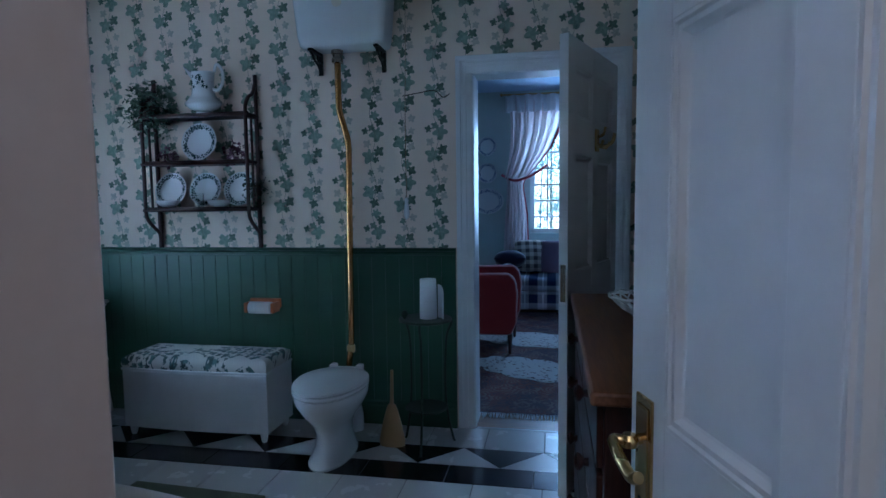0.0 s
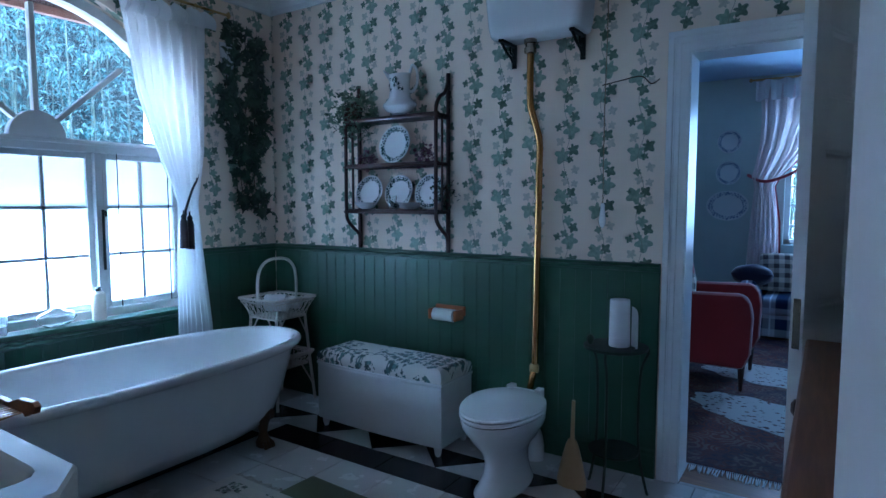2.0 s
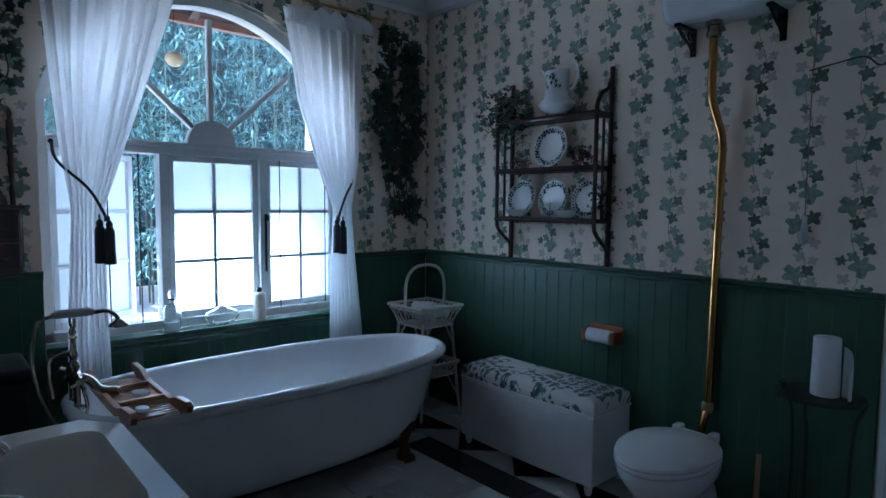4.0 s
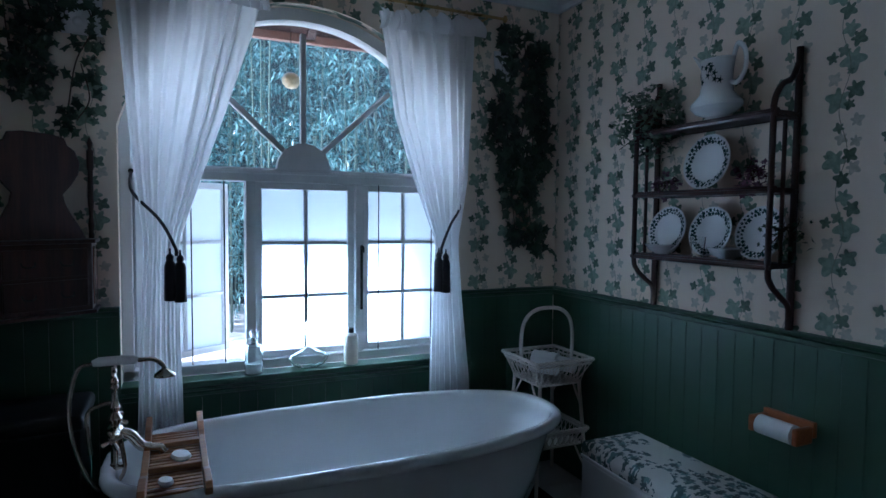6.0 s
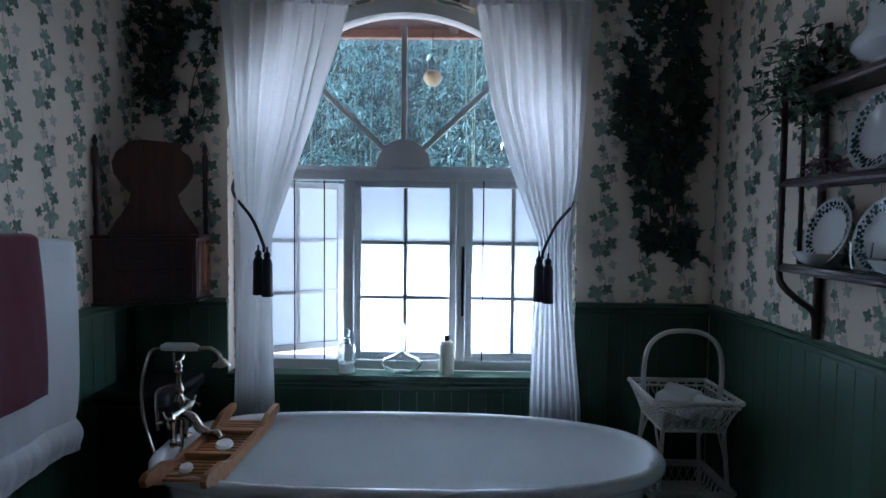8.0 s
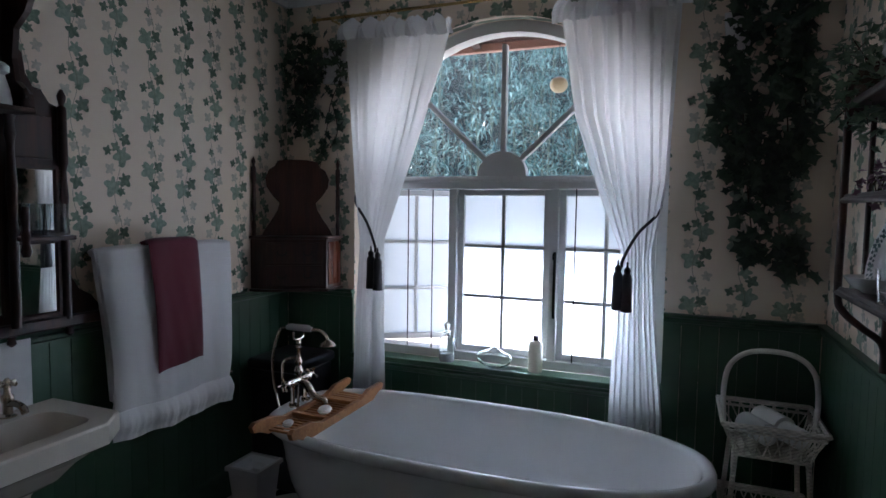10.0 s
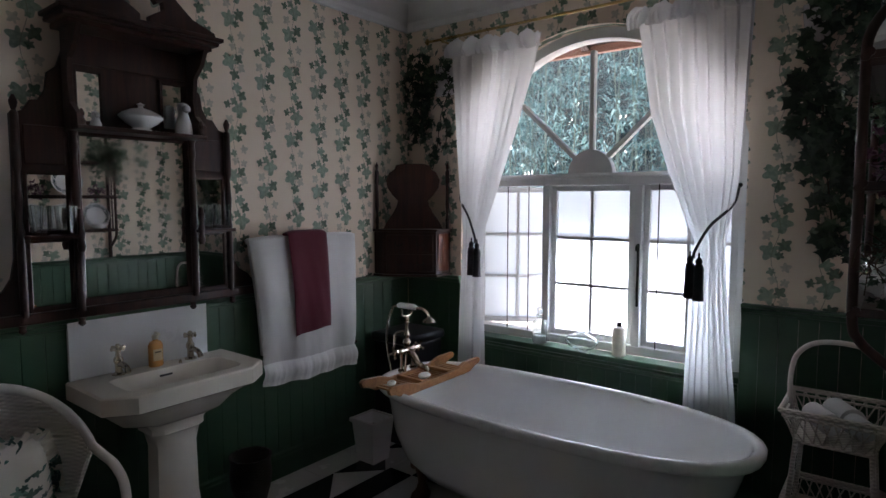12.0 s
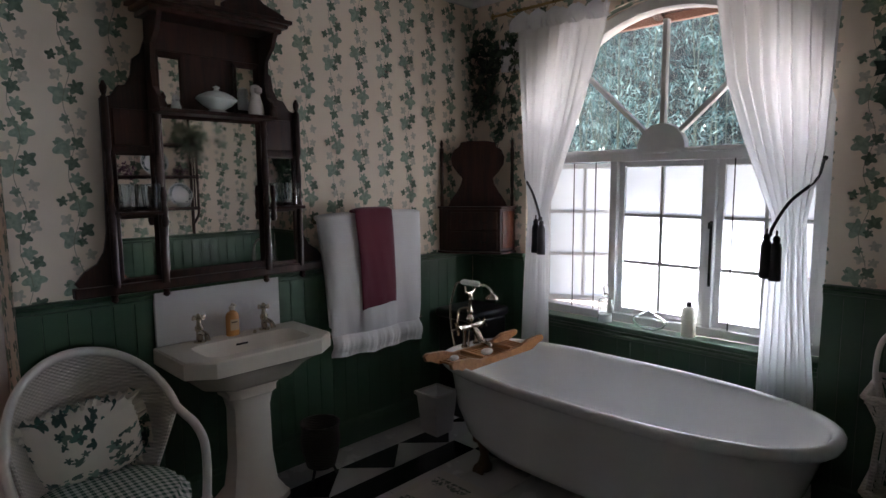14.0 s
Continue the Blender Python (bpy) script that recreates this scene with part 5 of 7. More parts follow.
# ---- high-level toilet ----
def toilet():
    root = thing("toilet", (-1.105, 2.95, 0.0), "white china pedestal toilet with closed lid", "toilet")

    def egg(hx, f, b, z, n=32, y=0.0):
        return [(hx * math.cos(a), y + (b if math.sin(a) > 0 else f) * math.sin(a), z) for a in [2 * math.pi * i / n for i in range(n)]]
    rings = [egg(0.106, 0.235, 0.21, 0.0), egg(0.109, 0.24, 0.21, 0.012), egg(0.094, 0.205, 0.20, 0.04), egg(0.080, 0.165, 0.19, 0.09), egg(0.078, 0.15, 0.19, 0.15), egg(0.095, 0.17, 0.20, 0.205), egg(0.138, 0.232, 0.215, 0.27), egg(0.172, 0.28, 0.225, 0.335), egg(0.178, 0.29, 0.225, 0.36), egg(0.178, 0.29, 0.225, 0.385), egg(0.165, 0.275, 0.215, 0.39)]
    part("pan", loft(rings), m_china, root, smooth=True)
    rings = [egg(0.18, 0.295, 0.20, 0.392), egg(0.186, 0.302, 0.205, 0.40), egg(0.184, 0.30, 0.205, 0.412), egg(0.15, 0.26, 0.17, 0.414)]
    part("seat", loft(rings), m_china, root, smooth=True)
    rings = [egg(0.178, 0.292, 0.20, 0.416), egg(0.186, 0.302, 0.206, 0.421), egg(0.184, 0.298, 0.205, 0.431), egg(0.17, 0.275, 0.19, 0.437), egg(0.06, 0.1, 0.07, 0.441)]
    part("lid", loft(rings), m_china, root, smooth=True)
    bm = blk(-0.085, 0.085, 0.19, 0.225, 0.40, 0.432, 0.008)
    for x in (-0.075, 0.075):
        blk(x - 0.018, x + 0.018, 0.185, 0.24, 0.396, 0.446, 0.006, bm=bm)
    part("hinge", bm, m_china, root, smooth=True)
    root.scale = (1.07, 1.05, 1.0)
    part("outlet", tube(curve([(0, 0.2, 0.2), (0, 0.28, 0.18), (0, 0.33, 0.10), (0, 0.34, 0.0)]), 0.05, n=14), m_china, root, smooth=True)
    return root


toilet()


def cistern():
    root = thing("cistern", (-1.125, Y1, 2.305), "white china high-level cistern on iron brackets", "cistern")
    rings = []
    for hx, d, z in ((0.24, 0.175, 0.0), (0.255, 0.19, 0.012), (0.265, 0.20, 0.06), (0.285, 0.215, 0.30), (0.29, 0.22, 0.33)):
        r = 0.045
        ring = []
        for cx, cy, a0 in ((hx - r, -0.004, 90), (-hx + r, -0.004, 90), (-hx + r, -d + r, 180), (hx - r, -d + r, 270)):
            if cy > -0.01:
                ring.append((hx if cx > 0 else -hx, -0.004, z))
            else:
                ring += [(cx + r * math.cos(radians(a0 + k * 22.5)), cy + r * math.sin(radians(a0 + k * 22.5)), z) for k in range(5)]
        rings.append(ring)
    part("tank", loft(rings), m_china, root, smooth=True)
    part("lid", blk(-0.30, 0.30, -0.232, -0.004, 0.332, 0.365, 0.012), m_china, root, smooth=True)
    for x in (-0.185, 0.215):
        bm = blk(x - 0.014, x + 0.014, -0.016, -0.003, -0.13, 0.0, 0.003)
        blk(x - 0.014, x + 0.014, -0.18, -0.003, -0.018, -0.002, 0.003, bm=bm)
        tube(curve([(x, -0.016, -0.115), (x, -0.05, -0.08), (x, -0.10, -0.06), (x, -0.165, -0.02)]), 0.008, bm)
        tube(curve([(x, -0.02, -0.06), (x, -0.06, -0.05), (x, -0.06, -0.02)]), 0.006, bm)
        part("bracket", bm, m_iron, root, "dark ornate iron bracket")
    part("maker_badge", lathe([(0.03, 0), (0.03, 0.002)], n=20), m_cream_plastic, root, "plain cream oval badge").matrix_basis = pose(0.0, -0.214, 0.235, 90, 0, 0)
    part("pull_arm", blk(0.20, 0.40, -0.12, -0.105, 0.37, 0.385, 0.003), m_iron, root)
    return root


cistern()
pp = thing("flush_pipe", (-1.15, Y1 - 0.04, 0.40), "cranked copper flush pipe down the wall", "pipe")
pts = [(-0.02, -0.06, 1.87), (-0.02, -0.06, 1.60), (-0.018, -0.055, 1.54), (0.012, -0.004, 1.38), (0.015, 0.0, 1.32), (0.0, 0.0, 0.10), (-0.005, -0.02, 0.03), (0.015, -0.10, -0.02), (0.02, -0.20, -0.05)]
part("pipe", tube(pts, 0.019, n=14), m_copper, pp, smooth=True)
part("union_nut", lathe([(0.022, 1.82), (0.034, 1.825), (0.034, 1.85), (0.028, 1.853), (0.028, 1.872), (0.036, 1.875), (0.036, 1.895), (0.03, 1.9)], at=(-0.02, -0.06, 0), n=10), m_nickel, pp)
part("collar", lathe([(0.022, -0.01), (0.027, 0.0), (0.027, 0.03), (0.021, 0.04)], at=(-0.002, 0.0, 0.07), n=14), m_brass, pp, smooth=True)
ch = thing("pull_chain", (-0.78, Y1 - 0.03, 1.30), "fine pull chain with a white china handle", "pull chain")
part("chain", tube(curve([(0.03, -0.07, 1.36), (0.01, -0.01, 1.0), (0, 0, 0.6), (0, 0, 0.12)]), 0.0022, n=5), m_nickel, ch)
part("handle", lathe([(0.006, 0.12), (0.012, 0.11), (0.011, 0.09), (0.016, 0.05), (0.018, 0.02), (0.012, 0.0), (0.003, -0.01)], n=14), m_china, ch, smooth=True)
tw = part("hanging_twig", tube(curve([(-0.80, Y1 - 0.01, 2.03), (-0.70, Y1 - 0.03, 2.04), (-0.60, Y1 - 0.03, 2.05), (-0.55, Y1 - 0.025, 2.01), (-0.51, Y1 - 0.02, 2.03)]), 0.003, n=5), m_twig)
tagged(tw, "thin dark twig fixed across the wallpaper", "twig")

tp = thing("paper_holder", (-1.73, Y1 - 0.016, 0.74), "orange varnished wooden toilet paper holder", "paper holder")
part("back_plate", blk(-0.10, 0.11, -0.02, 0.0, -0.01, 0.05, 0.005), m_orange_wood, tp)
for x in (-0.095, 0.085):
    part("arm", blk(x, x + 0.022, -0.115, -0.018, -0.03, 0.035, 0.008), m_orange_wood, tp)
part("roll", tube([(-0.068, -0.078, 0.0), (0.075, -0.078, 0.0)], 0.038, n=24), m_paper, tp, "white paper roll", smooth=True)


# ---- iron stand, kitchen roll, broom ----
m_stand = plain("dark green painted iron", (0.028, 0.045, 0.028), 0.55, 0.2)
st = thing("plant_stand", (-0.615, 3.13, 0.0), "dark iron three-legged plant stand", "stand")
part("top", lathe([(0.001, 0.725), (0.135, 0.725), (0.15, 0.73), (0.15, 0.742), (0.14, 0.745), (0.001, 0.742)], n=28), m_stand, st, smooth=True)
part("lower_shelf", lathe([(0.001, 0.22), (0.115, 0.22), (0.12, 0.225), (0.12, 0.232), (0.001, 0.23)], n=24), m_stand, st, smooth=True)
for i in range(3):
    a = radians(-90 + 120 * i)
    c, s = math.cos(a), math.sin(a)
    part("leg", tube(curve([(0.15 * c, 0.15 * s, 0.735), (0.155 * c, 0.155 * s, 0.70), (0.125 * c, 0.125 * s, 0.62), (0.115 * c, 0.115 * s, 0.4), (0.125 * c, 0.125 * s, 0.2), (0.16 * c, 0.16 * s, 0.03), (0.17 * c, 0.17 * s, 0.004)]), 0.007, n=8), m_stand, st, smooth=True)
part("finial", lathe([(0.006, 0.74), (0.016, 0.76), (0.02, 0.775), (0.008, 0.79)], at=(-0.11, -0.04, 0), n=10), m_stand, st)
kr = thing("kitchen_roll", (-0.595, 3.12, 0.745), "part-used white kitchen paper roll standing on end", "paper roll")
part("roll", lathe([(0.018, 0.0), (0.047, 0.0), (0.049, 0.004), (0.046, 0.218), (0.044, 0.222), (0.018, 0.222), (0.018, 0.2)], n=28), m_paper, kr, smooth=True)
bm = bmesh.new()
rows_ = []
for t in range(7):
    e = t / 6
    rows_.append([bm.verts.new((0.053 + 0.04 * math.sin(e * 2.2), -0.05 * e + 0.01, 0.003 + (0.19 - 0.10 * e * e) * v / 5)) for v in range(6)])
for r0, r1 in zip(rows_, rows_[1:]):
    for i in range(5):
        bm.faces.new((r0[i], r0[i + 1], r1[i + 1], r1[i]))
part("loose_sheet", bm, m_paper, kr)
br = thing("hand_brush", (-0.815, 3.11, 0.0), "straw hand broom standing on its bristles", "broom")
part("bristles", lathe([(0.075, 0.0), (0.078, 0.03), (0.058, 0.12), (0.034, 0.21), (0.02, 0.24)], n=20, sy=0.55), m_straw, br, smooth=True)
part("handle", tube([(0, 0, 0.23), (0.004, 0, 0.44)], [0.011, 0.009], n=10), m_straw, br)


# ---- wicker basket stand ----
def basket_stand():
    root = thing("wicker_stand", (-3.04, 3.185, 0.0), "white wicker basket stand with hooped handle", "basket stand")

    def basket(z0, z1, b, t, parent):
        def ring(h, z):
            return [(-h, -h, z), (h, -h, z), (h, h, z), (-h, h, z)]
        p = part("basket_floor", blk(-b, b, -b, b, z0 - 0.004, z0 + 0.004, 0.002), m_wicker, parent)
        for h, z, r in ((b, z0, 0.008), (t, z1, 0.011), (b + (t - b) * 0.82, z0 + (z1 - z0) * 0.82, 0.006)):
            c = ring(h, z)
            for p0, p1 in zip(c, c[1:] + c[:1]):
                part("braid", tube([p0, p1], r, n=6), m_wicker, p)
        for i in range(4):
            for k in range(8):
                for g in (-1, 1):
                    u, w = -1 + 2 * (k + 0.5 - 0.5 * g) / 8, -1 + 2 * (k + 0.5 + 0.5 * g) / 8
                    q, e = [((v, -1), (1, v), (-v, 1), (-1, -v))[i] for v in (u, w)]
                    part("cane", tube([(q[0] * b, q[1] * b, z0), ((q[0] * b + e[0] * t) / 2 * 1.012, (q[1] * b + e[1] * t) / 2 * 1.012, (z0 + z1) / 2), (e[0] * t, e[1] * t, z1)], 0.0032, n=5), m_wicker, p)
        return p
    basket(0.62, 0.755, 0.135, 0.185, root)
    basket(0.27, 0.36, 0.14, 0.17, root)
    for sx in (-1, 1):
        for sy in (-1, 1):
            part("leg", tube([(sx * 0.13, sy * 0.13, 0.63), (sx * 0.15, sy * 0.15, 0.33), (sx * 0.175, sy * 0.175, 0.0)], 0.0105, n=8), m_wicker, root, smooth=True)
            part("brace", tube([(sx * 0.14, sy * 0.14, 0.48), (sx * 0.05, sy * 0.135, 0.62)], 0.006, n=6), m_wicker, root)
            part("brace", tube([(sx * 0.163, sy * 0.163, 0.12), (sx * 0.05, sy * 0.145, 0.27)], 0.006, n=6), m_wicker, root)
    part("handle", tube(curve([(0, -0.17, 0.70), (0, -0.175, 0.86), (0, -0.15, 0.965), (0, -0.07, 1.022), (0, 0.07, 1.022), (0, 0.15, 0.965), (0, 0.175, 0.86), (0, 0.17, 0.70)], 6), 0.011, n=10), m_cane, root, smooth=True)
    return root


basket_stand()
for dx, dy, r in ((-0.04, 0.02, 0.075), (0.05, -0.05, 0.065), (0.05, 0.07, 0.06)):
    fl = part("face_cloth", tube([(-0.08, 0, 0), (-0.075, 0, 0), (0.075, 0, 0), (0.08, 0, 0)], [r * 0.55, r * 0.7, r * 0.7, r * 0.55], n=18), m_towel_white, smooth=True)
    fl.matrix_world = pose(-3.04 + dx, 3.185 + dy, 0.69 + r * 0.3, 0, 0, 30)
    tagged(fl, "rolled white face cloth in the wicker basket", "towel", "rolled cloths")

# ---- wash basin ----
def basin():
    root = thing("wash_basin", (-1.445, Y0 + 0.016, 0.0), "ivory white china pedestal wash basin with chamfered corners", "basin")

    def plan(hx, back, front, ch, z):
        return [(-hx, back, z), (-hx, front - ch, z), (-hx + ch, front, z), (hx - ch, front, z), (hx, front - ch, z), (hx, back, z)]

    def bowl(hx, y0, y1, z, r=0.06):
        out = []
        for cx, cy, a0 in ((-hx + r, y0 + r, 270), (-hx + r, y1 - r, 180), (hx - r, y1 - r, 90), (hx - r, y0 + r, 0)):
            out += [(cx + r * math.cos(radians(a0 - 30 * k)), cy + r * math.sin(radians(a0 - 30 * k)), z) for k in range(4)]
        return out
    part("skirt", loft([plan(0.34, 0.02, 0.52, 0.10, 0.755), plan(0.36, 0.0, 0.54, 0.105, 0.765), plan(0.36, 0.0, 0.54, 0.105, 0.832), plan(0.352, 0.0, 0.532, 0.10, 0.84)], caps=False), m_basin, root, smooth=True)
    bm = bmesh.new()
    outer = [bm.verts.new(p) for p in plan(0.352, 0.0, 0.532, 0.10, 0.84)]
    hole = [bm.verts.new(p) for p in bowl(0.255, 0.15, 0.46, 0.842)]
    edges = [bm.edges.new((a, b)) for ring in (outer, hole) for a, b in zip(ring, ring[1:] + ring[:1])]
    bmesh.ops.triangle_fill(bm, use_beauty=True, edges=edges)
    part("deck", bm, m_basin, root)
    part("bowl", loft([bowl(0.255, 0.15, 0.46, 0.842), bowl(0.245, 0.157, 0.452, 0.832), bowl(0.22, 0.18, 0.43, 0.76, 0.08), bowl(0.15, 0.23, 0.38, 0.71, 0.06), bowl(0.03, 0.29, 0.33, 0.70, 0.015)], caps=False), m_basin, root, smooth=True)
    part("underside", loft([plan(0.335, 0.03, 0.51, 0.10, 0.757), bowl6(0.30, 0.05, 0.46, 0.72), bowl6(0.24, 0.08, 0.40, 0.66), bowl6(0.15, 0.11, 0.32, 0.62)], caps=False), m_basin, root, smooth=True)
    rings = []
    for h, d, z in ((0.16, 0.14, 0.0), (0.16, 0.14, 0.03), (0.145, 0.125, 0.045), (0.11, 0.09, 0.10), (0.092, 0.075, 0.25), (0.088, 0.072, 0.50), (0.10, 0.085, 0.56), (0.118, 0.10, 0.575), (0.118, 0.10, 0.60), (0.14, 0.115, 0.63)):
        c = 0.35
        rings.append([(-h, 0.22 - d, z), (-h, 0.22 + d * (1 - c), z), (-h * (1 - c), 0.22 + d, z), (h * (1 - c), 0.22 + d, z), (h, 0.22 + d * (1 - c), z), (h, 0.22 - d, z)])
    part("pedestal", loft(rings), m_basin, root, smooth=True)
    part("overflow", blk(-0.03, 0.03, 0.162, 0.166, 0.806, 0.816, 0.002), m_black, root, "dark overflow slot")
    part("plug_chain_stay", lathe([(0.008, 0), (0.008, 0.012), (0.003, 0.016)], at=(-0.085, 0.12, 0.842), n=10), m_nickel, root)
    root.scale = (1.04, 0.80, 1.0)
    return root


def bowl6(hx, y0, y1, z):
    ch = hx * 0.4
    return [(-hx, y0, z), (-hx, y1 - ch, z), (-hx + ch, y1, z), (hx - ch, y1, z), (hx, y1 - ch, z), (hx, y0, z)]


basin()


def pillar_tap(x):
    root = thing("pillar_tap", (x, Y0 + 0.078, 0.842), "polished nickel cross-head pillar tap on the basin", "tap", "basin taps")
    part("body", lathe([(0.028, 0), (0.028, 0.006), (0.016, 0.012), (0.015, 0.05), (0.02, 0.06), (0.02, 0.075), (0.012, 0.085), (0.01, 0.115)], n=16), m_nickel, root, smooth=True)
    part("spout", tube(curve([(0, 0, 0.045), (0, 0.04, 0.055), (0, 0.08, 0.045), (0, 0.095, 0.025)]), 0.012, n=10), m_nickel, root, smooth=True)
    bm = lathe([(0.012, 0.105), (0.015, 0.118), (0.012, 0.132), (0.006, 0.14)], n=12)
    for k in range(4):
        a = math.pi / 2 * k + 0.3
        tube([(0, 0, 0.12), (0.034 * math.cos(a), 0.034 * math.sin(a), 0.12)], [0.005, 0.009], bm)
    part("cross_head", bm, m_nickel, root, smooth=True)


pillar_tap(-1.265)
pillar_tap(-1.605)
sb = thing("soap_dispenser", (-1.435, Y0 + 0.075, 0.842), "amber liquid soap bottle with a floral label", "soap bottle")
part("bottle", lathe([(0.03, 0), (0.034, 0.004), (0.034, 0.10), (0.026, 0.118), (0.012, 0.124), (0.012, 0.135)], n=20, sy=0.65), m_soap, sb, smooth=True)
part("pump", tube(curve([(0, 0, 0.13), (0, 0, 0.155), (0, 0.01, 0.162), (0, 0.04, 0.158)]), 0.006), m_cream_plastic, sb)
part("collar", lathe([(0.014, 0.13), (0.015, 0.132), (0.015, 0.146), (0.012, 0.15)], n=14), m_cream_plastic, sb)
part("label", blk(-0.022, 0.022, 0.0215, 0.0225, 0.03, 0.085), plain("cream paper label", (0.72, 0.55, 0.32), 0.7, vary=0.3, scale=40), sb, "cream label with plain dark bar")
part("label_bar", blk(-0.015, 0.015, 0.0226, 0.0230, 0.068, 0.074), m_twig, sb)
tagged(part("splashback", blk(-1.725, -1.085, Y0, Y0 + 0.03, 0.842, 1.118, 0.003), plain("white splashback tile", (0.74, 0.74, 0.73), 0.3, vary=0.06)), "white tiled basin splashback", "splashback")


# ---- overmantel mirror ----
def overmantel():
    root = thing("overmantel_mirror", (-1.395, Y0, 1.13), "dark carved wooden overmantel mirror with shelves", "mirror")
    W = m_dark_wood
    # centre and wing backboards, local x grows to the east
    part("backboard", blk(-0.275, 0.275, 0.004, 0.03, 0.02, 1.22, 0.003), W, root)
    for s in (-1, 1):
        wing = [(0.275, 0.02), (0.60, 0.02), (0.62, 0.05), (0.58, 0.10), (0.53, 0.13), (0.50, 0.18), (0.485, 0.26), (0.475, 0.62), (0.475, 0.84), (0.43, 0.855), (0.40, 0.90), (0.37, 0.905), (0.345, 0.95), (0.335, 1.02), (0.30, 1.05), (0.275, 1.12)]
        part("wing_back", prism([(s * x, z) for x, z in wing], "y", 0.005, 0.027, bevel=0.002), W, root)
    part("base_rail", blk(-0.63, 0.63, 0.004, 0.055, -0.012, 0.032, 0.006), W, root)
    for x in (-0.475, -0.255, 0.255, 0.475):
        part("drop_finial", lathe([(0.004, -0.05), (0.016, -0.04), (0.012, -0.025), (0.018, -0.012)], at=(x, 0.04, 0), n=12), W, root, smooth=True)

    def looking_glass(x0, x1, z0, z1, y=0.031):
        g = part("mirror_glass", blk(x0, x1, y, y + 0.004, z0, z1), m_mirror, root, "bevelled mirror glass")
        rings = []
        for d, h in ((-0.012, 0.0), (-0.012, 0.014), (0.0, 0.014), (0.006, 0.0045)):
            rings.append([(x0 + d, y + h, z0 + d), (x1 - d, y + h, z0 + d), (x1 - d, y + h, z1 - d), (x0 + d, y + h, z1 - d)])
        part("mirror_frame", loft(rings, caps=False), W, root)
    looking_glass(-0.235, 0.235, 0.065, 0.775)
    for s in (-1, 1):
        a, b = sorted((s * 0.285, s * 0.435))
        looking_glass(a, b, 0.05, 0.325)
        looking_glass(a, b, 0.365, 0.605)
        part("carved_panel", blk(a, b, 0.027, 0.036, 0.64, 0.80, 0.004), W, root)
        bm = blk(a - 0.02, b + 0.02, 0.028, 0.125, 0.335, 0.352, 0.004)
        part("side_shelf", bm, W, root)
        part("wing_post", lathe([(0.016, 0.02), (0.016, 0.32), (0.012, 0.34), (0.018, 0.36), (0.011, 0.40), (0.016, 0.5), (0.010, 0.60), (0.018, 0.63), (0.016, 0.84), (0.008, 0.85), (0.014, 0.87), (0.016, 0.885), (0.005, 0.91)], at=(s * 0.465, 0.045, 0), n=12), W, root, smooth=True)
        part("centre_post", lathe([(0.017, 0.02), (0.017, 0.33), (0.012, 0.345), (0.02, 0.37), (0.013, 0.42), (0.019, 0.52), (0.012, 0.68), (0.019, 0.72), (0.014, 0.76), (0.02, 0.785)], at=(s * 0.262, 0.06, 0), n=14), W, root, smooth=True)
        part("shelf_post", lathe([(0.012, 0.28), (0.018, 0.30), (0.012, 0.33), (0.016, 0.355), (0.010, 0.38), (0.015, 0.42), (0.010, 0.46)], at=(s * 0.27, 0.115, 0), n=12), W, root, smooth=True)
        a, b = sorted((s * 0.135, s * 0.235))
        looking_glass(a, b, 0.83, 1.045)
        bracket = [(0.03, 0.80), (0.17, 0.80), (0.165, 0.85), (0.10, 0.90), (0.085, 0.98), (0.10, 1.08), (0.16, 1.13), (0.20, 1.20), (0.03, 1.20)]
        part("side_bracket", prism(bracket, "x", s * 0.262, s * 0.284, bevel=0.002), W, root)
        part("shelf_finial", lathe([(0.012, 0.80), (0.016, 0.82), (0.008, 0.835), (0.013, 0.85), (0.004, 0.87)], at=(s * 0.262, 0.155, 0), n=10), W, root, smooth=True)
        ped = [(0.02, 1.262), (0.34, 1.262), (0.33, 1.29), (0.22, 1.33), (0.14, 1.40), (0.09, 1.44), (0.05, 1.43), (0.03, 1.39), (0.055, 1.36), (0.08, 1.375), (0.085, 1.34), (0.05, 1.32), (0.02, 1.30)]
        part("pediment_scroll", prism([(s * x, z) for x, z in ped], "y", 0.15, 0.185, bevel=0.003), W, root)
    part("shelf", blk(-0.285, 0.285, 0.028, 0.175, 0.785, 0.803, 0.005), W, root)
    part("frieze", blk(-0.27, 0.27, 0.03, 0.04, 1.07, 1.20, 0.003), W, root)
    bm = blk(-0.31, 0.31, 0.004, 0.19, 1.20, 1.222, 0.004)
    blk(-0.335, 0.335, 0.004, 0.215, 1.223, 1.242, 0.006, bm=bm)
    blk(-0.35, 0.35, 0.004, 0.23, 1.243, 1.262, 0.004, bm=bm)
    part("cornice", bm, W, root)
    return root


overmantel()
tu = thing("sauce_tureen", (-1.40, Y0 + 0.10, 1.933), "white china covered sauce tureen on the shelf", "tureen")
part("bowl", lathe([(0.045, 0), (0.05, 0.006), (0.035, 0.015), (0.07, 0.035), (0.098, 0.06), (0.10, 0.066)], n=28, sy=0.6), m_china, tu, smooth=True)
part("lid", lathe([(0.099, 0.067), (0.085, 0.08), (0.045, 0.098), (0.014, 0.104), (0.01, 0.112), (0.018, 0.12), (0.003, 0.128)], n=28, sy=0.6), m_china, tu, smooth=True)
dog = lathe([(0.04, 0), (0.042, 0.02), (0.036, 0.06), (0.026, 0.09), (0.022, 0.105), (0.028, 0.125), (0.022, 0.148), (0.004, 0.155)], n=18, sy=0.8)
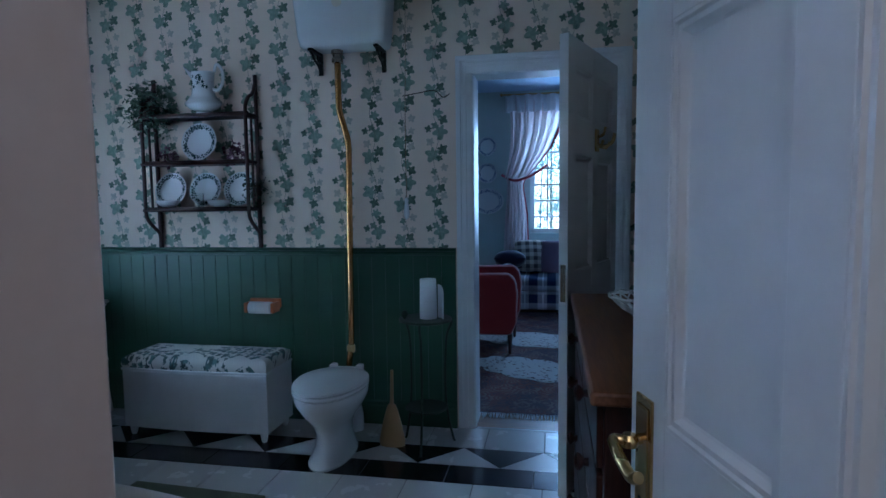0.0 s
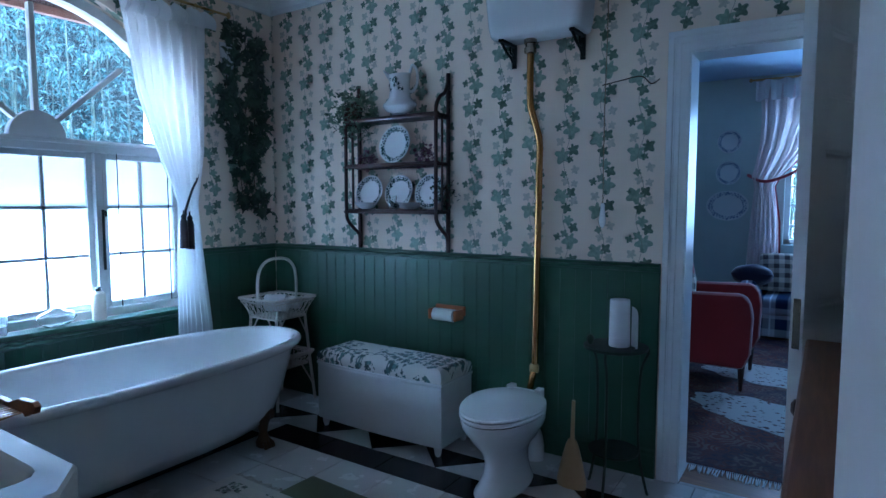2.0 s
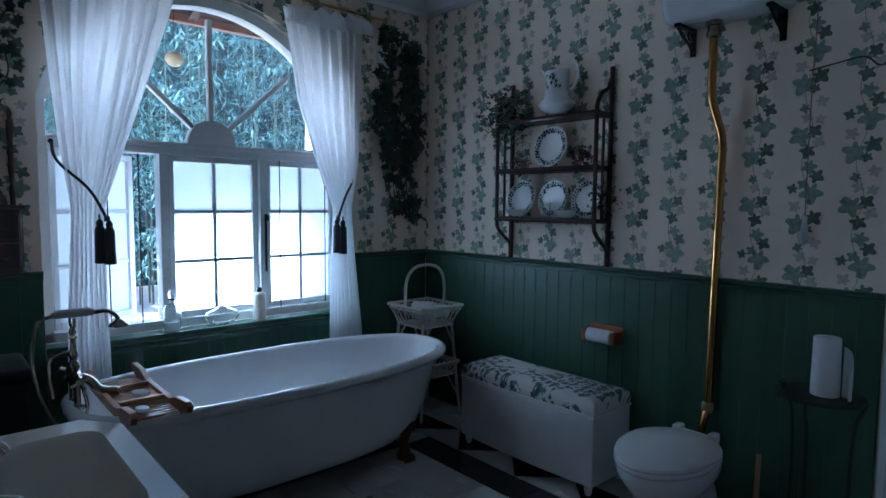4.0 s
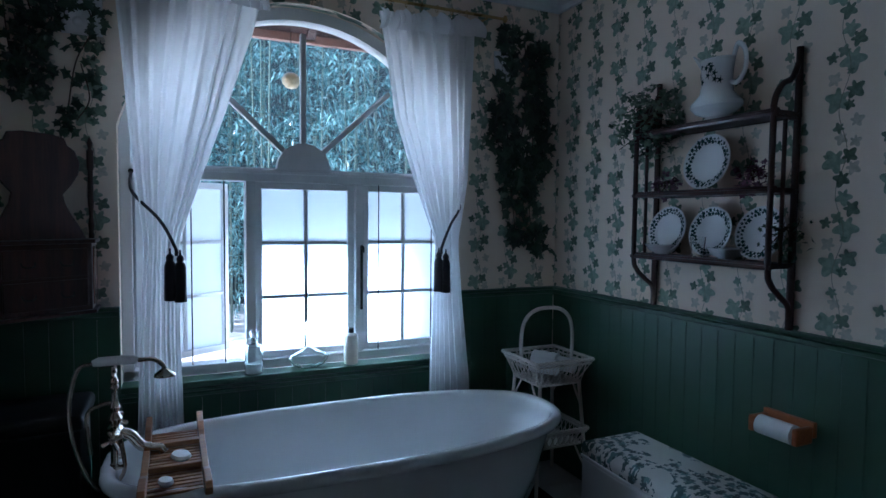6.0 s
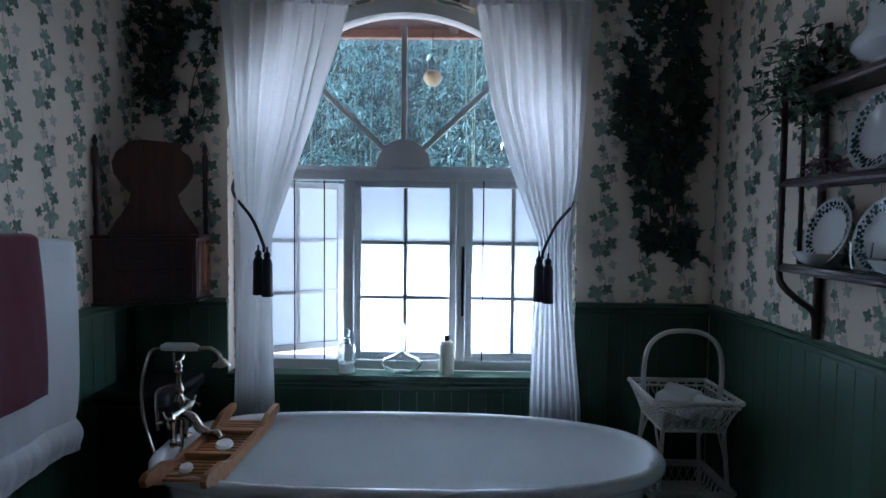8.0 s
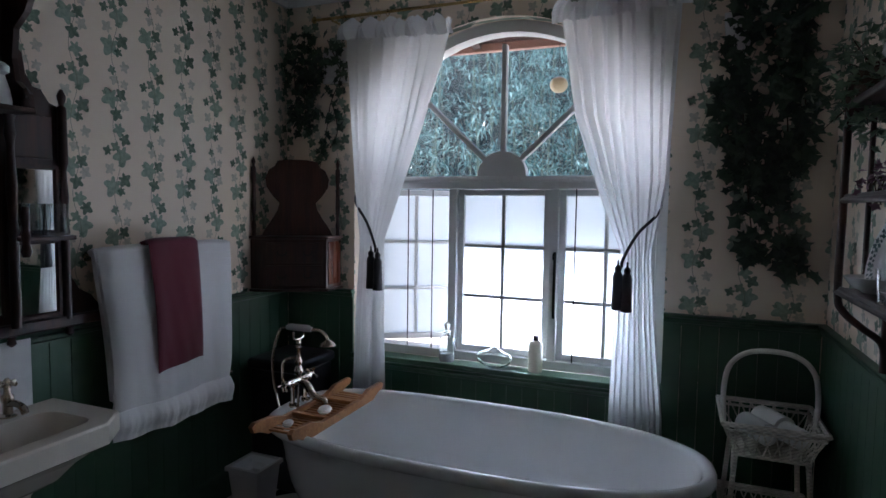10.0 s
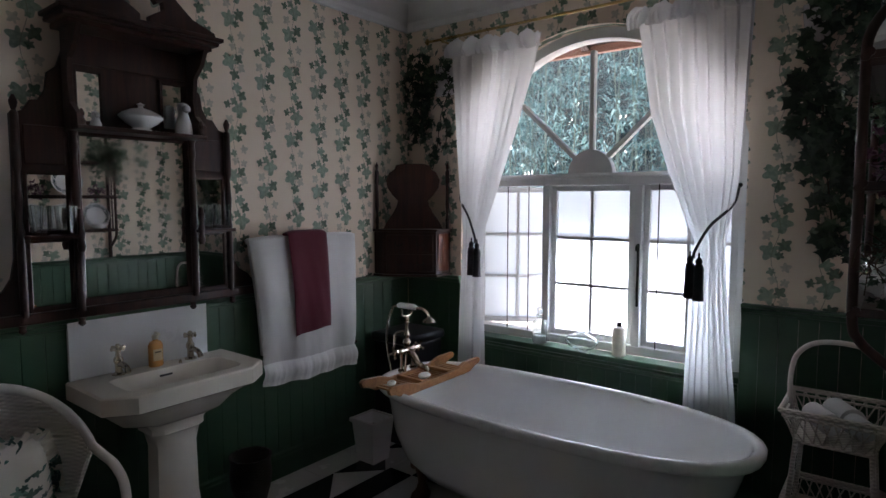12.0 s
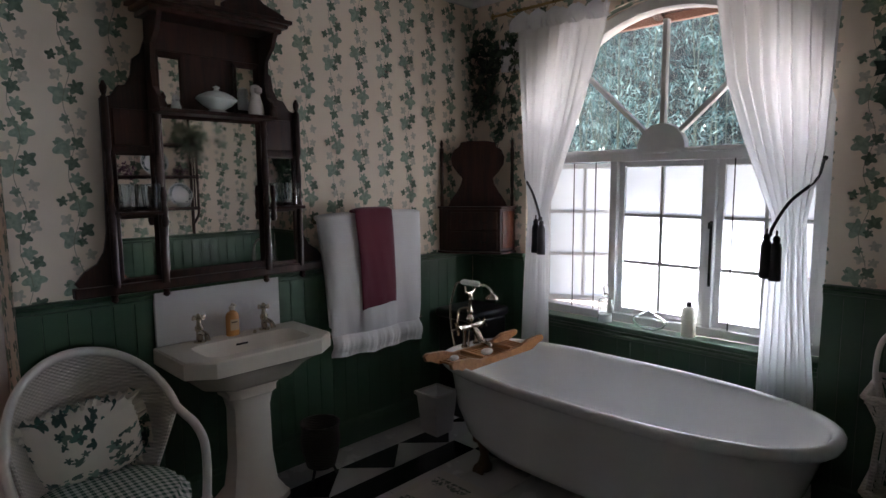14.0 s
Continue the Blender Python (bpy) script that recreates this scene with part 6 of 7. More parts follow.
lathe([(0.002, -0.02), (0.018, -0.01), (0.018, 0.01), (0.004, 0.022)], dog, at=(0.0, 0.03, 0.122), n=12)
dogo = part("china_figurine", dog, m_china, smooth=True)
dogo.matrix_world = pose(-1.60, Y0 + 0.10, 1.933)
tagged(dogo, "small white china animal figurine on the shelf", "figurine")
for x in (-1.085, -0.99, -1.715, -1.80):
    tm = thing("tumbler", (x, Y0 + 0.078, 1.482), "cut glass tumbler on the mirror shelf", "glass", "mirror tumblers")
    part("glass", lathe([(0.032, 0), (0.034, 0.004), (0.042, 0.12), (0.039, 0.12), (0.031, 0.012), (0.001, 0.01)], n=12), m_glass, tm)


pup = lathe([(0.022, 0), (0.024, 0.012), (0.018, 0.03), (0.014, 0.042), (0.017, 0.052), (0.012, 0.064), (0.003, 0.068)], n=14, sy=0.8)
lathe([(0.002, -0.012), (0.010, -0.006), (0.010, 0.006), (0.003, 0.012)], pup, at=(0.0, 0.018, 0.05), n=10)
pupo = part("china_figurine", pup, m_china, smooth=True)
pupo.matrix_world = pose(-1.205, Y0 + 0.11, 1.933)
tagged(pupo, "tiny white china animal figurine beside the tureen", "figurine")


# ---- towels ----
rail = thing("towel_rail", (-2.32, Y0, 0.0), "nickel wall towel rail with two bars", "towel rail")
for z, half, off in ((1.385, 0.345, 0.11), (0.72, 0.40, 0.086)):
    part("bar", tube([(-half, off, z), (half, off, z)], 0.011, n=12), m_nickel, rail, smooth=True)
    for x in (0.01 - half, half - 0.01):
        part("bracket", tube([(x, 0.0, z), (x, off, z)], [0.022, 0.010], n=12), m_nickel, rail, smooth=True)


def towel(name, x0, x1, y, top, drop_front, drop_back, mat, label, seed, thick=0.016, hem=0.0):
    """A towel hung over the rail: soft front and back falls with folds, and a gathered hem if hem is given."""
    rnd = random.Random(seed)
    p1, p2, p3 = (rnd.uniform(0, 6) for _ in range(3))
    n, wide = 56, x1 - x0

    def at(u, d, z, k, front):
        e = abs(2 * u - 1)
        fold = (0.013 * math.sin(13 * wide * u + p1 + 0.7 * k) + 0.0045 * math.sin(29 * wide * u + p2 - 1.6 * k) + 0.0008 * math.sin(90 * wide * u + p3 + 9 * k)) * (0.18 + 0.82 * k)
        round_off = thick * 0.9 * e ** 10
        sway = 0.018 * math.sin(2.2 * u + p2) * k
        span = 1.0 - 0.10 * k + 0.012 * math.sin(6 * k + p1)
        return ((x0 + x1) / 2 - 0.03 * k + (u - 0.5) * wide * span, y + d + (fold - round_off) * (1 if front else 0.3), top + z - 0.012 * e ** 6 - sway)
    prof = []
    body = drop_front - hem
    for i in range(19):
        k = 1 - i / 18
        prof.append((0.028 + 0.014 * math.sin(k * 2.8) - (0.016 * k ** 12 if hem else 0), -body * k, k, True))
    for i in range(1, 10):
        a = math.pi * i / 10
        prof.append((0.03 * math.cos(a), 0.024 * math.sin(a), 0.0, True))
    for i in range(11):
        prof.append((-0.03, -drop_back * i / 10, i / 10, False))
    root = thing(name, (0, 0, 0), label, "towel")

    def sheet(label_, rows, part_name):
        bm = bmesh.new()
        grid = [[bm.verts.new(q) for q in line] for line in rows]
        for r0, r1 in zip(grid, grid[1:]):
            for i in range(len(r0) - 1):
                bm.faces.new((r0[i], r0[i + 1], r1[i + 1], r1[i]))
        bmesh.ops.recalc_face_normals(bm, faces=bm.faces)
        bmesh.ops.solidify(bm, geom=bm.faces[:], thickness=thick if part_name == "towel" else 0.010)
        return part(part_name, bm, mat, root, label_, smooth=True)
    sheet("", [[at(j / n, d, z, k, f) for j in range(n + 1)] for d, z, k, f in prof], "towel")
    if hem:
        rows = []
        for i in range(9):
            t = i / 8
            line = []
            for j in range(141):
                u = j / 140
                px, py, pz = at(u, 0.028 + 0.014 * math.sin(2.8) - 0.016, -body, 1.0, True)
                puff = 0.022 * math.sin(math.pi * min(1.0, t * 1.15)) + 0.010 * t
                line.append((px + (u - 0.5) * 0.02 * t, py + puff + (0.0014 * math.sin(61 * u + p1) + 0.0032 * math.sin(27 * u + p3) + 0.0008 * math.sin(131 * u)) * min(1, t * 3), pz + 0.008 - (hem + 0.008) * t - 0.006 * math.sin(23 * u + p2) * t))
            rows.append(line)
        sheet("gathered frill along the hem", rows, "frill")
    return root


towel("bath_towel", -2.69, -1.95, Y0 + 0.11, 1.41, 0.80, 0.62, m_towel_white, "thick white bath towel hung over the rail", 4, 0.032, 0.12)
towel("hand_towel", -2.415, -2.145, Y0 + 0.15, 1.435, 0.55, 0.4, m_towel_red, "maroon hand towel over the white towel", 8, 0.014)


# ---- wicker armchair ----
def wicker_chair():
    root = thing("wicker_armchair", (-0.715, 1.02, 0.0), "white wicker armchair with a fan back and cushions", "armchair")
    n = 40

    def shoulder(a):
        """Height of the back's edge at an angle off its middle, from -1 to 1."""
        return 0.70 + 0.235 * math.cos(a * math.pi / 2) ** 0.9
    rows = []
    for j in range(9):
        t = j / 8
        line = []
        for i in range(n + 1):
            a = 2 * i / n - 1
            q = radians(90 + a * (56 + 26 * t))
            r = 0.275 + 0.055 * t * (1 + 0.12 * math.cos(a * math.pi / 2))
            line.append((r * math.cos(q), -r * 0.95 * math.sin(q), 0.36 + (shoulder(a) - 0.36) * t))
        rows.append(line)
    bm = loft(rows, caps=False, closed=False)
    bmesh.ops.solidify(bm, geom=bm.faces[:], thickness=0.016)
    part("woven_back", bm, m_wicker, root, smooth=True)
    part("rolled_rim", tube(rows[-1], 0.019, n=10), m_cane, root, "smooth rolled cane rim", smooth=True)
    for edge in (0, n):
        part("side_binding", tube([row[edge] for row in rows], 0.012, n=8), m_wicker, root, smooth=True)
    part("seat_frame", lathe([(0.27, 0.28), (0.30, 0.29), (0.30, 0.37), (0.27, 0.38)], n=36), m_wicker, root, smooth=True)
    part("seat_board", lathe([(0.001, 0.355), (0.28, 0.355), (0.28, 0.37), (0.001, 0.37)], n=32), m_wicker, root)
    for s, end in ((1, rows[-1][0]), (-1, rows[-1][n])):
        pts = [end, (s * 0.345, end[1] + 0.06, 0.672), (s * 0.352, 0.10, 0.655), (s * 0.350, 0.19, 0.61), (s * 0.338, 0.235, 0.52), (s * 0.325, 0.245, 0.40)]
        part("arm", tube(curve(pts, 6), [0.019] * 31, n=10), m_cane, root, "smooth bent cane arm", smooth=True)
        part("post_binding", tube([(s * 0.325, 0.245, 0.405), (s * 0.325, 0.245, 0.27)], 0.025, n=12), m_wicker, root, smooth=True)
        part("leg", tube([(s * 0.325, 0.245, 0.28), (s * 0.325, 0.25, 0.0)], 0.018, n=10), m_wicker, root, smooth=True)
        part("leg", tube([(s * 0.20, -0.20, 0.32), (s * 0.22, -0.24, 0.0)], 0.018, n=10), m_wicker, root, smooth=True)
        part("stretcher", tube([(s * 0.325, 0.245, 0.33), (s * 0.20, -0.20, 0.33)], 0.012, n=8), m_wicker, root)
    root.scale = (0.87, 0.90, 1.0)
    return root


wicker_chair()


def pillow(name, w, h, d, mat, m, label, category, frill=0.0, group=""):
    """A stuffed square cushion with a gathered edge."""
    root = tagged(new(name), label, category, group)
    bm = bmesh.new()
    n = 16
    for s in (-1, 1):
        grid = []
        for i in range(n + 1):
            line = []
            for j in range(n + 1):
                u, v = -1 + 2 * i / n, -1 + 2 * j / n
                b = max(0.0, (1 - u * u) * (1 - v * v)) ** 0.45
                line.append(bm.verts.new((u * w / 2 * (1 - 0.05 * v * v), s * d / 2 * b * (1 + 0.05 * math.sin(5 * u + 4 * v)), v * h / 2 * (1 - 0.05 * u * u))))
            grid.append(line)
        for r0, r1 in zip(grid, grid[1:]):
            for k in range(n):
                bm.faces.new((r0[k], r0[k + 1], r1[k + 1], r1[k]))
    bmesh.ops.remove_doubles(bm, verts=bm.verts, dist=0.0005)
    part("cushion", bm, mat, root, smooth=True)
    if frill:
        bm = bmesh.new()
        grid = []
        m_ = 160
        for t in (0.0, 0.5, 1.0):
            line = []
            for i in range(m_):
                a = 2 * math.pi * i / m_
                c, s = math.cos(a), math.sin(a)
                q = 1 / max(abs(c), abs(s)) ** 0.75
                e = 1 + t * frill / (w / 2)
                line.append((c * q * w / 2 * 0.95 * e, t * 0.018 * math.sin(46 * a) + 0.006 * t * math.sin(13 * a) + 0.004, s * q * h / 2 * 0.95 * e))
            grid.append(line)
        loft(grid, bm, caps=False)
        part("frill", bm, mat, root, "gathered printed frill", smooth=True)
    root.matrix_world = m
    return root


pillow("cushion", 0.38, 0.34, 0.18, m_print_v, pose(-0.70, 0.862, 0.60, -20, 0, -8) @ pose(0, 0, 0, 0, 9, 0), "ivy-print frilled cushion on the armchair", "cushion", 0.05)
seatc = thing("seat_pad", (-0.715, 1.03, 0.382), "green checked seat cushion on the wicker armchair", "cushion")
part("pad", lathe([(0.02, 0.0), (0.26, 0.002), (0.285, 0.03), (0.275, 0.06), (0.2, 0.075), (0.02, 0.08)], n=36), m_check, seatc, smooth=True)
bm = loft([[((0.275 + 0.045 * t) * math.cos(a), (0.275 + 0.045 * t) * math.sin(a), 0.045 - 0.03 * t + 0.012 * t * math.sin(26 * a)) for a in [2 * math.pi * i / 150 for i in range(150)]] for t in (0, 0.5, 1)], caps=False)
part("frill", bm, m_check, seatc, smooth=True)
seatc.scale = (0.90, 0.92, 1.0)

# ---- bins ----
bb = thing("waste_bin", (-1.84, 0.74, 0.0), "dark woven waste bin on small feet", "bin")
part("body", lathe([(0.07, 0.055), (0.078, 0.06), (0.102, 0.15), (0.108, 0.21), (0.100, 0.27), (0.106, 0.29), (0.109, 0.302), (0.100, 0.302), (0.095, 0.27), (0.07, 0.07), (0.001, 0.066)], n=28), wicker("dark woven cane", (0.022, 0.015, 0.012)), bb, smooth=True)
for i in range(3):
    a = 2.1 * i + 0.4
    part("foot", tube([(0.06 * math.cos(a), 0.06 * math.sin(a), 0.06), (0.085 * math.cos(a), 0.085 * math.sin(a), 0.0)], 0.008), m_black, bb)
wb = thing("white_bin", (-2.68, 0.80, 0.0), "small white plastic bin beside the tub", "bin")
m_binp = plain("white bin plastic", (0.66, 0.64, 0.62), 0.4)
def sq(h, z):
    return [(-h, -h, z), (h, -h, z), (h, h, z), (-h, h, z)]
part("body", loft([sq(0.075, 0.0), sq(0.10, 0.30), sq(0.094, 0.30), sq(0.07, 0.008)]), m_binp, wb)
part("rim", loft([sq(0.104, 0.285), sq(0.112, 0.29), sq(0.112, 0.315), sq(0.096, 0.316), sq(0.096, 0.29)], caps=False), m_binp, wb)
wb.scale = (0.92, 0.92, 0.86)
part("liner", loft([sq(0.09, 0.31), sq(0.085, 0.27), sq(0.06, 0.24)], caps=False), m_paper, wb)


# ---- chest of drawers ----
def chest():
    root = thing("chest_of_drawers", (0.18, 1.18, 0.0), "dark wooden chest of drawers with a worn top", "chest of drawers")
    L, D, H = 1.32, 0.54, 0.965
    part("carcass", blk(0.02, D, 0.02, L - 0.02, 0.08, H, 0.004), m_dark_wood, root)
    part("plinth", blk(0.012, D, 0.012, L - 0.012, 0.0, 0.085, 0.006), m_dark_wood, root)
    part("top", blk(-0.012, D + 0.005, -0.012, L + 0.012, H, H + 0.032, 0.008), m_chest_top, root, "worn brown polished top")
    zs = [0.10, 0.36, 0.60, 0.80, 0.955]
    for i, (z0, z1) in enumerate(zip(zs, zs[1:])):
        spans = [(0.04, L / 2 - 0.01), (L / 2 + 0.01, L - 0.04)] if i == 3 else [(0.04, L - 0.04)]
        for y0, y1 in spans:
            f = part("drawer", blk(0.006, 0.03, y0, y1, z0 + 0.008, z1 - 0.008, 0.005), m_dark_wood, root)
            for t in ((0.22, 0.78) if len(spans) == 1 else (0.5,)):
                y = y0 + (y1 - y0) * t
                part("knob", lathe([(0.012, 0), (0.01, 0.012), (0.022, 0.022), (0.024, 0.03), (0.012, 0.038)], n=14), m_dark_wood, f, smooth=True).matrix_basis = pose(0.006, y, (z0 + z1) / 2, 0, -90, 0)
    return root


chest()


def openwork_bowl():
    root = thing("openwork_bowl", (0.41, 2.02, 0.997), "white pierced china bowl on the chest", "bowl")
    part("base", lathe([(0.001, 0.0), (0.05, 0.0), (0.055, 0.006), (0.045, 0.012), (0.001, 0.01)], n=24), m_china, root, smooth=True)
    for i in range(18):
        for s in (-1, 1):
            pts = [((0.05 + 0.075 * t ** 0.7) * math.cos(2 * math.pi * (i + s * 1.6 * t) / 18), (0.05 + 0.075 * t ** 0.7) * math.sin(2 * math.pi * (i + s * 1.6 * t) / 18), 0.008 + 0.062 * t) for t in (0, 0.33, 0.66, 1)]
            part("lattice_strip", tube(pts, 0.0035, n=5), m_china, root)
    part("rim", tube([(0.126 * math.cos(a), 0.126 * math.sin(a), 0.071 + 0.003 * math.sin(9 * a)) for a in [2 * math.pi * k / 48 for k in range(49)]], 0.005, n=6), m_china, root, smooth=True)


openwork_bowl()

# ---- lounge beyond the doorway ----
LY = 8.2
LW0, LW1, LZ0, LZ1 = -0.22, 0.98, 0.93, 2.5
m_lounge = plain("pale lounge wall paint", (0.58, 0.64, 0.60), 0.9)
# The ceiling's blue is room light put into its colour.
m_lounge_ceiling = plain("ceiling paint tinted with blue light", (0.50, 0.62, 0.80), 0.9)
m_lounge_floor = wood("lounge floor boards", (0.16, 0.08, 0.04), (0.32, 0.18, 0.09), 0.45, "x")
bm = blk(-3.2, LW0, LY, LY + 0.25, 0, 3.0)
blk(LW1, 3.4, LY, LY + 0.25, 0, 3.0, bm=bm)
blk(LW0, LW1, LY, LY + 0.25, 0, LZ0, bm=bm)
blk(LW0, LW1, LY, LY + 0.25, LZ1, 3.0, bm=bm)
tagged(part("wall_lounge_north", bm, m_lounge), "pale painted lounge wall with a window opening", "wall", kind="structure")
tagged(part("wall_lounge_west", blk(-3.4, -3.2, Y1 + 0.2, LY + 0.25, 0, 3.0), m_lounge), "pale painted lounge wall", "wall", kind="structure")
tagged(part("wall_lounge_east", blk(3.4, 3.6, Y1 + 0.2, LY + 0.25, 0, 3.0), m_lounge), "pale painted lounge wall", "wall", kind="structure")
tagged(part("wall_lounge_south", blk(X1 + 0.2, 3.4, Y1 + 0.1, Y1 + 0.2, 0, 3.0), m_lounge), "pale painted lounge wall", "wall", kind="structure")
tagged(part("ceiling_lounge", blk(-3.4, 3.6, Y1 + 0.2, LY + 0.25, 2.88, 3.0), m_lounge_ceiling), "lounge ceiling coloured with the blue light it catches", "ceiling", kind="structure")
tagged(part("floor_lounge", blk(-3.4, 3.6, Y1 + 0.03, LY + 0.25, -0.1, -0.002), m_lounge_floor), "brown boarded lounge floor", "floor", kind="structure")
lw = tagged(new("window_lounge"), "white small-paned lounge window", "window", kind="structure")
for a, b, c, d in ((LW0, LW0 + 0.06, LZ0, LZ1), (LW1 - 0.06, LW1, LZ0, LZ1), (LW0, LW1, LZ0, LZ0 + 0.06), (LW0, LW1, LZ1 - 0.06, LZ1)):
    part("window_frame", blk(a, b, LY + 0.10, LY + 0.17, c, d, 0.003), m_white_paint, lw)
for i in range(1, 5):
    x = LW0 + (LW1 - LW0) * i / 5
    part("glazing_bar", blk(x - 0.011, x + 0.011, LY + 0.12, LY + 0.15, LZ0, LZ1, 0.002), m_white_paint, lw)
for i in range(1, 7):
    z = LZ0 + (LZ1 - LZ0) * i / 7
    part("glazing_bar", blk(LW0, LW1, LY + 0.121, LY + 0.151, z - 0.011, z + 0.011, 0.002), m_white_paint, lw)
pn = part("pane", blk(LW0, LW1, LY + 0.133, LY + 0.137, LZ0, LZ1), m_pane, lw)
pn.visible_shadow = False
copy_thing(bpy.data.objects["bamboo_grove"], pose(-2.0, 1.6, 0.0, 0, 0, -90))


def lounge_curtain():
    root = thing("lounge_curtain", (0, 0, 0), "pale tied-back lounge curtain with red trim", "curtain")
    rows = [(2.74, -0.50, 0.32), (2.4, -0.47, 0.22), (2.1, -0.48, 0.08), (1.85, -0.52, -0.12), (1.72, -0.55, -0.25), (1.6, -0.52, -0.30), (1.2, -0.55, -0.24), (0.6, -0.58, -0.22), (0.05, -0.6, -0.2)]
    for name, u0, u1, mat in (("drape", 0.0, 0.93, m_lounge_voile), ("trim", 0.93, 1.0, m_trim)):
        bm = bmesh.new()
        grid = []
        for z, a, b in rows:
            line = []
            for i in range(61 if name == "drape" else 9):
                u = u0 + (u1 - u0) * i / (60 if name == "drape" else 8)
                line.append(bm.verts.new((a + (b - a) * u, LY - 0.12 + 0.022 * math.sin(u * 40) + 0.008 * math.sin(u * 93 + z), z - 0.10 * (1 - abs(2 * u - 1)) * (1 if 1.7 < z < 2.5 else 0))))
            grid.append(line)
        for r0, r1 in zip(grid, grid[1:]):
            for i in range(len(r0) - 1):
                bm.faces.new((r0[i], r0[i + 1], r1[i + 1], r1[i]))
        part(name, bm, mat, root, smooth=True)
    bm = loft([[(-0.54 + 1.9 * i / 80, LY - 0.16 + 0.02 * math.sin(i * 1.3) * (1 + t), 2.80 - 0.22 * t - 0.012 * math.sin(i * 0.9)) for i in range(81)] for t in (0, 0.5, 1)], caps=False, closed=False)
    part("pelmet", bm, m_sheer, root, "frilled pelmet", smooth=True)
    part("tie", tube(curve([(-0.60, LY - 0.02, 1.74), (-0.42, LY - 0.17, 1.66), (-0.20, LY - 0.17, 1.72), (0.02, LY - 0.15, 1.86)]), 0.018, n=8), m_trim, root, smooth=True)
    return root


m_lounge_voile = sheer("pinkish lounge curtain cotton", (0.80, 0.71, 0.71), 0.6)
m_trim = cloth("red curtain trim", (0.35, 0.03, 0.05))
lounge_curtain()
lrod = thing("lounge_curtain_rod", (0.4, LY - 0.10, 2.82), "thin brass curtain rod in the lounge", "curtain rod")
part("pole", tube([(-1.0, 0, 0), (1.0, 0, 0)], 0.012, n=10), m_brass, lrod, smooth=True)
for x in (-1.0, 1.0):
    part("finial", lathe([(0.01, -0.02), (0.022, 0), (0.01, 0.02)], at=(x, 0, 0), n=12), m_brass, lrod, smooth=True)
m_soft_blue = plain("soft blue china transfer", (0.24, 0.31, 0.42), 0.2, vary=0.3, scale=40)
for z, r, ox in ((2.14, 0.135, 1.0), (1.77, 0.14, 1.0), (1.38, 0.18, 1.3)):
    plate((-0.81, LY - 0.002, z - r), r, 0, "blue and white china plate hung on the wall", 0, "lounge wall plates", ox, m_soft_blue)

m_red = cloth("red velvet upholstery", (0.30, 0.012, 0.018), 0.8, 0.3, 200)
m_plaid = check_cloth("blue plaid upholstery", (0.55, 0.60, 0.66), (0.012, 0.03, 0.10), (0, 2), 0.22, (0.7, 0.75, 0.8))
m_stripe = check_cloth("striped cushion cotton", (0.66, 0.60, 0.5), (0.08, 0.07, 0.07), (0, 2), 0.1)


def wing_chair():
    root = thing("wing_armchair", (-0.62, 5.52, 0.0), "red velvet wing armchair on dark legs", "armchair")
    part("seat", blk(-0.36, 0.40, -0.27, 0.27, 0.26, 0.46, 0.05, seg=4), m_red, root, smooth=True)
    for s in (-1, 1):
        out = [(-0.42, 0.16), (0.40, 0.16), (0.45, 0.26), (0.46, 0.50), (0.44, 0.60), (0.38, 0.65), (-0.10, 0.64), (-0.42, 0.66)]
        y0, y1 = sorted((s * 0.27, s * 0.40))
        part("arm", prism(out, "y", y0, y1, bevel=0.04), m_red, root, smooth=True)
        wing = [(-0.44, 0.6), (-0.12, 0.62), (-0.18, 0.85), (-0.24, 1.02), (-0.36, 1.08), (-0.52, 1.05)]
        y0, y1 = sorted((s * 0.29, s * 0.37))
        part("wing", prism(wing, "y", y0, y1, bevel=0.025), m_red, root, smooth=True)
    back = [(-0.34, 0.24), (-0.30, 0.6), (-0.40, 1.06), (-0.48, 1.10), (-0.56, 1.06), (-0.50, 0.24)]
    part("backrest", prism(back, "y", -0.34, 0.34, bevel=0.04), m_red, root, smooth=True)
    for x, y in ((0.38, -0.33), (0.38, 0.33), (-0.40, -0.33), (-0.40, 0.33)):
        part("leg", lathe([(0.014, 0.0), (0.02, 0.08), (0.03, 0.18)], at=(x, y, 0), n=10), m_dark_wood, root)
    root.scale = (0.88, 1.0, 1.15)
    return root


wing_chair()
pillow("cushion", 0.36, 0.34, 0.14, m_stripe, pose(-0.76, 5.45, 0.70, 0, 12, 75), "striped cushion on the red armchair", "cushion")


def sofa():
    root = thing("sofa", (0.55, 7.55, 0.0), "blue plaid upholstered sofa below the lounge window", "sofa")
    part("base", blk(-0.95, 0.95, -0.42, 0.40, 0.05, 0.28, 0.03), m_plaid, root, smooth=True)
    for x in (-0.46, 0.46):
        part("seat_cushion", blk(x - 0.45, x + 0.45, -0.45, 0.20, 0.28, 0.45, 0.05, seg=4), m_plaid, root, smooth=True)
        part("back_cushion", blk(x - 0.44, x + 0.44, 0.10, 0.34, 0.44, 0.85, 0.06, seg=4), m_plaid, root, smooth=True)
    part("back", blk(-0.95, 0.95, 0.26, 0.45, 0.1, 0.84, 0.05, seg=4), m_plaid, root, smooth=True)
    for s in (-1, 1):
        a, b = sorted((s * 0.92, s * 1.08))
        part("arm", blk(a, b, -0.44, 0.42, 0.05, 0.62, 0.06, seg=4), m_plaid, root, smooth=True)
    return root


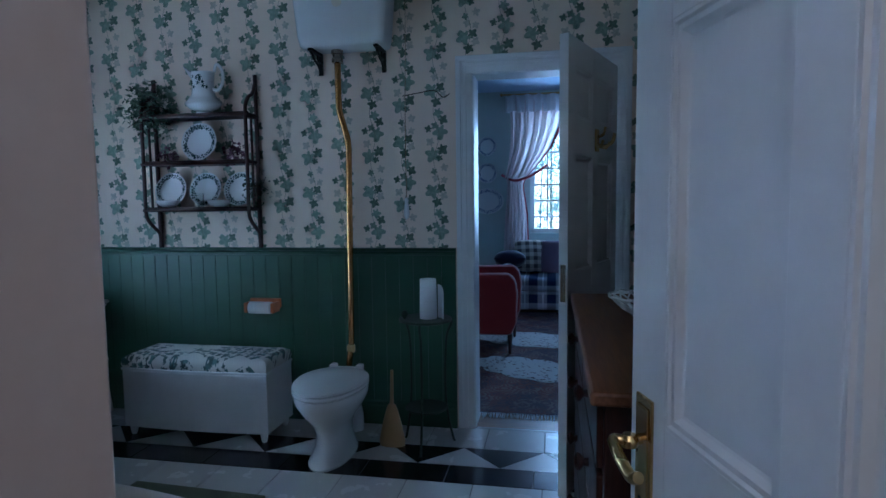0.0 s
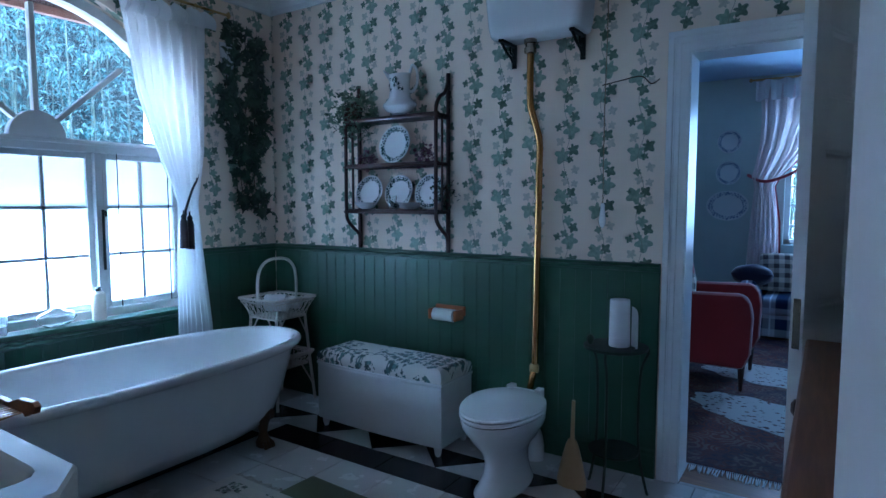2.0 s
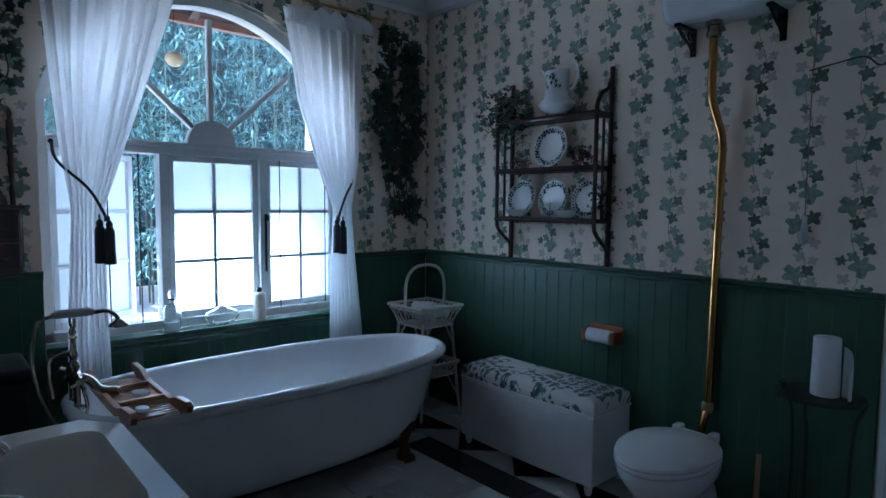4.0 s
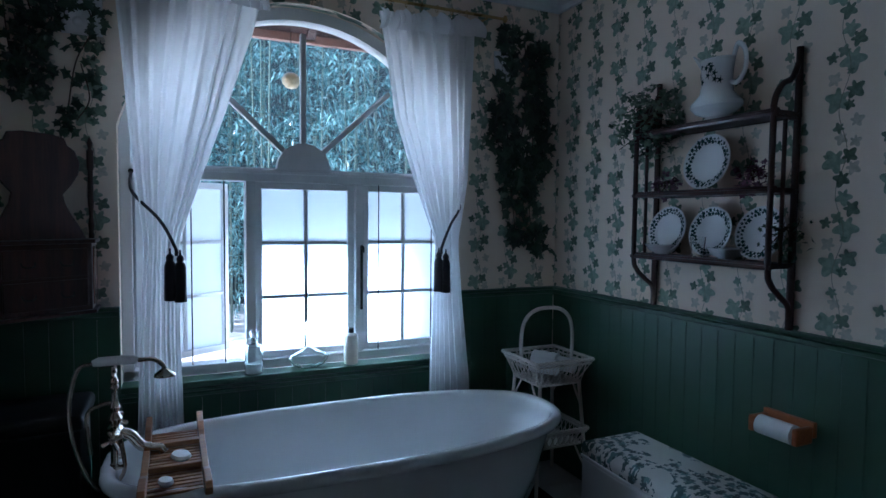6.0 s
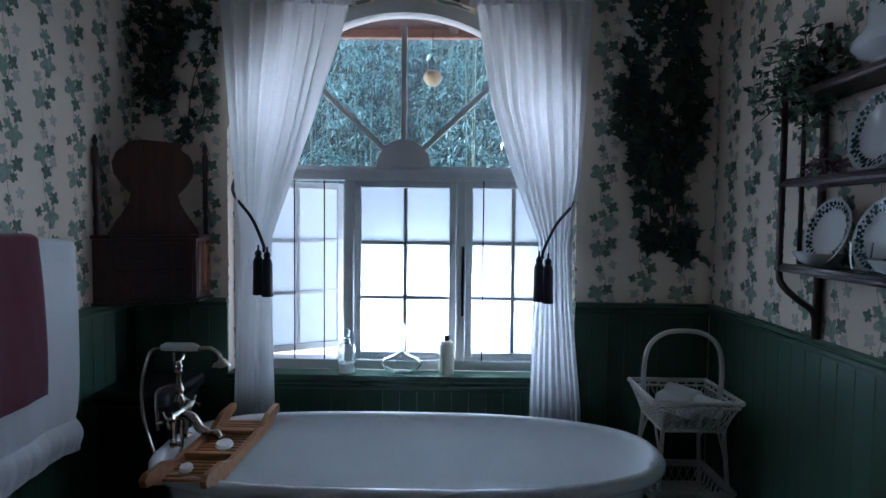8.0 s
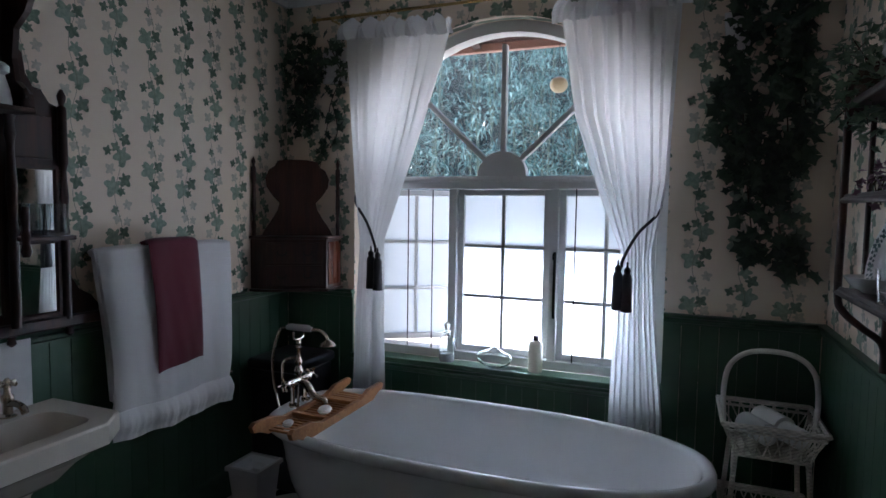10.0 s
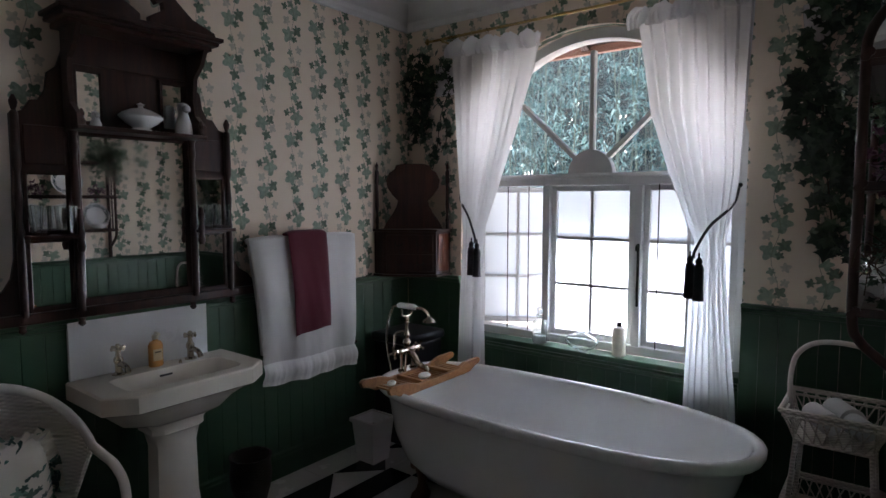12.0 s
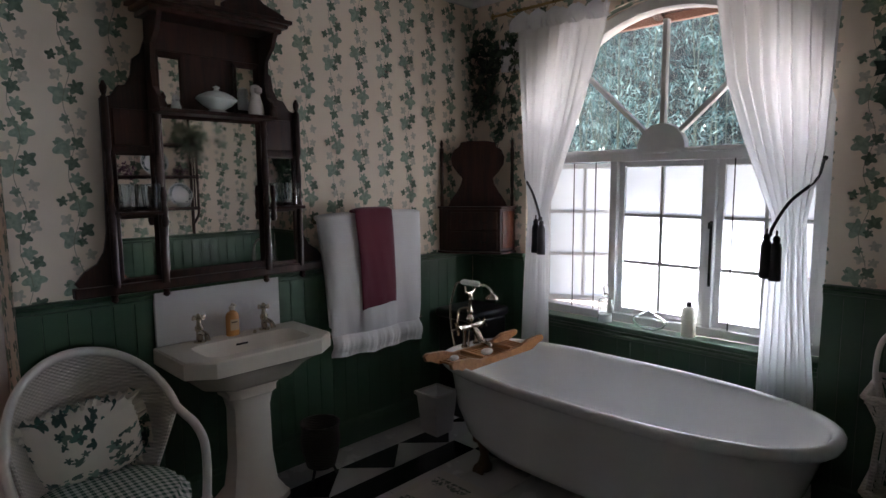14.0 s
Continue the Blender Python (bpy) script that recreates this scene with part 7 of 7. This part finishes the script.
sofa()
pillow("cushion", 0.42, 0.42, 0.15, m_stripe, pose(-0.18, 7.55, 0.68, -20, 0, 8), "striped cushion on the plaid sofa", "cushion", group="sofa cushions")
pillow("cushion", 0.42, 0.42, 0.15, cloth("mauve floral cushion cotton", (0.22, 0.16, 0.24)), pose(0.16, 7.42, 0.68, -20, 0, -5), "mauve floral cushion on the plaid sofa", "cushion", group="sofa cushions")
throw = pillow("folded_throw", 0.4, 0.3, 0.22, cloth("navy throw wool", (0.015, 0.02, 0.06)), pose(-0.43, 7.3, 0.66, 80, 0, 0), "navy woollen throw over the sofa arm", "throw")


def rug_material():
    k = Nodes("worn patterned wool rug")
    v = k.add("TexVoronoi")
    v.inputs["Scale"].default_value = 9.0
    k.t.links.new(k.local(), v.inputs["Vector"])
    s = k.step(k.mth("SINE", k.mth("MULTIPLY", v.outputs["Distance"], 28.0)), -0.2, 0.3)
    base = k.mix(k.step(k.noise(2.2, 3, k.local()), 0.4, 0.6), (0.12, 0.035, 0.03), (0.07, 0.04, 0.05))
    col = k.mix(k.mth("MULTIPLY", s, 0.6), base, k.mix(k.step(k.noise(6, 2, k.local()), 0.45, 0.55), (0.19, 0.14, 0.11), (0.02, 0.025, 0.05)))
    k.bump(k.noise(300, 2, k.local()), 0.4, 0.003)
    return k.done(col, 0.95)


def lace_material():
    k = Nodes("white crochet lace")
    v = k.add("TexVoronoi")
    v.inputs["Scale"].default_value = 22.0
    k.t.links.new(k.local(), v.inputs["Vector"])
    tr, mx = k.add("BsdfTransparent"), k.add("MixShader")
    k.put(mx.inputs[0], k.step(v.outputs["Distance"], 0.30, 0.36))
    k.done((0.55, 0.53, 0.51), 0.9)
    k.t.links.new(tr.outputs[0], mx.inputs[1])
    k.t.links.new(k.b.outputs[0], mx.inputs[2])
    k.t.links.new(mx.outputs[0], k.t.nodes["Material Output"].inputs[0])
    return k.m


rg = thing("patterned_rug", (0.0, 5.41, 0.0), "worn red and blue patterned rug with fringe", "rug")
part("woven_face", blk(-1.6, 1.7, -1.72, 1.8, 0.0, 0.012, 0.003), rug_material(), rg)
bm = bmesh.new()
rnd = random.Random(5)
for i in range(330):
    x = -1.6 + i * 0.01
    tube([(x, -1.72, 0.008), (x + rnd.uniform(-0.012, 0.012), -1.72 - rnd.uniform(0.05, 0.09), 0.003)], 0.0035, bm, n=4)
fo = part("fringe", bm, m_paper, rg, "cream knotted fringe")
tagged(fo, kind="stuff")
m_lace = lace_material()
for x, y, a, b, rot in ((-0.08, 4.72, 0.52, 0.28, -28), (-0.12, 5.75, 0.55, 0.30, -12)):
    n = 72
    pts = [((1 + 0.05 * math.cos(12 * q)) * a * math.cos(q), (1 + 0.05 * math.cos(12 * q)) * b * math.sin(q)) for q in [2 * math.pi * i / n for i in range(n)]]
    lm = part("lace_mat", prism(pts, "z", 0.0, 0.003), m_lace)
    lm.matrix_world = pose(x, y, 0.0125, 0, 0, rot)
    tagged(lm, "white crochet lace mat lying on the rug", "mat", "lace mats")

# ---- bath mats ----
m_mat = print_cloth("cream bath mat with leaf border", (0.62, 0.58, 0.5), (0.07, 0.09, 0.07), (0.15, 0.18, 0.14), 0.018, cell=0.04)
m_mat_plain = cloth("cream cotton pile", (0.60, 0.56, 0.48), 0.95, 0.6, 220)
m_mat_green = cloth("olive cotton pile", (0.10, 0.12, 0.035), 0.95, 0.6, 220)
bmat = thing("bath_mat", (-1.98, 1.72, 0.0), "cream bath mat with a printed leaf border", "bath mat", turn=0)
part("woven_face", blk(-0.34, 0.30, -0.52, 0.52, 0.001, 0.016, 0.006), m_mat_plain, bmat)
for x0, x1, y0, y1 in ((-0.27, 0.23, 0.40, 0.47), (-0.27, 0.23, -0.47, -0.40), (-0.27, -0.20, -0.40, 0.40), (0.16, 0.23, -0.40, 0.40)):
    part("leaf_border", blk(x0, x1, y0, y1, 0.0162, 0.0175), m_mat, bmat, "dark leaf border")
bm = bmesh.new()
for i in range(60):
    x = -0.34 + 0.64 * i / 59
    tube([(x, 0.51, 0.01), (x + rnd.uniform(-0.01, 0.01), 0.53 + rnd.uniform(0.01, 0.04), 0.003)], 0.005, bm, n=4)
tagged(part("fringe", bm, m_mat_plain, bmat), kind="stuff")
gmat = thing("olive_mat", (-1.62, 2.24, 0.0), "olive green cotton pedestal mat", "bath mat", turn=-3)
part("woven_face", blk(-0.36, 0.36, -0.24, 0.20, 0.0, 0.014, 0.006), m_mat_green, gmat)

# ---- floor tiles ----
GAP = 0.0025


def tiles():
    root = bpy.data.objects["floor"]
    shared = {}

    def rect(x0, x1, y0, y1, mat):
        key = (round(x1 - x0, 3), round(y1 - y0, 3), mat.name)
        if key not in shared:
            shared[key] = part("tile", blk(GAP, x1 - x0 - GAP, GAP, y1 - y0 - GAP, -0.008, 0.0, 0.0012, seg=1), mat).data
            bpy.data.objects.remove([o for o in bpy.data.objects if o.data == shared[key]][0])
        ob = new("tile", shared[key])
        ob.parent, ob.matrix_basis = root, pose(x0, y0, 0)

    def tri(pts, mat):
        c = Vector((sum(p[0] for p in pts) / 3, sum(p[1] for p in pts) / 3))
        q = [c + (Vector(p) - c) * 0.985 for p in pts]
        key = ("tri", mat.name) + tuple(round(e, 3) for p in pts for e in (p[0] - pts[0][0], p[1] - pts[0][1]))
        if key not in shared:
            ob = part("tile", prism([(p.x - pts[0][0], p.y - pts[0][1]) for p in q], "z", -0.008, 0.0), mat)
            shared[key] = ob.data
            bpy.data.objects.remove(ob)
        ob = new("tile", shared[key])
        ob.parent, ob.matrix_basis = root, pose(pts[0][0], pts[0][1], 0)
    WB = m_tile_white, m_tile_black
    IX, OX, EX = -2.66, -2.85, -3.09           # west: inner and outer edge of the black band, outer edge of the triangles
    IN, ON, EN = 2.71, 2.905, 3.13
    IS, OS, ES = 1.14, 0.97, 0.755
    px = 0.443
    # plain field
    x = IX
    while x < 0.74:
        x1 = min(x + 0.338, 0.75)
        y = IN
        while y > IS + 0.01:
            y0 = max(y - 0.28, IS)
            rect(x, x1, y0, y, WB[0])
            y = y0
        x = x1
    # black bands
    x = OX + 0.19
    while x < 0.74:
        x1 = min(x + px, 0.75)
        rect(x, x1, IN, ON, WB[1])
        rect(x, x1, OS, IS, WB[1])
        x = x1
    y = IS
    while y < IN - 0.01:
        y1 = min(y + 0.3925, IN)
        rect(OX, IX, y, y1, WB[1])
        y = y1
    for y0, y1 in ((IN, ON), (OS, IS)):
        rect(OX, IX, y0, y1, WB[0])
    # triangles
    tips = [-0.398 + px * k for k in range(-6, 3)]
    for a in tips:
        tri([(a, EN), (a - px / 2, ON), (a + px / 2, ON)], WB[0])
        tri([(a, EN), (a + px, EN), (a + px / 2, ON)], WB[1])
        if a < 0.3:
            tri([(a, OS), (a + px, OS), (a + px / 2, ES)], WB[0])
            tri([(a, OS), (a - px / 2, ES), (a + px / 2, ES)], WB[1])
    y = OS
    while y < ON - 0.05:
        y1 = y + 0.387
        tri([(OX, y), (OX, y1), (EX, (y + y1) / 2)], WB[1])
        tri([(EX, y - 0.1935), (EX, y + 0.1935), (OX, y)], WB[0])
        y = y1
    # outer strips
    x = X0
    while x < 0.74:
        x1 = min(x + 0.338, 0.75)
        rect(x, x1, EN, Y1, WB[0])
        if x1 < 0.8:
            rect(x, x1, Y0 if x1 < RET else 0.24, ES, WB[0])
        x = x1
    y = ES
    while y < EN - 0.02:
        y1 = min(y + 0.34, EN)
        rect(X0, EX, y, y1, WB[0])
        y = y1
    rect(DX0, DX1, Y1, Y1 + 0.03, WB[0])


tiles()
tagged(part("floor_landing", blk(-1.4, 1.6, -2.6, 0.238, -0.09, -0.001), cloth("landing carpet", (0.25, 0.2, 0.16))), "plain carpeted landing floor", "floor", kind="structure")
